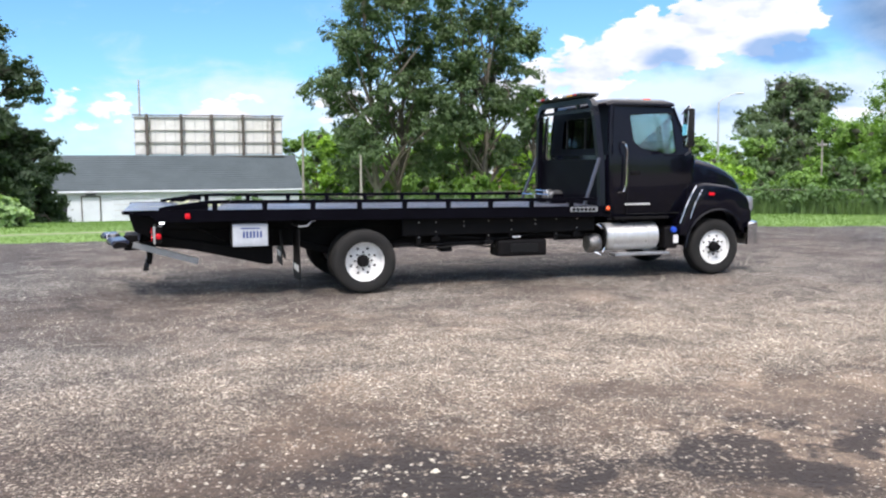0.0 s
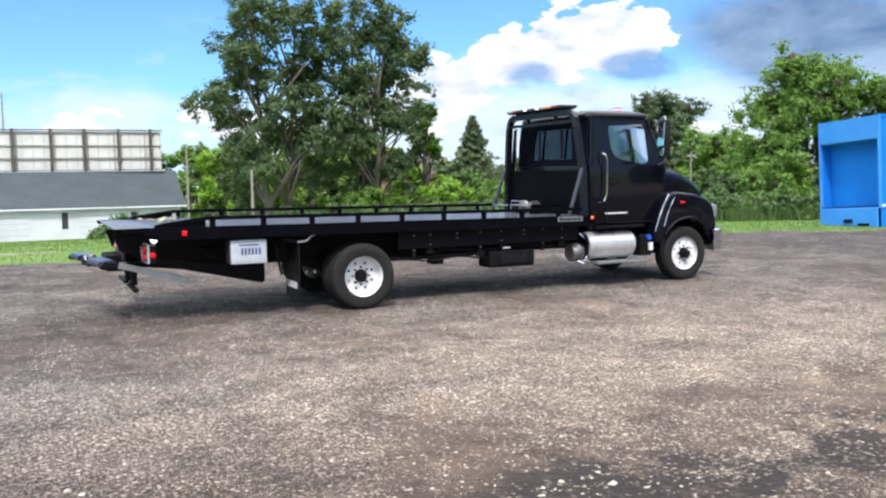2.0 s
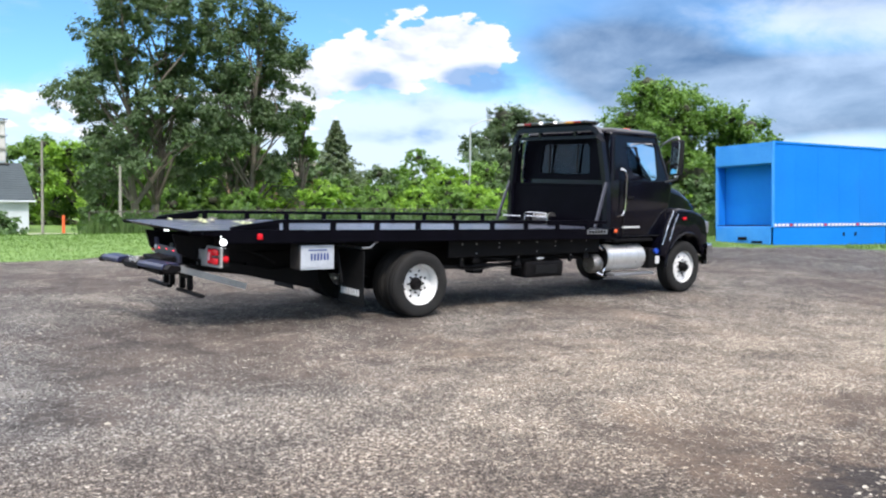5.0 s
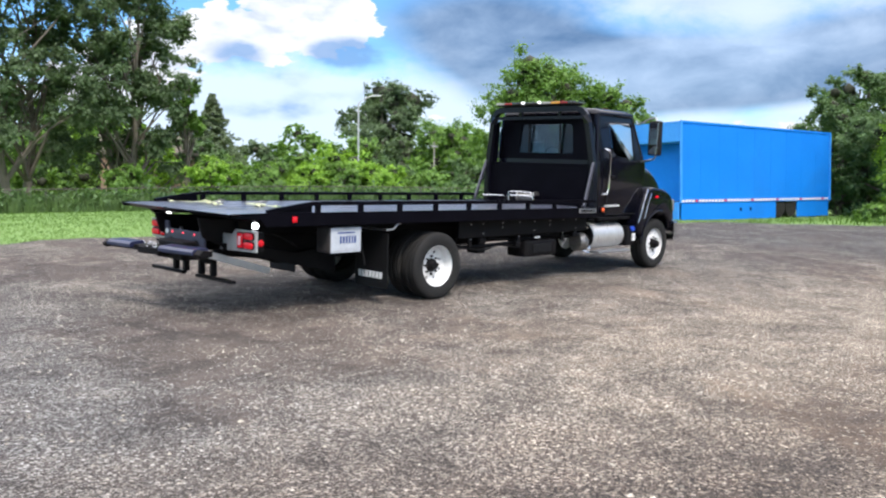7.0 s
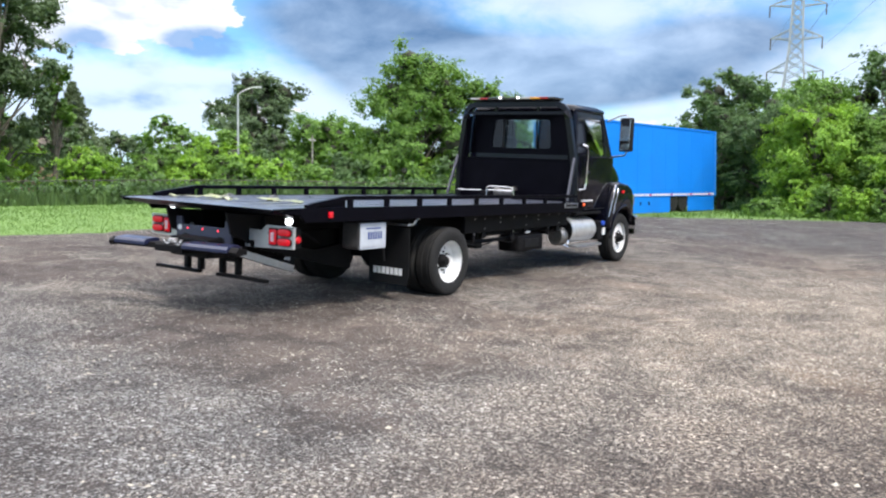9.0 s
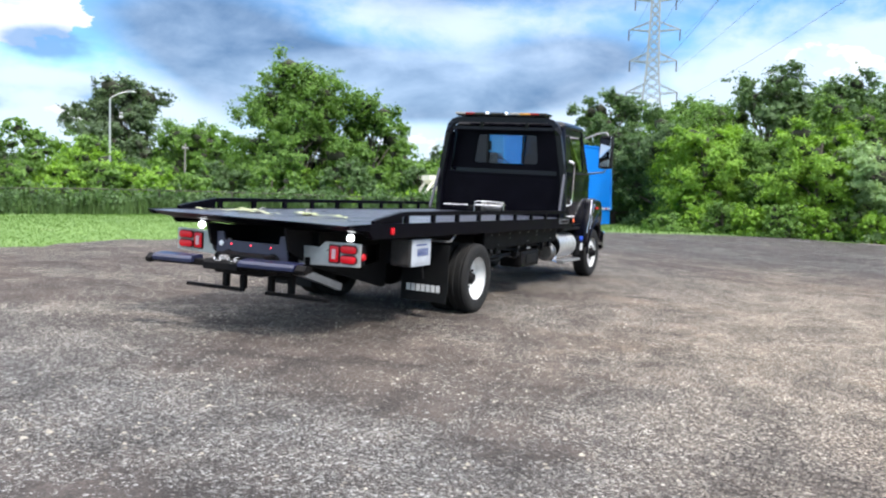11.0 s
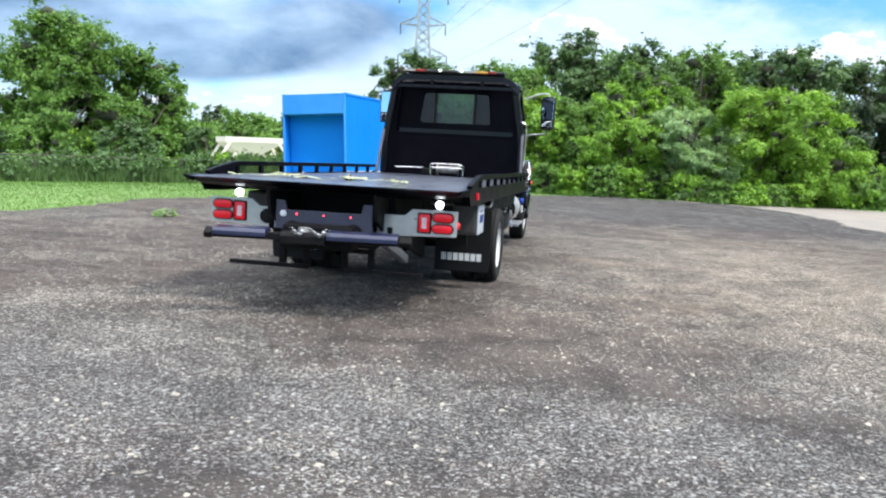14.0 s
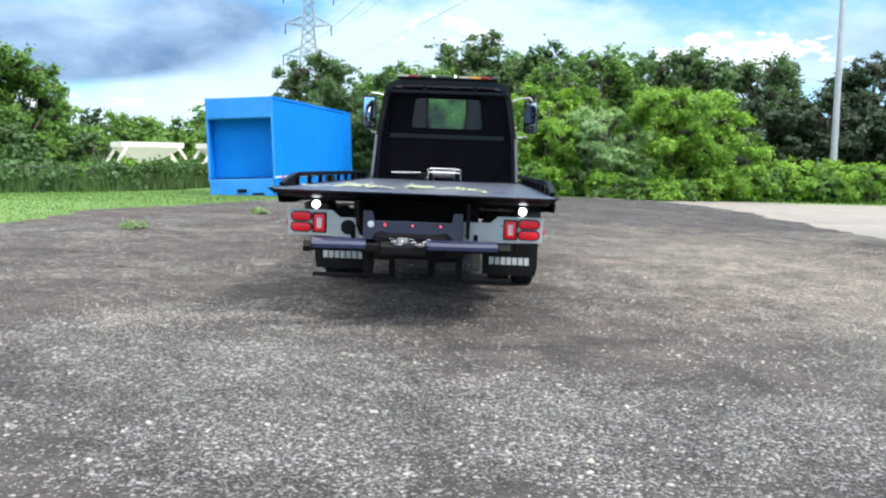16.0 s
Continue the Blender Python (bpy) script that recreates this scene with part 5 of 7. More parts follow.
lathe(bm, [(0.2, 0.0), (0.205, 0.06), (0.205, 0.8), (0.19, 0.86), (0.0005, 0.86)], (3.66, 0.83, 0.62), "x", 32)
part("battery_tank", bm, M["chassis"], truck, "", True)
bm = bm_new()
box(bm, 4.56, 4.78, -1.02, -0.72, 0.42, 0.74, 0.03)
d = part("fluid_tank", bm, M["chassis"], truck, "small black fluid tank with a blue cap")
bm = bm_new()
lathe(bm, [(0.0005, -0.03), (0.04, -0.028), (0.045, 0.0), (0.04, 0.02)], (4.70, -1.03, 0.70), "y", 16)
part("cap", bm, M["bluecap"], d, "blue cap")
bm = bm_new()
box(bm, 4.70, 4.78, -1.05, -1.02, 0.50, 0.62, 0.01)
part("sticker", bm, M["decal"], d)
for z, y in ((0.36, -1.04), (0.885, -1.0)):
    bm = bm_new()
    box(bm, 3.72, 4.62, y - 0.03, y + 0.16, z - 0.02, z + 0.02, 0.008)
    part("cab_step", bm, M["alu_dull" if z < 0.5 else "chassis"], truck, "tread step")


# cab


def rrect(x0, x1, y0, y1, z, r=0.09, n=4):
    """A rounded rectangle of points at a height."""
    pts = []
    for cx, cy, a0 in ((x1 - r, y1 - r, 0), (x0 + r, y1 - r, 90), (x0 + r, y0 + r, 180), (x1 - r, y0 + r, 270)):
        for k in range(n + 1):
            a = radians(a0 + 90 * k / n)
            pts.append((cx + r * math.cos(a), cy + r * math.sin(a), z))
    return pts


def ring_panel(bm, corners, hole, n=6, r=0.06, thick=0.03):
    """A four-cornered wall panel with a rounded window opening right through it. corners: four points in turn;
    hole: the opening's four corners as shares (u, v) of the panel; a pair of points is a cut-off corner."""
    c = [Vector(p) for p in corners]

    def at(u, v):
        return (c[0] * (1 - u) + c[1] * u) * (1 - v) + (c[3] * (1 - u) + c[2] * u) * v

    inner = []
    k = len(hole)
    size_u = (c[1] - c[0]).length
    size_v = (c[3] - c[0]).length
    for i in range(k):
        if len(hole[i]) == 4:
            for j in range(n + 1):
                t = j / n
                bow = 4 * t * (1 - t) * 0.10
                q = Vector(hole[i][:2]).lerp(Vector(hole[i][2:]), t)
                corner = Vector((hole[i][2], hole[i][1])) if i % 2 else Vector((hole[i][0], hole[i][3]))
                inner.append(tuple(q.lerp(corner, bow)))
            continue
        p, a, b = Vector(hole[i]), Vector(hole[i - 1][-2:]), Vector(hole[(i + 1) % k][:2])
        sc = lambda w: Vector((w[0] * size_u, w[1] * size_v))
        da, db = (sc(a) - sc(p)).normalized() * r, (sc(b) - sc(p)).normalized() * r
        for j in range(n + 1):
            t = j / n
            q = sc(p) + da * (1 - t) ** 2 + db * t ** 2
            inner.append((q[0] / size_u, q[1] / size_v))
    outer = []
    border = [(0, 0), (1, 0), (1, 1), (0, 1)]
    for i in range(4):
        prv, cur, nxt = Vector(border[i - 1]), Vector(border[i]), Vector(border[(i + 1) % 4])
        for j in range(n + 1):
            t = j / n - 0.5
            outer.append(tuple(cur + ((prv - cur) * (-t) * 1.0 if t < 0 else (nxt - cur) * t * 1.0)))
    nrm = (c[1] - c[0]).cross(c[3] - c[0]).normalized()
    m = len(inner)
    rows = []
    for lift in (0.0, -thick):
        o = [bm.verts.new(at(*p) + nrm * lift) for p in outer]
        i_ = [bm.verts.new(at(*p) + nrm * lift) for p in inner]
        rows.append((o, i_))
        for j in range(m):
            f = (o[j], o[(j + 1) % m], i_[(j + 1) % m], i_[j])
            bm.faces.new(f if lift == 0 else f[::-1])
    for j in range(m):
        a, b = rows[0][1], rows[1][1]
        bm.faces.new((a[j], a[(j + 1) % m], b[(j + 1) % m], b[j]))
        a, b = rows[0][0], rows[1][0]
        bm.faces.new((b[j], b[(j + 1) % m], a[(j + 1) % m], a[j]))
    bmesh.ops.remove_doubles(bm, verts=bm.verts, dist=1e-5)
    return [at(*p) + nrm * (-thick * 0.5) for p in inner]


def pane(name, loop, material, parent, label):
    bm = bm_new()
    bm.faces.new([bm.verts.new(p) for p in loop])
    bmesh.ops.solidify(bm, geom=bm.faces[:], thickness=0.005)
    ob = part(name, bm, material, parent, label)
    ob.visible_shadow = False
    return ob


ZB, ZT = 1.80, 2.50
bm = bm_new()
loft(bm, [rrect(3.66, 4.92, -0.93, 0.93, 0.86, 0.10), rrect(3.62, 4.98, -0.985, 0.985, 0.95, 0.11), rrect(3.60, 5.06, -1.02, 1.02, 1.35, 0.11), rrect(3.60, 5.10, -1.025, 1.025, 1.72, 0.11), rrect(3.60, 5.08, -1.02, 1.02, ZB, 0.11)])
cab = part("cab", bm, M["black"], truck, "glossy black day cab", True, 40)
B = {"rl": (3.62, 1.01, ZB), "rr": (3.62, -1.01, ZB), "fr": (5.02, -0.985, ZB), "fl": (5.02, 0.985, ZB)}
T = {"rl": (3.66, 0.95, ZT), "rr": (3.66, -0.95, ZT), "fr": (4.70, -0.91, ZT), "fl": (4.70, 0.91, ZT)}
bm = bm_new()
rear_loop = ring_panel(bm, (B["rl"], B["rr"], T["rr"], T["rl"]), [(0.22, 0.14), (0.78, 0.14), (0.765, 0.80), (0.235, 0.80)])
part("rear_wall", bm, M["bedblack"], cab, "", True, 35)
for y0, y1, key, what in ((-0.30, 0.32, "glass_dark", "clear sliding centre pane"), (-2, -0.30, "glass_side", "dark tinted side pane"), (0.32, 2, "glass_side", "dark tinted side pane")):
    bm = bm_new()
    bm.faces.new([bm.verts.new(p) for p in rear_loop])
    for y, turn in ((y0, -1), (y1, 1)):
        bmesh.ops.bisect_plane(bm, geom=bm.verts[:] + bm.edges[:] + bm.faces[:], plane_co=(0, y, 0), plane_no=(0, turn, 0), clear_outer=True)
    bmesh.ops.solidify(bm, geom=bm.faces[:], thickness=0.005)
    rear_pane = part("rear_window", bm, M[key], cab, what)
    rear_pane.visible_shadow = False
for s, a, b in ((-1, "rr", "fr"), (1, "fl", "rl")):
    bm = bm_new()
    if s < 0:
        hole = [(0.315, 0.30, 0.41, 0.13), (0.70, 0.025, 0.815, 0.06), (0.962, 0.871), (0.305, 0.83)]
    else:
        hole = [(0.185, 0.06, 0.30, 0.025), (0.59, 0.13, 0.685, 0.30), (0.695, 0.83), (0.038, 0.871)]
    loop = ring_panel(bm, (B[a], B[b], T[b], T[a]), hole, r=0.07)
    part("side_wall", bm, M["black"], cab, "", True, 35)
    pane("door_window", loop, M["glass"], cab, "greenish door window")
bm = bm_new()
loop = ring_panel(bm, (B["fr"], B["fl"], T["fl"], T["fr"]), [(0.06, 0.05), (0.94, 0.05), (0.94, 0.92), (0.06, 0.92)])
part("front_frame", bm, M["black"], cab, "", True, 35)
pane("windscreen", loop, M["glass"], cab, "clear raked windscreen")
bm = bm_new()
loft(bm, [rrect(3.655, 4.72, -0.955, 0.955, ZT - 0.005, 0.10), rrect(3.63, 4.78, -0.965, 0.965, ZT + 0.02, 0.12), rrect(3.64, 4.76, -0.95, 0.95, ZT + 0.06, 0.12), rrect(3.70, 4.66, -0.86, 0.86, ZT + 0.105, 0.14), rrect(3.85, 4.5, -0.6, 0.6, ZT + 0.125, 0.16)])
part("roof", bm, M["black"], cab, "", True, 50)
for y in (-0.30, 0.32):
    bm = bm_new()
    box(bm, 3.600, 3.625, y - 0.014, y + 0.014, 1.90, 2.37, 0.003)
    part("window_bar", bm, M["flap"], cab)
for s in (-1, 1):
    # corner post, door seam, handle, grab rail, model strip
    bm = bm_new()
    tube(bm, [(3.66, s * 0.975, 1.80), (3.67, s * 0.955, 2.2), (3.70, s * 0.925, 2.5)], 0.045)
    part("corner_post", bm, M["black"], cab, "", True)
    bm = bm_new()
    tube(bm, [(4.72, s * 0.90, 2.49), (5.00, s * 0.965, 1.82)], 0.03)
    part("front_post", bm, M["black"], cab, "", True)
    bm = bm_new()
    tube(bm, [(3.93, s * 1.02, 0.93), (3.93, s * 1.021, 1.74), (3.945, s * 0.99, 1.86)], 0.006, 5)
    tube(bm, [(4.93, s * 1.012, 0.95), (4.93, s * 1.018, 1.7)], 0.006, 5)
    tube(bm, [(3.93, s * 0.995, 0.945), (4.93, s * 0.995, 0.945)], 0.006, 5)
    part("door_seam", bm, M["flap"], cab)
    bm = bm_new()
    box(bm, 3.97, 4.12, s * 1.03 - 0.012, s * 1.03 + 0.012, 1.52, 1.565, 0.008)
    part("door_handle", bm, M["chassis"], cab)
    bm = bm_new()
    tube(bm, [(3.83, s * 1.02, 1.98), (3.85, s * 1.09, 1.95), (3.87, s * 1.095, 1.88), (3.86, s * 1.095, 1.35), (3.82, s * 1.09, 1.28), (3.78, s * 1.02, 1.26)], 0.016)
    part("grab_rail", bm, M["chrome"], cab, "bright grab rail", True)
    for k in range(9):
        bm = bm_new()
        box(bm, 3.90 + k * 0.046, 3.936 + k * 0.046, s * 1.0165 - 0.002, s * 1.0165 + 0.002, 1.075, 1.10)
        part("lettering_bar", bm, M["decal"], cab)
    # mirrors
    bm = bm_new()
    tube(bm, [(4.86, s * 0.95, 2.40), (4.80, s * 1.2, 2.49), (4.72, s * 1.36, 2.50), (4.70, s * 1.40, 2.44), (4.70, s * 1.40, 1.92), (4.74, s * 1.34, 1.84), (4.90, s * 1.0, 1.80)], 0.014)
    arm = part("mirror_arm", bm, M["alu_dull"], cab, "grey metal mirror arm", True)
    bm = bm_new()
    box(bm, -0.03, 0.07, -0.115, 0.115, 1.90, 2.45, 0.03, pose(4.675, s * 1.37, 0, 0, 0, s * 14))
    mirror = part("mirror_housing", bm, M["flap"], arm, "tall black mirror housing", True, 40)
    bm = bm_new()
    box(bm, -0.005, 0.005, -0.096, 0.096, -0.175, 0.175, 0.003, pose(4.640, s * 1.37, 2.245, 0, 3, s * 14))
    part("mirror_glass", bm, M["mirror"], arm, "mirror glass")
    bm = bm_new()
    box(bm, -0.005, 0.005, -0.09, 0.09, -0.06, 0.06, 0.003, pose(4.640, s * 1.37, 1.985, 0, 8, s * 20))
    part("convex_mirror", bm, M["mirror"], arm, "small wide-angle mirror glass")
    # horn-shaped marker lamps on the roof
    bm = bm_new()
    box(bm, 4.50, 4.60, s * 0.45 - 0.05, s * 0.45 + 0.05, ZT + 0.10, ZT + 0.15, 0.015)
    part("roof_marker", bm, M["amber"], cab)
# exhaust stack between headboard and cab
bm = bm_new()
tube(bm, [(3.565, 1.0, 1.05), (3.565, 1.0, 2.1), (3.56, 0.98, 2.34), (3.56, 0.93, 2.44)], 0.026, 12)
part("stack_pipe", bm, M["chrome"], truck, "bright upright pipe", True)
# seats, wheel and dash
for y in (-0.5, 0.5):
    bm = bm_new()
    box(bm, 3.95, 4.40, y - 0.25, y + 0.25, 1.35, 1.52, 0.05)
    box(bm, 3.80, 3.95, y - 0.25, y + 0.25, 1.45, 2.08, 0.05, None)
    box(bm, 3.80, 3.90, y - 0.14, y + 0.14, 2.10, 2.27, 0.04)
    part("seat", bm, M["seat"], cab, "dark cloth seat")
bm = bm_new()
loop = [(4.55 + 0.07 * math.cos(a), 0.5 + 0.21 * math.sin(a), 1.83 - 0.19 * math.cos(a)) for a in np.linspace(0, 2 * math.pi, 25)]
tube(bm, loop, 0.015, 6)
tube(bm, [(4.55, 0.5, 1.83), (4.8, 0.5, 1.68)], 0.03, 8)
part("steering_wheel", bm, M["chassis"], cab, "", True)
bm = bm_new()
box(bm, 4.70, 5.03, -0.93, 0.93, 1.62, 1.83, 0.04)
part("dashboard", bm, M["seat"], cab)

# hood, fenders, grille, bumper


def arch(x, half, top, bottom, shoulder=0.16, n=5):
    pts = [(x, -half, bottom)]
    for k in range(n + 1):
        a = radians(180 - 90 * k / n)
        pts.append((x, -half + shoulder + shoulder * math.cos(a), top - shoulder * 0.8 + shoulder * 0.8 * math.sin(a)))
    pts += [(x, 0, top + 0.025)]
    pts += [(x, -y, z) for x, y, z in pts[:-1][::-1]]
    return pts


def nose(bm):
    """Draws the front end in to its short overhang."""
    for v in bm.verts:
        if v.co.x > 5.51:
            v.co.x = 5.51 + (v.co.x - 5.51) * 0.87
    return bm


bm = bm_new()
loft(bm, [arch(5.0, 0.93, 1.79, 0.95), arch(5.12, 0.92, 1.765, 0.95), arch(5.45, 0.88, 1.69, 0.9), arch(5.8, 0.80, 1.585, 0.8), arch(6.02, 0.74, 1.49, 0.7), arch(6.14, 0.70, 1.40, 0.66), arch(6.19, 0.66, 1.30, 0.66)])
hood = part("hood", nose(bm), M["black"], truck, "sloping glossy black hood", True, 50)
for s in (-1, 1):
    pts = [(4.76, 0.80), (4.84, 1.04), (4.96, 1.27), (5.04, 1.355), (5.18, 1.385), (5.56, 1.345), (5.86, 1.275), (6.06, 1.19), (6.19, 1.03), (6.22, 0.80), (6.14, 0.70), (6.03, 0.66)]
    for k in range(12):
        a = radians(24 + 13.2 * k)
        pts.append((5.42 + 0.54 * math.cos(a), 0.44 + 0.54 * math.sin(a)))
    pts += [(4.86, 0.60), (4.78, 0.62)]
    bm = bm_new()
    prism(bm, pts, s * 0.70, s * 1.11, "y")
    es = [e for e in bm.edges if all(abs(abs(v.co.y) - 1.11) < 1e-4 for v in e.verts)]
    bmesh.ops.bevel(bm, geom=es, offset=0.05, segments=4, affect="EDGES", profile=0.5)
    for v in bm.verts:
        if v.co.x > 5.45 and abs(v.co.y) > 0.9:
            v.co.y -= s * 0.13 * min(1.0, (v.co.x - 5.45) / 0.70) ** 1.6
    fd = part("fender", nose(bm), M["black"], hood, "", True, 40)
    bm = bm_new()
    tube(bm, [(5.42 + 0.545 * math.cos(radians(a)), s * (1.105 - 0.09 * max(0.0, math.cos(radians(a)))), 0.44 + 0.545 * math.sin(radians(a))) for a in range(20, 186, 8)], 0.020, 6)
    part("arch_lip", bm, M["black"], fd, "", True)
    bm = bm_new()
    box(bm, 5.245, 5.335, s * 1.114 - 0.008, s * 1.114 + 0.008, 1.20, 1.24, 0.006)
    lens("turn_signal", bm, M["red"], fd, "small red side signal")
    bm = bm_new()
    box(bm, 6.04, 6.225, min(s * 0.72, s * 0.985), max(s * 0.72, s * 0.985), 0.94, 1.17, 0.05)
    lens("headlamp", nose(bm), M["headlamp"], hood, "clear headlamp")
    bm = bm_new()
    tube(bm, [(4.77, s * 1.10, 0.80), (4.85, s * 1.112, 1.03), (4.965, s * 1.105, 1.255), (5.045, s * 1.08, 1.345)], 0.011, 6)
    tube(bm, [(4.93, s * 1.115, 0.86), (4.99, s * 1.117, 1.04), (5.07, s * 1.115, 1.20), (5.13, s * 1.105, 1.29)], 0.008, 6)
    part("fender_trim", bm, M["chrome"], fd, "", True)
bm = bm_new()
box(bm, 6.17, 6.215, -0.60, 0.60, 0.78, 1.28, 0.02)
part("grille", nose(bm), M["chrome"], hood, "bright grille")
for k in range(6):
    bm = bm_new()
    box(bm, 6.21, 6.225, -0.56, 0.56, 0.82 + 0.075 * k, 0.86 + 0.075 * k, 0.004)
    part("grille_slot", nose(bm), M["flap"], hood)
bm = bm_new()
loft(bm, [[(6.05, -1.07, 0.46), (6.05, -1.07, 0.76), (6.14, -1.07, 0.76), (6.14, -1.07, 0.46)], [(6.12, -1.03, 0.44), (6.12, -1.03, 0.78), (6.28, -1.03, 0.78), (6.28, -1.03, 0.44)], [(6.2, -0.8, 0.42), (6.2, -0.8, 0.79), (6.36, -0.8, 0.79), (6.36, -0.8, 0.42)],
          [(6.2, 0.8, 0.42), (6.2, 0.8, 0.79), (6.36, 0.8, 0.79), (6.36, 0.8, 0.42)], [(6.12, 1.03, 0.44), (6.12, 1.03, 0.78), (6.28, 1.03, 0.78), (6.28, 1.03, 0.44)], [(6.05, 1.07, 0.46), (6.05, 1.07, 0.76), (6.14, 1.07, 0.76), (6.14, 1.07, 0.46)]])
part("front_bumper", nose(bm), M["chrome"], truck, "chromed front bumper", True, 35)
bm = bm_new()
box(bm, 4.9, 6.0, -0.45, 0.45, 0.55, 1.2, 0.05)
part("engine", bm, M["chassis"], truck)

# straps on the deck
DECK = TILT @ Matrix.Translation((0, 0, TOP))


def strap(pts, width, seed):
    """A flat webbing strap that lies on the deck, with a few folds."""
    rng = random.Random(seed)
    bm = bm_new()
    rows = []
    n = len(pts)
    for i, (x, y, lift) in enumerate(pts):
        ax, ay = pts[max(i - 1, 0)][:2]
        bx, by = pts[min(i + 1, n - 1)][:2]
        d = Vector((bx - ax, by - ay, 0)).normalized()
        sd = Vector((-d.y, d.x, 0)) * width / 2
        z = 1.107 + bed_z(x) + 0.004 + lift
        tw = rng.uniform(-0.012, 0.012)
        rows.append((bm.verts.new(Vector((x, y, z + abs(tw))) + sd), bm.verts.new(Vector((x, y, z + abs(tw) * 0.4)) - sd)))
    for a, b in zip(rows, rows[1:]):
        bm.faces.new((a[0], b[0], b[1], a[1]))
    bmesh.ops.solidify(bm, geom=bm.faces[:], thickness=0.004)
    return bm


def wavy(x0, y0, x1, y1, n, amp, seed):
    rng = random.Random(seed)
    ph = rng.uniform(0, 6)
    out = []
    for i in range(n):
        t = i / (n - 1)
        w = amp * math.sin(ph + 7 * t) + rng.uniform(-amp, amp) * 0.25
        out.append((x0 + (x1 - x0) * t + w, y0 + (y1 - y0) * t + w * 0.6, 0.05 * abs(math.sin(6 * t + ph)) * (0.2 + 5 * amp)))
    return out


def coil(x, y, r, turns, seed):
    """A strap thrown down in loose loops on top of one another."""
    rng = random.Random(seed)
    out = []
    for i in range(int(turns * 12)):
        a = 2 * math.pi * i / 12
        q = r * (0.55 + 0.45 * math.sin(i * 0.37 + seed)) * rng.uniform(0.9, 1.1)
        out.append((x + q * 0.8 * math.cos(a), y + q * 1.25 * math.sin(a), 0.004 + 0.006 * (i // 12) + 0.012 * abs(math.sin(i * 0.9))))
    return out


for k, (pts, wd) in enumerate(((coil(-2.12, 0.60, 0.13, 3.5, 1), 0.05), (wavy(-2.44, 1.04, -2.20, 0.66, 12, 0.02, 7), 0.05), (wavy(-2.20, 0.50, -2.28, 0.05, 14, 0.025, 2), 0.045),
                              (coil(-1.85, 0.02, 0.12, 3.0, 3), 0.05), (wavy(-1.95, -0.08, -1.80, -0.40, 12, 0.02, 4), 0.042), (coil(-1.80, -0.36, 0.06, 1.5, 6), 0.04),
                              (wavy(-1.78, -0.42, -1.95, -0.54, 8, 0.010, 5) + [(-2.25, -0.575, 0.012), (-2.60, -0.60, 0.014), (-2.84, -0.61, 0.012)], 0.034))):
    ob = part("ratchet_strap", strap(pts, wd, k), M["strap"], None)
    ob.matrix_basis = DECK
    tagged(ob, "faded yellow-green webbing strap lying loose on the deck", "strap", group="straps on the deck")
for x, y in ((-2.10, 0.44), (-1.74, 0.10)):
    bm = bm_new()
    z = 1.107 + bed_z(x)
    box(bm, x - 0.05, x + 0.05, y - 0.035, y + 0.035, z, z + 0.03, 0.008)
    tube(bm, [(x - 0.04, y, z + 0.03), (x + 0.02, y + 0.01, z + 0.055), (x + 0.1, y + 0.02, z + 0.045)], 0.01)
    ob = part("ratchet", bm, M["steel"], None)
    ob.matrix_basis = DECK
    tagged(ob, "steel strap ratchet lying on the deck", "ratchet", group="ratchets on the deck")


# ---- blue box trailer by the fence ----
TRL = Matrix.LocRotScale((20.35, 6.75, 0), Euler((radians(-2.2), 0, math.atan2(-1.1, 10.75))), None)  # x along its side, y to the far side


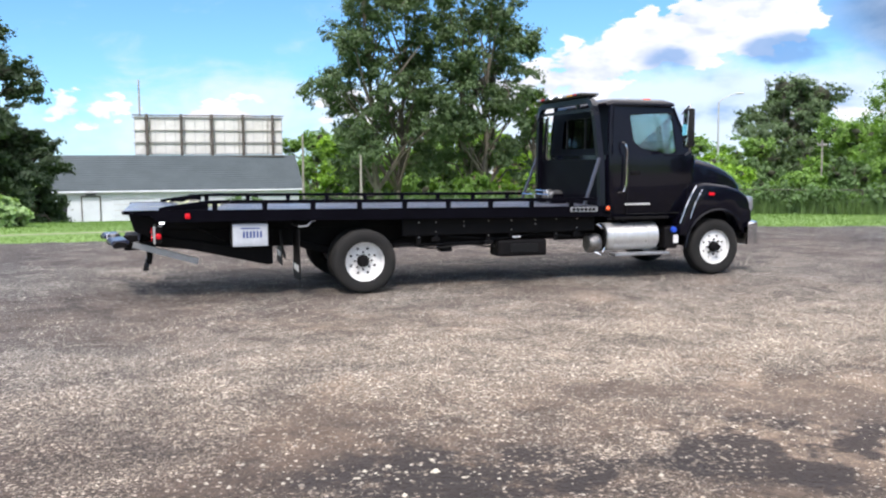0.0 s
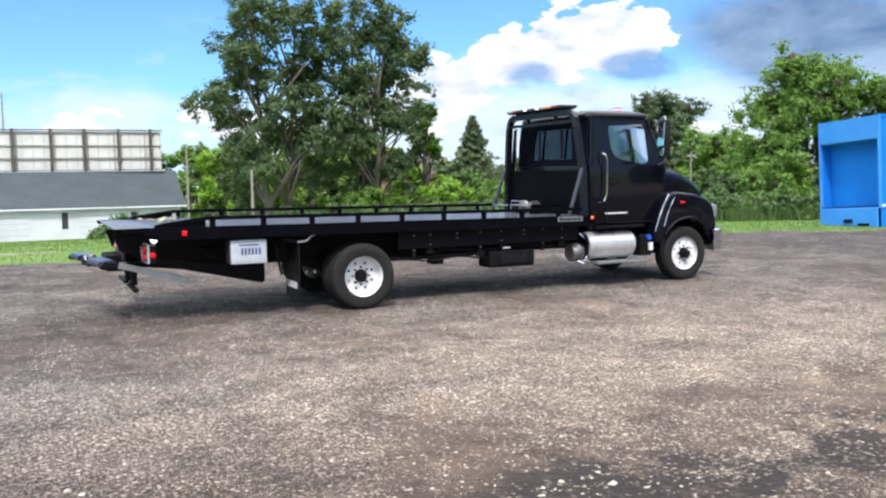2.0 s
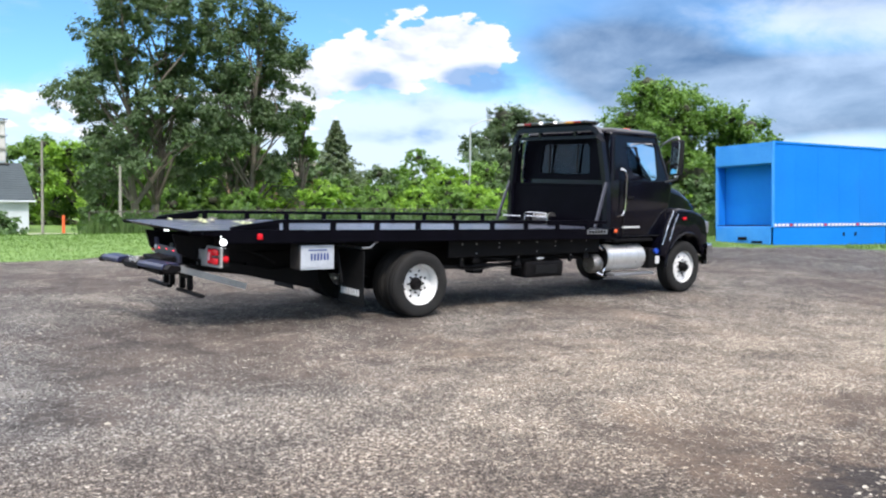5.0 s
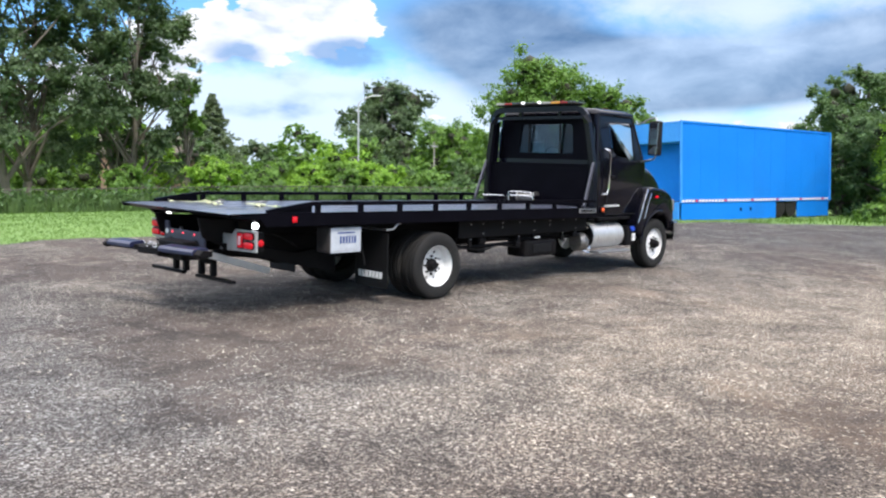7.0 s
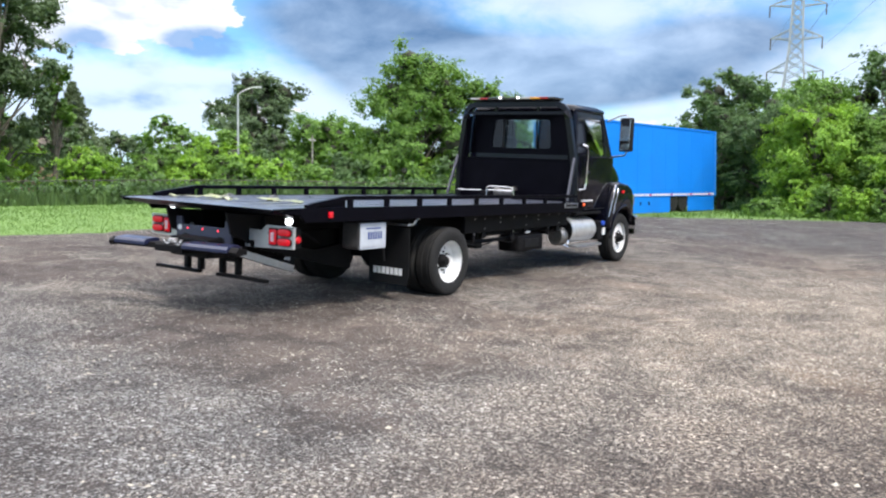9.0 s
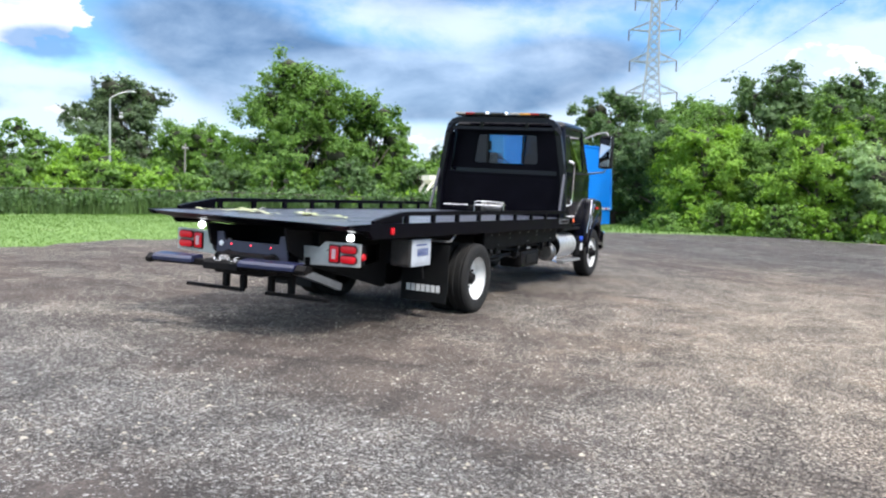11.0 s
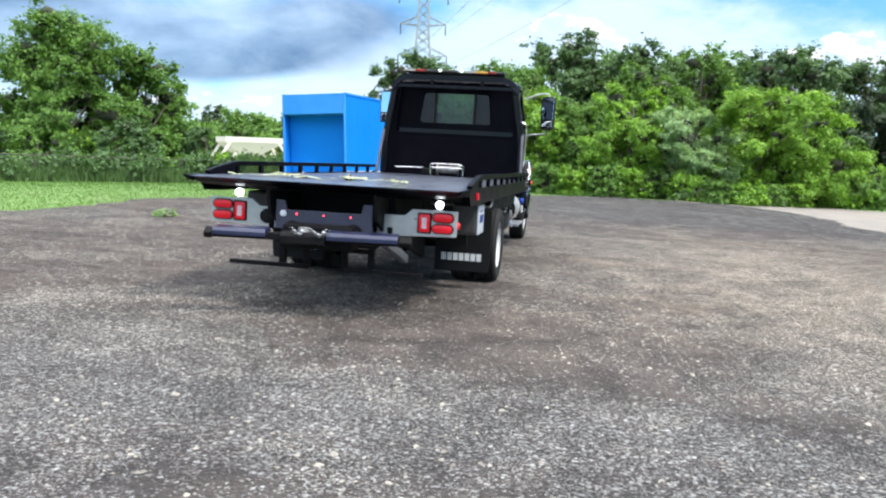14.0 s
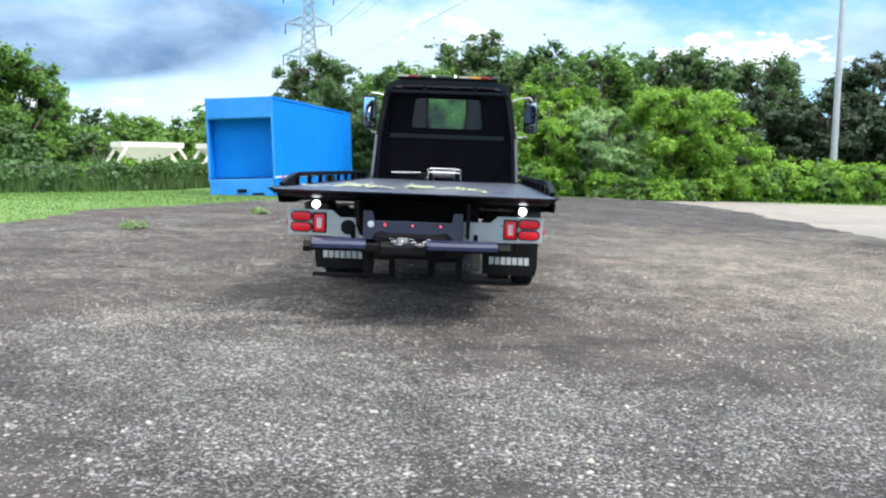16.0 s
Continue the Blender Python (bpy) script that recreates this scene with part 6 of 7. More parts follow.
def trailer():
    L, W, H0, H1 = 11.1, 2.42, 0.62, 3.56
    gz = float(ground_z(25, 7.0)) - 0.02
    t = thing("box_trailer", TRL)
    tagged(t, "long bright blue box trailer standing on the grass edge", "trailer")
    bm = bm_new()
    box(bm, 0.5, L, 0.0, W, H0, H1, 0.02)
    body = part("body", bm, M["trailer"], t)
    for y in (-0.004, W + 0.004):
        bm = bm_new()
        box(bm, 0.0, L + 0.01, y - 0.025, y + 0.025, H1 - 0.06, H1 + 0.02, 0.006)
        part("top_rail", bm, M["trailer"], t)
    for x in np.arange(1.25, L, 1.22):
        bm = bm_new()
        box(bm, x - 0.004, x + 0.004, -0.0035, -0.001, H0 + 0.16, H1 - 0.07)
        part("side_seam", bm, M["trailer"], body)
    bm = bm_new()
    box(bm, 0.0, 0.51, 0.03, W - 0.03, H1 - 0.05, H1, 0.008)
    part("roof_lip", bm, M["trailer_end"], t)
    bm = bm_new()
    box(bm, 0.0, 0.51, 0.03, W - 0.03, H0, H0 + 0.05, 0.008)
    part("door_sill", bm, M["trailer_end"], t)
    for y in (0.012, W - 0.012):
        bm = bm_new()
        box(bm, 0.10, 0.51, y - 0.012, y + 0.012, H0 + 0.01, H1 - 0.01, 0.004)
        part("end_cheek", bm, M["trailer"], t)
    for x in (0.05, L - 0.02):
        for y in (0.0, W):
            bm = bm_new()
            box(bm, x - 0.052, x + 0.052, y - 0.03, y + 0.03, H0, H1, 0.008)
            part("corner_post", bm, M["trailer_end"], t)
    # rear frame and recessed door
    bm = bm_new()
    box(bm, 0.0, 0.055, 0.035, W - 0.035, H1 - 0.72, H1 - 0.052, 0.01)
    part("rear_header", bm, M["trailer_end"], t)
    bm = bm_new()
    box(bm, 0.45, 0.49, 0.04, W - 0.04, H0 + 0.05, H1 - 0.06, 0.004)
    door = part("rear_door", bm, M["trailer"], t, "faded blue rear door")
    for z0, z1, proud in ((H0 + 0.10, H0 + 0.78, 0.012), (H0 + 0.80, H1 - 0.74, 0.004)):
        bm = bm_new()
        box(bm, 0.45 - proud, 0.452, 0.10, W - 0.10, z0, z1, 0.003)
        part("door_panel", bm, M["trailer"], door)
    bm = bm_new()
    box(bm, 0.04, 0.44, 0.035, W - 0.035, H1 - 0.75, H1 - 0.72, 0.006)
    part("door_lintel", bm, M["trailer_end"], t)
    bm = bm_new()
    box(bm, 0.006, 0.43, 0.04, W - 0.04, H0 + 0.05, H0 + 0.085, 0.004)
    part("rubber_sill", bm, M["flap"], t, "black rubber sill strip")
    # lower skirts with a gap, lift gate below the door
    for x0, x1 in ((0.1, 6.6), (8.3, L - 0.1)):
        bm = bm_new()
        box(bm, x0, x1, 0.02, 0.05, gz + 0.02, H0 + 0.02, 0.006)
        part("side_skirt", bm, M["trailer"], t)
        bm = bm_new()
        box(bm, x0, x1, W - 0.05, W - 0.02, gz + 0.02, H0 + 0.02, 0.006)
        part("side_skirt", bm, M["trailer"], t)
    bm = bm_new()
    box(bm, -0.06, 0.0, 0.03, W - 0.03, gz + 0.08, H0 + 0.02, 0.012)
    gate = part("lift_gate", bm, M["trailer_end"], t, "folded blue lift gate")
    bm = bm_new()
    box(bm, -0.12, -0.06, 1.0, 1.35, gz + 0.25, gz + 0.36, 0.02)
    part("gate_handle", bm, M["chassis"], gate)
    bm = bm_new()
    box(bm, -0.075, -0.058, 0.35, 0.8, gz + 0.14, gz + 0.22, 0.003)
    part("warning_strip", bm, M["chassis"], gate)
    # reflective tape: white and red lengths
    n = 52
    for k in range(n):
        x0 = 0.1 + k * (L - 0.2) / n
        bm = bm_new()
        box(bm, x0, x0 + (L - 0.2) / n * 0.68, -0.014, -0.006, H0 + 0.04, H0 + 0.13)
        part("tape", bm, M["refl_red" if k % 9 == 4 else "refl"], t)
    for x in (4.0, 4.7):
        bm = bm_new()
        box(bm, x - 0.06, x + 0.06, 0.012, 0.024, gz + 0.35, gz + 0.48, 0.004)
        part("skirt_latch", bm, M["chassis"], t)
    for x in (7.0, 7.95):
        for y in (0.2, W - 0.2):
            bm = bm_new()
            lathe(bm, [(0.0005, -0.14), (0.28, -0.13), (0.45, -0.11), (0.48, -0.06), (0.48, 0.06), (0.45, 0.11), (0.28, 0.13), (0.0005, 0.14)], (x, y, gz + 0.48), "y", 28)
            part("tyre", bm, M["rubber"], t, "", True)
    for y in (0.5, W - 0.5):
        bm = bm_new()
        box(bm, L - 1.7, L - 1.58, y - 0.06, y + 0.06, gz, H0, 0.01)
        part("landing_leg", bm, M["chassis"], t)
    return t


trailer()


# ---- white workshop with a shingle roof, and the billboard behind it ----
def workshop():
    gz = -1.85
    h = thing("workshop", pose(-12.7, 68.2, gz, 0, 0, 0.4))
    tagged(h, "long white workshop with a dark grey gable roof", "building")
    L, D, E, R = 21.8, 9.0, 2.85, 5.75
    bm = bm_new()
    pts = [(0, 0), (D, 0), (D, E), (D / 2, R - 0.1), (0, E)]
    prism(bm, pts, 0, L, "x")
    wall = part("wall", bm, M["siding"], h)
    for s in (0, 1):
        bm = bm_new()
        y0, y1 = (-0.45, D / 2) if s == 0 else (D + 0.45, D / 2)
        prism(bm, [(y0, E - 0.26), (y1, R), (y1, R + 0.16), (y0, E - 0.08)], -0.4, L + 0.4, "x")
        part("roof", bm, M["roof"], h)
        for k in range(16):
            t = (k + 0.5) / 16
            y, z = y0 + (y1 - y0) * t, E - 0.08 + (R + 0.24 - E) * t
            bm = bm_new()
            box(bm, -0.4, L + 0.4, y - 0.03, y + 0.03, z - 0.015, z + 0.012)
            part("shingle_course", bm, M["roof"], h)
    bm = bm_new()
    box(bm, -0.45, L + 0.45, -0.55, -0.45, E - 0.30, E - 0.16, 0.02)
    part("gutter", bm, M["siding"], h)
    for x, w, z0, z1, key, nm in ((1.6, 0.55, 0.75, 2.35, "dark", "window"), (17.8, 0.55, 0.7, 2.2, "dark", "window"), (12.2, 0.5, 0.9, 2.3, "dark", "window")):
        bm = bm_new()
        box(bm, x - w / 2, x + w / 2, -0.03, 0.03, z0, z1, 0.01)
        part(nm, bm, M[key], h, "narrow dark window")
        bm = bm_new()
        box(bm, x - w / 2 - 0.09, x + w / 2 + 0.09, -0.02, 0.02, z0 - 0.09, z1 + 0.09, 0.01)
        part("window_frame", bm, M["siding"], h)
    for x0, x1, z1, nm in ((3.1, 4.5, 2.15, "door"), (5.6, 9.4, 2.45, "garage_door"), (13.4, 17.0, 2.45, "garage_door")):
        bm = bm_new()
        box(bm, x0, x1, -0.06, 0.02, 0.02, z1, 0.015)
        dr = part(nm, bm, M["siding"], h, "pale painted door")
        bm = bm_new()
        for a, b in ((x0 - 0.1, x0), (x1, x1 + 0.1)):
            box(bm, a, b, -0.09, 0.0, 0.0, z1 + 0.1, 0.01)
        box(bm, x0, x1, -0.09, 0.0, z1, z1 + 0.1, 0.01)
        part("door_frame", bm, M["ironwork"] if nm == "door" else M["siding"], dr)
        if nm == "garage_door":
            for k in range(4):
                bm = bm_new()
                z = z1 * (k + 1) / 5
                box(bm, x0 + 0.05, x1 - 0.05, -0.072, -0.058, z - 0.02, z + 0.02)
                part("door_groove", bm, M["alu_dull"], dr)
    bm = bm_new()
    box(bm, 3.4, 4.2, -0.4, -0.06, 2.3, 2.45, 0.03)
    part("door_lamp", bm, M["dark"], h)


workshop()


M["batten"] = mat("grey_batten", (0.34, 0.33, 0.30), (0.26, 0.25, 0.23), 1, 0.8)


def billboard():
    b = thing("billboard", pose(-5.3, 73.9, 0, 0, 0, -2.4))
    tagged(b, "back of a large weathered billboard on dark iron posts", "billboard")
    L, z0, z1, gz = 13.6, 3.95, 7.85, -2.2
    nx, nz = 15, 3
    for i in range(nx):
        for k in range(nz):
            bm = bm_new()
            x0, x1 = L * i / nx + 0.03, L * (i + 1) / nx - 0.03
            za, zb = z0 + 0.25 + (z1 - z0 - 0.55) * k / nz + 0.04, z0 + 0.25 + (z1 - z0 - 0.55) * (k + 1) / nz - 0.04
            box(bm, x0, x1, 0.10, 0.16, za, zb, 0.01)
            part("panel", bm, M["panel"], b)
    bm = bm_new()
    box(bm, -0.05, L + 0.05, 0.17, 0.2, z0 + 0.2, z1 - 0.1)
    part("backing_sheet", bm, M["galv"], b)
    for z in (z0 + 0.1, z0 + 1.3, z0 + 2.5, z1 - 0.22, z1):
        bm = bm_new()
        e = 0.05 if z in (z0 + 0.1, z1) else 0.035
        box(bm, -0.2, L + 0.2, -0.05, 0.08, z - e, z + e, 0.01)
        part("stringer", bm, M["ironwork"] if z == z1 else M["batten"], b)
    for i, x in enumerate((1.1, 4.2, 7.0, 9.9, 12.7)):
        bm = bm_new()
        box(bm, x - 0.13, x + 0.13, -0.35, -0.06, gz, z1 + 0.1, 0.02)
        part("post", bm, M["ironwork"], b)
    for x in np.arange(1.4, L, 2.7):
        bm = bm_new()
        box(bm, x - 0.03, x + 0.03, -0.03, 0.07, z0, z1, 0.005)
        part("batten", bm, M["batten"], b)
    bm = bm_new()
    box(bm, -0.2, L + 0.2, -0.95, -0.06, z0 - 0.06, z0 - 0.01)
    tube(bm, [(-0.2, -0.95, z0 + 0.02), (L + 0.2, -0.95, z0 + 0.02)], 0.03, 6)
    part("catwalk", bm, M["ironwork"], b)


billboard()


# ---- brown house among the trees across the road ----
def brick_house():
    h = thing("house", pose(29.2, 64.5, -3.2, 0, 0, -28))
    tagged(h, "small brown brick house with a low roof among trees", "house")
    bm = bm_new()
    prism(bm, [(0, 0), (6, 0), (6, 6.4), (3, 7.9), (0, 6.4)], -4.0, 4.0, "x")
    part("wall", bm, M["brick"], h)
    for a, b in ((-0.4, 3.0), (6.4, 3.0)):
        bm = bm_new()
        prism(bm, [(a, 6.2), (b, 7.92), (b, 8.1), (a, 6.38)], -4.3, 4.3, "x")
        part("roof", bm, M["bark"], h)
    for x in (-2.4, 1.4):
        bm = bm_new()
        box(bm, x - 0.36, x + 0.36, -0.05, 0.02, 5.2, 6.1, 0.02)
        w = part("window", bm, M["siding"], h, "white framed window")
        bm = bm_new()
        box(bm, x - 0.27, x + 0.27, -0.07, -0.045, 5.3, 6.0, 0.01)
        part("pane", bm, M["clear"], w)


brick_house()


# ---- poles and lamps ----
def utility_pole(x, y, top, arm=True, name="utility_pole"):
    gz = float(ground_z(x, y)) - 0.1
    p = thing(name, pose(x, y, gz, 0, 0, random.Random(x).uniform(-30, 30)))
    bm = bm_new()
    cyl(bm, (0, 0, 0), (0.03, 0, top - gz), 0.11, 0.075, 10)
    part("pole", bm, M["wood"], p, "", True)
    if arm:
        bm = bm_new()
        box(bm, -1.1, 1.1, -0.06, 0.06, top - gz - 0.6, top - gz - 0.48, 0.01)
        part("cross_arm", bm, M["wood"], p)
        for dx in (-1.0, -0.4, 0.4, 1.0):
            bm = bm_new()
            lathe(bm, [(0.02, 0), (0.05, 0.03), (0.035, 0.07), (0.05, 0.1), (0.0005, 0.14)], (dx, 0, top - gz - 0.48), "z", 8)
            part("insulator", bm, M["decal"], p)
    tagged(p, "weathered wooden utility pole", "pole", group="utility poles")
    return p


utility_pole(8.0, 58.0, 5.3, False)
utility_pole(10.5, 47.5, 3.3, False)
utility_pole(-4.9, 76.5, 11.4, False)
utility_pole(62, 61, 5.2)
utility_pole(-11.5, 36.0, 6.0)


def street_lamp(x, y, top, reach, turn):
    gz = float(ground_z(x, y)) - 0.1
    p = thing("street_lamp", pose(x, y, gz, 0, 0, turn))
    h = top - gz
    bm = bm_new()
    cyl(bm, (0, 0, 0), (0, 0, h - 0.5), 0.12, 0.07, 12)
    part("column", bm, M["galv"], p, "", True)
    bm = bm_new()
    tube(bm, [(0, 0, h - 0.6), (reach * 0.15, 0, h - 0.35), (reach * 0.55, 0, h - 0.05), (reach, 0, h + 0.16)], 0.045)
    part("arm", bm, M["galv"], p, "", True)
    bm = bm_new()
    box(bm, reach - 0.05, reach + 0.6, -0.16, 0.16, h + 0.06, h + 0.2, 0.05)
    part("lantern", bm, M["galv"], p, "", True)
    tagged(p, "grey steel street lamp with a curved arm", "street lamp", group="street lamps")


street_lamp(42.0, 50.5, 8.3, 1.4, -40)
street_lamp(65.0, -13.0, 10.0, 1.6, 80)
# plain tall mast near the drive
bm = bm_new()
gz = float(ground_z(36.3, -19.2))
cyl(bm, (0, 0, 0), (0.05, 0, 13.0), 0.2, 0.12, 14)
mast = thing("light_mast", pose(36.3, -19.2, gz))
part("column", bm, M["galv"], mast, "", True)
bm = bm_new()
box(bm, -0.2, 0.2, -0.2, 0.2, -0.1, 0.12, 0.02)
part("footing", bm, M["concrete"], mast)
bm = bm_new()
box(bm, -0.5, 0.3, -0.15, 0.15, 12.95, 13.1, 0.04)
part("lantern", bm, M["galv"], mast)
tagged(mast, "tall pale steel light mast at the edge of the trees", "light mast")
# white post with an orange foot by the workshop
bm = bm_new()
cyl(bm, (0, 0, 0), (0, 0, 1.5), 0.12, n=12)
mk = part("marker_post", bm, M["orange"], None)
mk.matrix_basis = pose(10.6, 63, float(ground_z(10.6, 63)))
tagged(mk, "orange plastic marker post beside the workshop", "marker post")


# ---- pylon ----
def pylon():
    x, y = 166.4, 34.8
    gz = -4.0
    p = thing("lattice_pylon", pose(x, y, gz, 0, 0, 12))
    tagged(p, "tall grey steel lattice power pylon", "pylon")
    H = 48.0

    def half(z):
        return 4.2 - 3.0 * min(z / 30.0, 1) if z < 30 else 1.2 - 0.55 * (z - 30) / 18

    levels = [0, 3.5, 7, 10, 13, 15.5, 18, 20.2, 22.2, 24.2, 26, 27.8, 29.6, 31.4, 33.2, 35, 36.8, 38.6, 40.4, 42.2, 44, 46, H]
    for sx in (-1, 1):
        for sy in (-1, 1):
            bm = bm_new()
            tube(bm, [(sx * half(z), sy * half(z), z) for z in levels], 0.17, square=True)
            part("leg", bm, M["pylon"], p)
    for a, b in zip(levels, levels[1:]):
        ha, hb = half(a), half(b)
        bm = bm_new()
        for s in (-1, 1):
            for (u0, u1) in ((-1, 1), (1, -1)):
                tube(bm, [(u0 * ha, s * ha, a), (u1 * hb, s * hb, b)], 0.075, square=True)
                tube(bm, [(s * ha, u0 * ha, a), (s * hb, u1 * hb, b)], 0.075, square=True)
            tube(bm, [(-hb, s * hb, b), (hb, s * hb, b)], 0.06, square=True)
        part("lattice_bay", bm, M["pylon"], p)
    for z, reach in ((25.5, 5.0), (31.8, 4.6), (38.0, 5.0), (44.0, 4.0)):
        for s in (-1, 1):
            bm = bm_new()
            h = half(z)
            for sx in (-1, 1):
                tube(bm, [(sx * h, s * h, z), (0, s * reach, z + 0.3)], 0.09, square=True)
                tube(bm, [(sx * h, s * h, z + 1.8), (0, s * reach, z + 0.3)], 0.08, square=True)
            tube(bm, [(0, s * (h + reach) / 2, z + 1.0), (0, s * (h + reach) / 2, z + 0.1)], 0.06, square=True)
            ar = part("arm", bm, M["pylon"], p)
            bm = bm_new()
            cyl(bm, (0, s * reach, z + 0.3), (0, s * reach, z - 1.9), 0.12, n=6)
            part("insulator_string", bm, M["ironwork"], ar)


pylon()


# power lines from the pylon towards the south-west
def power_lines():
    t = thing("power_lines")
    tagged(t, "thin dark overhead power lines running from the pylon", "power line")
    a = radians(12)
    for z, reach in ((25.5, 5.0), (31.8, 4.6), (38.0, 5.0), (44.0, 4.0)):
        for s in (-1, 1):
            p = Vector((166.4 - s * reach * math.sin(a), 34.8 + s * reach * math.cos(a), z - 5.6))
            q = Vector((-126 - s * reach * 0.3, -63 + s * reach, z - 1))
            bm = bm_new()
            tube(bm, [p.lerp(q, k / 24) - Vector((0, 0, 4.0 * 4 * (k / 24) * (1 - k / 24))) for k in range(25)], 0.022, 4)
            part("wire", bm, M["ironwork"], t)


power_lines()


# ---- hopper lorry on the road beyond the hedge ----
def hopper_lorry():
    """A white tractor with two cream bottom-dump hoppers, side on."""
    a, b = Vector((49.3, 22.4, 0)), Vector((59.3, 10.9, 0))
    d = (b - a).normalized()
    gz = float(ground_z(49, 23)) + 0.05
    t = thing("hopper_lorry", Matrix.Translation((a.x, a.y, gz)) @ Matrix.Rotation(math.atan2(d.y, d.x), 4, "Z") @ Matrix.Diagonal((1.18, 1, 1, 1)))
    tagged(t, "white lorry with two cream hopper trailers on the road", "lorry")
    z0, z1 = 0.9, 2.75
    for x in (-2.6, 2.6):
        bm = bm_new()
        lo = [(x + 1.9, -0.5, z0 + 0.25), (x + 2.3, -0.5, z0 + 0.25), (x + 2.3, 0.5, z0 + 0.25), (x + 1.9, 0.5, z0 + 0.25)]
        hi = [(x + 0.55, -1.2, z1 - 0.35), (x + 4.2, -1.2, z1 - 0.35), (x + 4.2, 1.2, z1 - 0.35), (x + 0.55, 1.2, z1 - 0.35)]
        top = [(p[0], p[1], z1) for p in hi]
        loft(bm, [lo, hi, top])
        hp = part("hopper", bm, M["hopper"], t, "cream steel hopper")
        for xe, xm in ((x + 0.05, x + 1.3), (x + 4.75, x + 3.4)):
            for s in (-1, 1):
                bm = bm_new()
                tube(bm, [(xe, s * 1.1, z0), (xm - (xm - xe) * 0.35, s * 1.1, z1 - 0.35)], 0.08, square=True)
                tube(bm, [(xe, s * 1.1, z0), ((xe + xm) / 2, s * 1.1, z0 + 0.1), (xm, s * 1.05, z0 + 0.75)], 0.07, square=True)
                part("hopper_brace", bm, M["hopper"], hp)
        bm = bm_new()
        box(bm, x - 0.1, x + 4.9, -0.5, 0.5, z0 - 0.12, z0 + 0.05, 0.02)
        part("hopper_frame", bm, M["hopper"], t)
        for xw in (x + 0.3, x + 4.5):
            for s in (-1, 1):
                bm = bm_new()
                lathe(bm, [(0.0005, -0.14), (0.45, -0.13), (0.5, -0.07), (0.5, 0.07), (0.45, 0.13), (0.0005, 0.14)], (xw, s * 1.0, 0.5), "y", 20)
                part("tyre", bm, M["rubber"], t, "", True)
    bm = bm_new()
    prism(bm, [(8.0, 0.7), (8.0, 2.75), (8.2, 2.95), (9.4, 2.95), (9.75, 2.1), (11.0, 1.8), (11.25, 1.5), (11.25, 0.6), (8.0, 0.6)], -1.1, 1.1, "y", 0.08)
    cabp = part("tractor_cab", bm, M["whitepaint"], t, "white bonneted tractor cab", True, 40)
    for s in (-1, 1):
        bm = bm_new()
        prism(bm, [(8.75, 2.1), (8.75, 2.75), (9.35, 2.75), (9.58, 2.1)], s * 1.10 - 0.01, s * 1.10 + 0.01, "y")
        part("cab_window", bm, M["dark"], cabp)
        for xw in (8.0, 10.7):
            bm = bm_new()
            lathe(bm, [(0.0005, -0.14), (0.45, -0.13), (0.5, -0.07), (0.5, 0.07), (0.45, 0.13), (0.0005, 0.14)], (xw, s * 1.0, 0.5), "y", 20)
            part("tyre", bm, M["rubber"], t, "", True)


hopper_lorry()

# pale drive across the verge
bm = bm_new()
rows = []
for i in range(24):
    x = -45 + 42 * i / 23
    w = 0.85 * (1 - max(0, i - 14) / 10) + 0.12 * math.sin(i * 1.7)
    y = 11.6 + 0.35 * math.sin(i * 0.9)
    rows.append([bm.verts.new((x, q, float(ground_z(x, q)) + 0.012)) for q in (y - w, y + w)])
for p, q in zip(rows, rows[1:]):
    bm.faces.new((p[0], q[0], q[1], p[1]))
tagged(part("verge_drive", bm, M["sand"]), "pale worn drive across the grass verge", "drive", kind="structure")

# pale road beyond the hedge
bm = bm_new()
way = [Vector(p) for p in ((-60, 62), (5, 62.5), (24, 56.5), (34, 43), (44, 29.5), (53, 18), (75, -8))]
line = [p.lerp(q, k / 8) for p, q in zip(way, way[1:]) for k in range(8)] + [way[-1]]
for _ in range(6):
    line = [line[0]] + [(a + b * 2 + c) / 4 for a, b, c in zip(line, line[1:], line[2:])] + [line[-1]]
rows = []
for i, c in enumerate(line):
    d = (line[min(i + 1, len(line) - 1)] - line[max(i - 1, 0)]).normalized()
    nrm = Vector((-d.y, d.x))
    rows.append([bm.verts.new((q.x, q.y, float(ground_z(q.x, q.y)) + 0.05)) for q in (c - nrm * 3.2, c + nrm * 3.2)])
for a, b in zip(rows, rows[1:]):
    bm.faces.new((a[0], b[0], b[1], a[1]))
bmesh.ops.recalc_face_normals(bm, faces=bm.faces)
if bm.faces[:][0].normal.z < 0:
    bmesh.ops.reverse_faces(bm, faces=bm.faces[:])
tagged(part("road", bm, M["concrete"]), "pale concrete road beyond the hedge", "road", kind="structure")


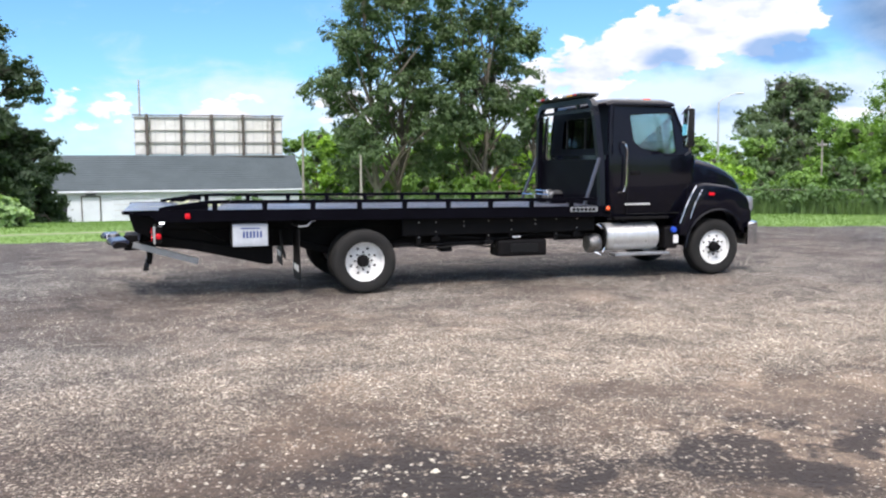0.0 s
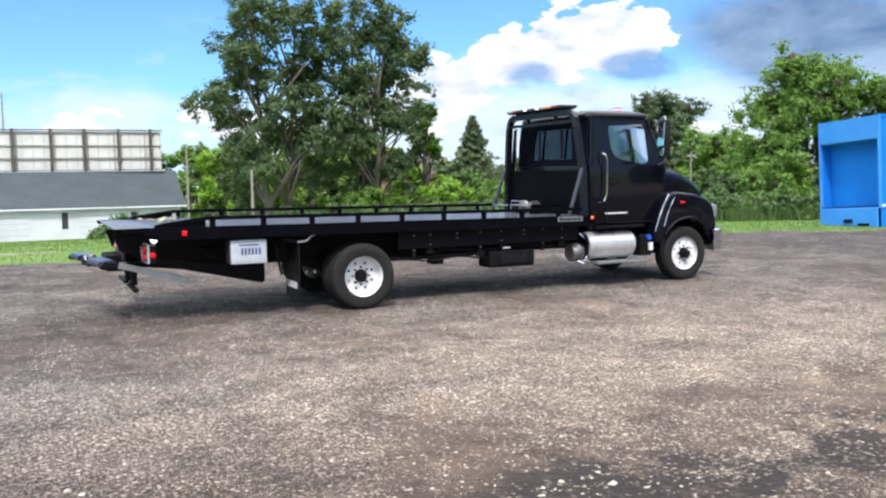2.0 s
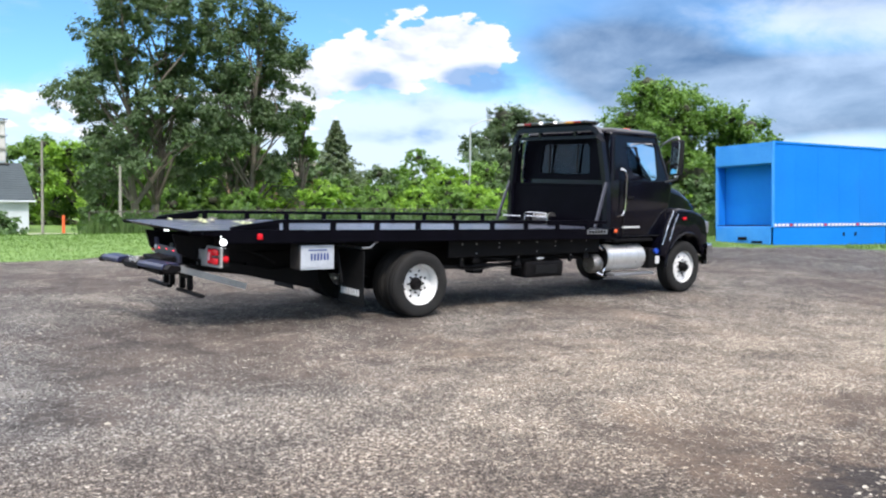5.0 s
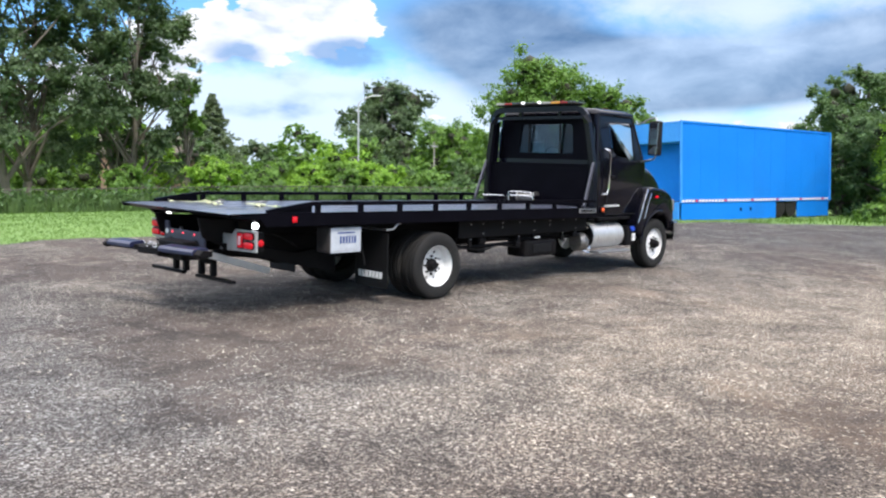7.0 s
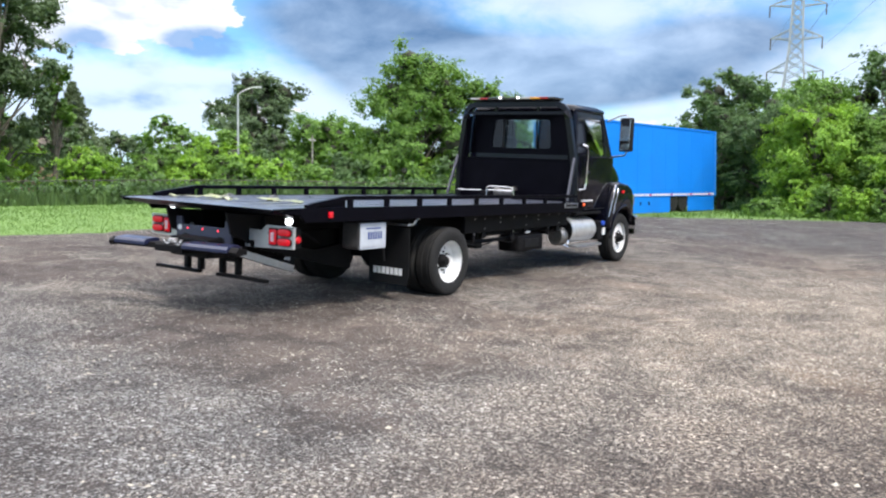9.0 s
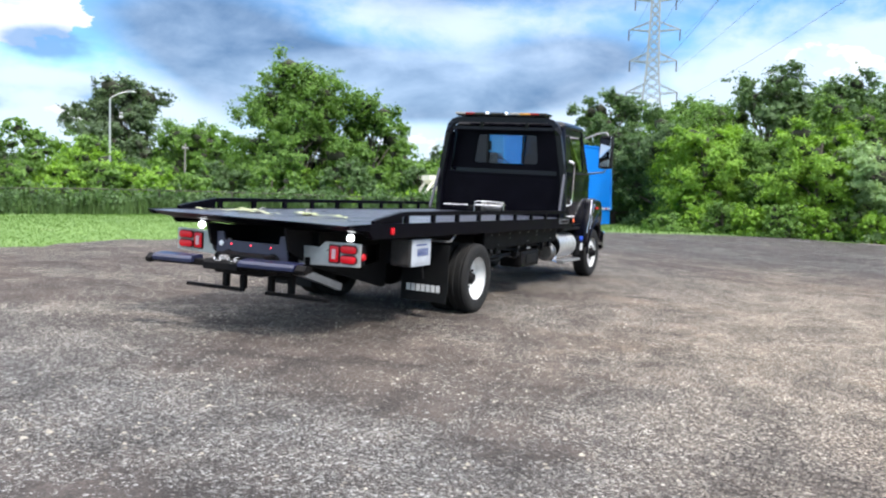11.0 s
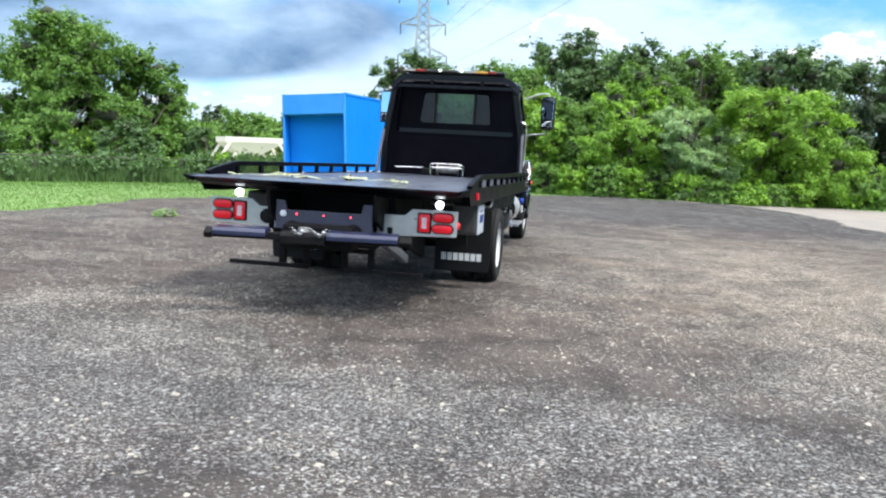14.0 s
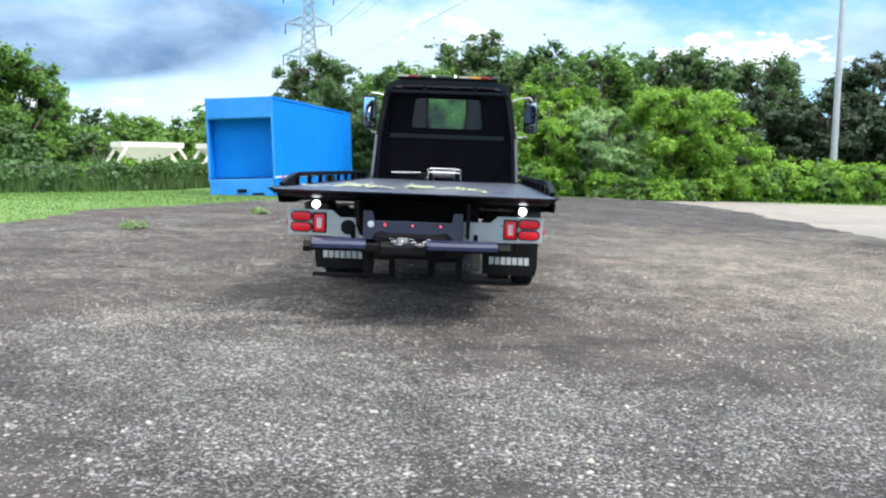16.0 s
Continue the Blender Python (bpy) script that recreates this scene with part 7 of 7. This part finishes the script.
# ---- trees ----
def leaf_cloud(rng, centres, radii, counts, size, flat=0.75, outward=None):
    """Leaves as small pointed triangles in clumps; they face outwards and up by halves. Returns vertices and faces."""
    cs = np.repeat(centres, counts, axis=0)
    rs = np.repeat(radii, counts)
    n = len(cs)
    d = rng.normal(size=(n, 3))
    d /= np.linalg.norm(d, axis=1, keepdims=True)
    rad = rs * np.minimum(np.abs(rng.normal(0.52, 0.36, n)), 1.25)
    off = d * rad[:, None]
    off[:, 2] *= flat
    # each clump is drawn out along a spray of its own
    spray = rng.normal(size=(len(centres), 3)) * np.array((1.0, 1.0, 0.7))
    spray /= np.linalg.norm(spray, axis=1, keepdims=True)
    off += np.repeat(spray, counts, axis=0) * (rng.normal(0, 0.62, n) * rs)[:, None]
    p = cs + off
    mid = outward if outward is not None else cs.mean(0)
    up = d * 0.40 + rng.normal(0, 0.55, (n, 3)) + np.array((0, 0, 0.50)) + 0.7 * (p - mid) / (np.abs(p - mid).max() + 1e-6)
    up /= np.linalg.norm(up, axis=1, keepdims=True)
    a = np.cross(up, rng.normal(size=(n, 3)))
    a /= np.linalg.norm(a, axis=1, keepdims=True)
    b = np.cross(up, a)
    s = size * rng.uniform(0.6, 1.35, n)[:, None]
    v = np.stack([p - a * s, p + a * s * 0.6 + b * s * 0.75 + up * s * 0.15, p + a * s * 0.5 - b * s * 0.7 - up * s * 0.1], 1)
    return v.reshape(-1, 3), np.arange(3 * n).reshape(-1, 3)


_ico = bm_new()
bmesh.ops.create_icosphere(_ico, subdivisions=1, radius=1.0)
_ico.verts.ensure_lookup_table()
ICO_V = np.array([v.co[:] for v in _ico.verts])
ICO_F = np.array([[v.index for v in f.verts] for f in _ico.faces])
_ico.free()


def shade_lumps(rng, centres, radius):
    """Uneven dark lumps that put shade into the crown's hollows, one round each head of the crown."""
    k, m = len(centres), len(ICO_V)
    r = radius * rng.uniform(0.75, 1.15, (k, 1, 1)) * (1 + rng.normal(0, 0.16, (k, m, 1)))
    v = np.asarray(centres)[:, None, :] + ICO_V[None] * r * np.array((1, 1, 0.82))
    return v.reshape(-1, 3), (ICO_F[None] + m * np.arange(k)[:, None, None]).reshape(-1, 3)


def limb(bm, pts, r0, r1):
    rings = []
    n = 7
    for i, p in enumerate(pts):
        t = i / (len(pts) - 1)
        r = r0 + (r1 - r0) * t
        d = (pts[min(i + 1, len(pts) - 1)] - pts[max(i - 1, 0)]).normalized()
        s = d.cross(Vector((0.3, 1, 0.1))).normalized()
        u = s.cross(d)
        rings.append([bm.verts.new(p + (s * math.cos(2 * math.pi * j / n) + u * math.sin(2 * math.pi * j / n)) * r) for j in range(n)])
    for a, b in zip(rings, rings[1:]):
        for j in range(n):
            bm.faces.new((a[j], a[(j + 1) % n], b[(j + 1) % n], b[j]))
    bm.faces.new(rings[-1])


def tree(x, y, height, spread, leaf, seed, label, leaves=6000, stems=1, bare=0.25, size=0.3, lobes=26, base=None, name="tree", group="", clump=None, deep=1.0, split=False, core=0.42, vase=0.7):
    """A tapered trunk or stems, limbs to each lobe of the crown, and leaves in clumps round the lobes."""
    rng = np.random.default_rng(seed)
    rr = random.Random(seed)
    leaves, size = int(leaves * 1.9), size * 0.75
    gz = float(ground_z(x, y)) - 0.15 if base is None else base
    t = thing(name, pose(x, y, gz))
    tagged(t, label, "tree", group)
    bm = bm_new()
    heads = []
    z0, z1 = height * bare, height * 0.95
    for k in range(lobes):
        u = (k + 0.5) / lobes
        z = z0 + (z1 - z0) * u
        w = math.sin(math.pi * min(1, 0.16 + 0.71 * u ** 0.9)) ** vase
        a = k * 2.399 + rr.uniform(-0.5, 0.5)
        r = spread * w * rr.uniform(0.3, 0.92)
        heads.append(Vector((r * math.cos(a), r * deep * math.sin(a), z + rr.uniform(-0.06, 0.03) * height)))
    for s in range(stems):
        a = 2 * math.pi * s / max(stems, 1) + 0.5
        f = 0.0 if stems == 1 else spread * 0.22
        foot = Vector((f * math.cos(a) * 0.6, f * math.sin(a) * 0.6, 0))
        crown = Vector((f * math.cos(a) * 1.8, f * math.sin(a) * 1.8, height * 0.86))
        line = [foot.lerp(crown, i / 8) + Vector((rr.uniform(-1, 1), rr.uniform(-1, 1), 0)) * height * 0.012 * (i > 0) for i in range(9)]
        r0 = height * 0.020 / math.sqrt(stems) + 0.05
        limb(bm, line, r0, 0.05)
        if split:
            part("stem", bm, M["bark"], t, "", True, 60)
            bm = bm_new()
        for k, hd in enumerate(heads):
            if k % stems != s:
                continue
            at = max(0.14, min(0.9, (hd.z - 0.30 * height) / (0.86 * height)))
            i = at * 8
            p = line[int(i)].lerp(line[min(int(i) + 1, 8)], i - int(i))
            mid = p.lerp(hd, 0.5) + Vector((rr.uniform(-1, 1), rr.uniform(-1, 1), rr.uniform(0, 1.2))) * 0.05 * height
            limb(bm, [p, mid, hd], r0 * 0.42 * (1.1 - at * 0.6), 0.03)
            if split:
                part("limb", bm, M["bark"], t, "", True, 60)
                bm = bm_new()
    if split:
        bm.free()
    else:
        part("trunk", bm, M["bark"], t, "", True, 60)
    cl = clump or spread * 0.30
    cs, rs = [], []
    for hd in heads:
        for k in range(12):
            d = rng.normal(size=3)
            d /= max(1.0, np.linalg.norm(d) / 1.45)
            cs.append(np.array(hd) + d * cl * np.array((0.55, 0.55, 0.48)))
            rs.append(cl * rng.uniform(0.16, 0.46))
    cs, rs = np.array(cs), np.array(rs)
    cs[:, 2] = np.maximum(cs[:, 2], min(0.25, 0.3 * height))
    wt = rs ** 2
    counts = np.maximum(4, (wt / wt.sum() * leaves)).astype(int)
    v, f = leaf_cloud(rng, cs, rs, counts, size, 0.75, np.array((0, 0, height * 0.45)))
    raw("crown", v, f, M[leaf], t)
    # dark filling stands in for the shade deep between the leaves
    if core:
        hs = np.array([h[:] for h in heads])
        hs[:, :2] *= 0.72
        v, f = shade_lumps(rng, hs, cl * core)
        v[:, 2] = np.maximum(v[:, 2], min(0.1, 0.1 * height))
        raw("shade_core", v, f, M["hollow_shade"], t)
    return t


def conifer(x, y, height, spread, seed, label):
    rng = np.random.default_rng(seed)
    gz = float(ground_z(x, y)) - 0.1
    t = thing("conifer", pose(x, y, gz))
    tagged(t, label, "tree")
    bm = bm_new()
    cyl(bm, (0, 0, 0), (0, 0, height * 0.97), height * 0.016, 0.03, 8)
    part("trunk", bm, M["bark"], t, "", True)
    cs, rs, ct = [], [], []
    for k in range(150):
        u = k / 150
        z = height * (0.08 + 0.90 * u)
        r = spread * (1 - u) * rng.uniform(0.55, 1.05) + 0.1
        a = k * 2.399
        for j in (0.45, 0.75, 1.0):
            cs.append((r * j * math.cos(a), r * j * math.sin(a), z - 0.28 * r * j))
            rs.append(0.15 * spread * (1 - u * 0.85))
            ct.append(38)
    v, f = leaf_cloud(rng, np.array(cs), np.array(rs), np.array(ct), 0.21, 0.45)
    raw("crown", v, f, M["leaf_pine"], t)


# tall cottonwood pair
tree(13.6, 51.8, 18.8, 5.6, "leaf_big", 3, "tall dark-leaved cottonwood tree with a forked trunk", 31000, 2, 0.26, 0.17, 50, name="cottonwood", group="cottonwoods", clump=1.5, split=True, core=0.0, vase=0.38)
tree(20.6, 50.6, 18.6, 5.4, "leaf_big", 8, "tall cottonwood tree with an open crown and pale stems", 31000, 3, 0.25, 0.17, 50, name="cottonwood", group="cottonwoods", clump=1.5, split=True, core=0.0, vase=0.38)
# added tree: its high small crown takes the place of an overhanging limb
tree(24.6, 49.5, 10.6, 1.9, "leaf_mid", 21, "slim added tree standing in for a cottonwood's leafy limb", 3600, 1, 0.58, 0.18, 12)
conifer(49.6, 88.0, 13.9, 7.2, 5, "grey-green conical spruce above the scrub")
# trees by the workshop; the dark leaf colour stands in for their shade
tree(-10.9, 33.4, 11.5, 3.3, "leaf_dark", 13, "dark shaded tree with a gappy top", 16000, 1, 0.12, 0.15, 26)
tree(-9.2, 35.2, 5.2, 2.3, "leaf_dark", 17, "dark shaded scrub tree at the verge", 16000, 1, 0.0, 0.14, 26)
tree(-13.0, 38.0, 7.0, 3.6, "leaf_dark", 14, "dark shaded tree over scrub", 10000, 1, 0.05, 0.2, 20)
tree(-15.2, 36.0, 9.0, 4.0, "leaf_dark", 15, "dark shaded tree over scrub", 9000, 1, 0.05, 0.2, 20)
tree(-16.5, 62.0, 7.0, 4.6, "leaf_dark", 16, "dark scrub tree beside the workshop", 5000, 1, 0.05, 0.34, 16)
# trees across the road
tree(98, 109, 22.5, 10.5, "leaf_big", 31, "broad round-topped tree across the road", 26000, 2, 0.10, 0.33, 38, base=-4.0, core=0.62, clump=2.6)
tree(86, 82, 13.0, 8.6, "leaf_mid", 33, "light green rounded tree across the road", 16000, 1, 0.03, 0.3, 28, base=-4.0, core=0.6)
tree(66, 48.5, 16.4, 8.2, "leaf_mid", 35, "large leafy maple with a dark underside", 34000, 2, 0.06, 0.23, 52, base=-2.8, clump=2.3, split=True, core=0.5)
tree(72, 43.5, 13.4, 6.2, "leaf_mid", 36, "leafy maple beside the larger one", 13000, 1, 0.10, 0.27, 26, base=-2.8)
# scrub belt along the road, set by azimuth and distance from the yard
rr = random.Random(77)
belt = []
for az in np.arange(26, 79, 2.6):
    d = rr.uniform(74, 92)
    belt.append((-5 + d * math.cos(radians(az)), -9 + d * math.sin(radians(az)), rr.uniform(4.6, 7.0) + (1.4 if az > 60 else 0), rr.uniform(3.0, 4.6)))
for k, (x, y, h, w) in enumerate(belt):
    if -16 < x < 12.5 and 60 < y < 84:
        continue
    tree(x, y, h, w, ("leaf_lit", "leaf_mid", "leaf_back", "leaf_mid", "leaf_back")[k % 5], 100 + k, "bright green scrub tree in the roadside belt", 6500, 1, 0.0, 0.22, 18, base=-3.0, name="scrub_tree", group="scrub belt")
for k, az in enumerate(np.arange(8, 80, 3.3)):
    d = rr.uniform(120, 150)
    x, y = -5 + d * math.cos(radians(az)), -9 + d * math.sin(radians(az))
    tree(x, y, rr.uniform(9.5, 12.5), rr.uniform(6, 8.5), "leaf_mid" if k % 3 else "leaf_big", 200 + k, "distant green tree on the skyline", 4600, 1, 0.0, 0.42, 18, base=-4.0, name="distant_tree", group="distant trees")
# light green trees left of the cottonwoods
for k, (x, y, h, w) in enumerate(((17.5, 84, 10.5, 5.5), (25, 82, 12.5, 6.0), (32, 80, 10.5, 5.0), (14, 88, 10.5, 5.0))):
    tree(x, y, h, w, "leaf_mid" if k % 2 else "leaf_lit", 300 + k, "light green tree behind the billboard poles", 10000, 1, 0.05, 0.25, 22, base=-3.0)


def bush(x, y, height, spread, leaf, seed, label, leaves=4200, size=0.2, name="bush", group="", deep=1.0):
    return tree(x, y, height, spread, leaf, seed, label, leaves, 1, 0.04, size, 20, name=name, group=group, clump=spread * 0.36, deep=deep)


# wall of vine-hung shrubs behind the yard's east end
# lighter and darker leaf colours here stand in for sunlit and shaded shrubs
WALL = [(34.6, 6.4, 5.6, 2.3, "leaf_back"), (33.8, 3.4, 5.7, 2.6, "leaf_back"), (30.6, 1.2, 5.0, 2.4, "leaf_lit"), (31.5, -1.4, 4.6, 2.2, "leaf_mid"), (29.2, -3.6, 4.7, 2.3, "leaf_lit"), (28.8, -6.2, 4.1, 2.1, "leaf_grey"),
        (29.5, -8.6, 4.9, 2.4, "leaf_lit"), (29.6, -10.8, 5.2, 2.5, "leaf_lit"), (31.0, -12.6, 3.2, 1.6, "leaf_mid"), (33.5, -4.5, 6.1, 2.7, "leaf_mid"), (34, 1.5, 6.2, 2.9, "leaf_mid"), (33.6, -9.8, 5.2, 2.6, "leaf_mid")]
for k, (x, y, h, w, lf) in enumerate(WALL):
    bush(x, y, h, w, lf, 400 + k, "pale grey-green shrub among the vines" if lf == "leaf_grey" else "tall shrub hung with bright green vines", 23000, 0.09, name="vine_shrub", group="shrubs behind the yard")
BACK = [(50, 11, 8.8, 4.0), (45, 5, 7.4, 3.8), (46, 0.2, 9.6, 4.4), (43, -4.0, 8.6, 4.0), (46, -8.2, 9.2, 4.2), (44, -13, 8.9, 4.2), (46, -18, 9.0, 4.4), (42, -23.5, 8.4, 4.4), (38, -28.5, 8.0, 4.4), (34, -33, 7.6, 4.4), (40, -15.6, 5.6, 3.2), (40.5, -20.5, 6.0, 3.4), (37.5, -25, 5.8, 3.6), (52, -2.4, 9.0, 4.8), (51, -6.4, 9.0, 4.6), (52, -12.0, 9.3, 4.8)]
for k, (x, y, h, w) in enumerate(BACK):
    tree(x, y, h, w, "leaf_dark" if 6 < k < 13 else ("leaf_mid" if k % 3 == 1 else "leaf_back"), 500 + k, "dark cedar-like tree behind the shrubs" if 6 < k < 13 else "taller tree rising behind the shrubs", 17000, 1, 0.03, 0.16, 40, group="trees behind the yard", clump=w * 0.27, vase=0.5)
for k, (x, y, h, w) in enumerate(((76, 24, 9.6, 5.0), (80, 15, 9.8, 5.5), (74, 31, 8.4, 5.0), (84, 37, 9.2, 5.5), (90, 29, 9.4, 5.8), (92, 20, 8.8, 5.6), (86, 8, 9.4, 5.4), (70, 38, 7.4, 4.6), (66, 20, 6.2, 4.2), (68, 28, 6.4, 4.4))):
    tree(x, y, h, w, "leaf_mid", 560 + k, "green tree far beyond the trailer", 5200, 1, 0.0, 0.30, 20, base=-3.4, group="distant trees")
# weeds at the foot of the wall and low hedge to the south
low = [(27.2 + 0.8 * math.sin(k * 1.3), 2.2 - k * 1.15, rr.uniform(0.6, 1.5), rr.uniform(0.6, 1.0)) for k in range(12)]
for k, (x, y, h, w) in enumerate(low):
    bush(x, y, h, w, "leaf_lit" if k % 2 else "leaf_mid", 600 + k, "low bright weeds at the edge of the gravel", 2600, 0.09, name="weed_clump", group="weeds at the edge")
for k in range(14):
    x, y = 30.6 + k * 0.50, -11.6 - k * 0.95
    bush(x, y, rr.uniform(1.8, 2.3), 1.3, "leaf_lit" if k % 3 else "leaf_mid", 640 + k, "low clipped hedge of dense green shrubs", 3200, 0.10, name="hedge_shrub", group="low hedge")


# ---- fence with creepers along the verge ----
def fence_line():
    pts = [(3.5, 27.8), (8, 25.0), (13, 20.5), (20, 15.8), (26, 13.2), (34, 12.0)]
    f = thing("chain_link_fence", pose(0, 0, 0))
    tagged(f, "old chain-link fence overgrown with creepers", "fence")
    line = []
    for (ax, ay), (bx, by) in zip(pts, pts[1:]):
        n = max(1, int(math.hypot(bx - ax, by - ay) / 2.4))
        line += [(ax + (bx - ax) * i / n, ay + (by - ay) * i / n) for i in range(n)]
    line.append(pts[-1])
    tops = []
    for x, y in line:
        gz = float(ground_z(x, y))
        bm = bm_new()
        cyl(bm, (x, y, gz - 0.05), (x, y, gz + 0.95), 0.025, n=8)
        part("post", bm, M["ironwork"], f, "", True)
        tops.append((x, y, gz + 0.93))
    bm = bm_new()
    tube(bm, tops, 0.02, 5)
    part("top_rail", bm, M["ironwork"], f, "", True)
    bm = bm_new()
    for (x0, y0, z0), (x1, y1, z1) in zip(tops, tops[1:]):
        for k in range(14):
            for s in (0, 1):
                t0, t1 = k / 14, (k + 1) / 14
                a = Vector((x0 + (x1 - x0) * t0, y0 + (y1 - y0) * t0, (z0 - 0.9) if s else z0))
                b = Vector((x0 + (x1 - x0) * t1, y0 + (y1 - y0) * t1, z1 if s else (z1 - 0.9)))
                tube(bm, [a, b], 0.004, 3)
    part("mesh", bm, M["ironwork"], f)
    rng = np.random.default_rng(9)
    cs, rs = [], []
    for (x0, y0, z0), (x1, y1, z1) in zip(tops, tops[1:]):
        for k in range(64):
            t = rng.random()
            x = x0 + (x1 - x0) * t
            hgt = 0.72 + (0.3 if x > 19 else 0.0)
            cs.append((x + rng.normal(0, 0.3), y0 + (y1 - y0) * t + 0.35 + rng.normal(0, 0.35), z0 - 0.95 + rng.uniform(0, hgt) + 0.15 * noise.noise((x * 0.6, 2, 5))))
            rs.append(rng.uniform(0.22, 0.5))
    v, fc = leaf_cloud(rng, np.array(cs), np.array(rs), np.full(len(cs), 60), 0.085, 0.8)
    ob = raw("creeper_growth", v, fc, M["leaf_back"])
    tagged(ob, "tangle of creepers and tall weeds along the fence", "creepers", kind="stuff")
    return line


FENCE = fence_line()
for k in range(16):
    t = k / 15
    x, y = 19.0 + 19 * t, 19.8 - 6.4 * t
    bush(x + rr.uniform(-1, 1), y + rr.uniform(-0.5, 1.5), rr.uniform(0.65, 1.05) + (0.3 if k > 8 else 0), rr.uniform(1.0, 1.5), ("leaf_mid", "leaf_lit", "leaf_grey")[k % 3], 700 + k, "tall weedy shrub behind the fence", 1900, 0.15, name="weedy_shrub", group="shrubs behind the fence")
for k, (x, y, h, w) in enumerate(((24.2, 45.2, 4.0, 2.3), (28.9, 44.6, 3.6, 2.4), (31.0, 43.0, 3.4, 2.3), (33.0, 41.4, 3.7, 2.2), (35.0, 39.6, 3.4, 2.2), (18.8, 47.0, 3.2, 2.0))):
    bush(x, y, h, w, "leaf_lit" if k % 2 == 0 else "leaf_mid", 780 + k, "bright green roadside bush beyond the fence", 6000, 0.15, name="roadside_bush", group="roadside bushes")
bush(1.8, 45.2, 1.2, 2.3, "leaf_back", 760, "low dark bush on the grass before the workshop", 2500, 0.2)
bush(-7.6, 17.7, 1.0, 0.9, "leaf_grey", 761, "dry tuft of tall grass at the verge", 1500, 0.16)

# ---- grass ----


def grass(n, seed, area, hmin, hmax, name, label):
    rng = np.random.default_rng(seed)
    x0, x1, y0, y1 = area
    x, y = rng.uniform(x0, x1, n), rng.uniform(y0, y1, n)
    ok = ~in_lot(x, y) & ~((y < -4.5) & (x < 28.9 + 0.35 * np.maximum(0, -14 - y))) & ~((np.abs(y - 11.6 - 0.35 * np.sin((x + 45) * 23 / 42 * 0.9)) < 0.75) & (x < -4))
    x, y = x[ok], y[ok]
    k = len(x)
    h = rng.uniform(hmin, hmax, k)
    a = rng.uniform(0, 6.28, k)
    w = 0.008 + 0.12 * h * rng.uniform(0.3, 1.0, k)
    z = ground_z(x, y) - 0.01
    lean = rng.normal(0, 0.3, (k, 2)) * h[:, None]
    dx, dy = np.cos(a) * w, np.sin(a) * w
    v = np.stack([np.stack([x - dx, y - dy, z], -1), np.stack([x + dx, y + dy, z], -1), np.stack([x + lean[:, 0], y + lean[:, 1], z + h], -1)], 1)
    ob = raw(name, v.reshape(-1, 3), np.arange(3 * k).reshape(-1, 3), M["grassblade"])
    return tagged(ob, label, "grass", kind="stuff")


grass(110000, 21, (-16, 27, 4, 19), 0.02, 0.055, "grass", "short mown green grass along the verge")
grass(45000, 22, (-30, 34, 18, 34), 0.03, 0.09, "grass", "mown green grass towards the fence")
def tall_weeds(n, seed):
    """Upright weedy stalks in front of the fence."""
    rng = np.random.default_rng(seed)
    pts = np.array(FENCE)
    i = rng.integers(0, len(pts) - 1, n)
    t = rng.random(n)[:, None]
    p = pts[i] * (1 - t) + pts[i + 1] * t + rng.normal(0, 0.22, (n, 2)) - np.array((0.1, 0.25))
    h = rng.uniform(0.2, 0.75, n) * (0.7 + 0.5 * rng.random(n))
    a = rng.uniform(0, 6.28, n)
    w = rng.uniform(0.012, 0.035, n)
    z = ground_z(p[:, 0], p[:, 1]) - 0.01
    lean = rng.normal(0, 0.14, (n, 2)) * h[:, None]
    dx, dy = np.cos(a) * w, np.sin(a) * w
    v = np.stack([np.stack([p[:, 0] - dx, p[:, 1] - dy, z], -1), np.stack([p[:, 0] + dx, p[:, 1] + dy, z], -1), np.stack([p[:, 0] + lean[:, 0], p[:, 1] + lean[:, 1], z + h], -1)], 1)
    ob = raw("tall_weeds", v.reshape(-1, 3), np.arange(3 * n).reshape(-1, 3), M["weedblade"])
    tagged(ob, "tall upright weeds and grass along the fence", "weeds", kind="stuff")


tall_weeds(14000, 31)
grass(9000, 23, (15, 34, -26, 5), 0.08, 0.25, "grass", "rough grass at the foot of the shrubs")
for x, y in ((4.7, 5.5), (9.5, 4.5)):
    tree(x, y, 0.11, 0.24, "leaf_grey", int(800 + x * 10), "small dry weed growing through the gravel", 700, 1, 0.0, 0.022, 14, base=float(lot_z(x, y)) - 0.005, name="gravel_weed", group="weeds in the gravel", core=0.0)
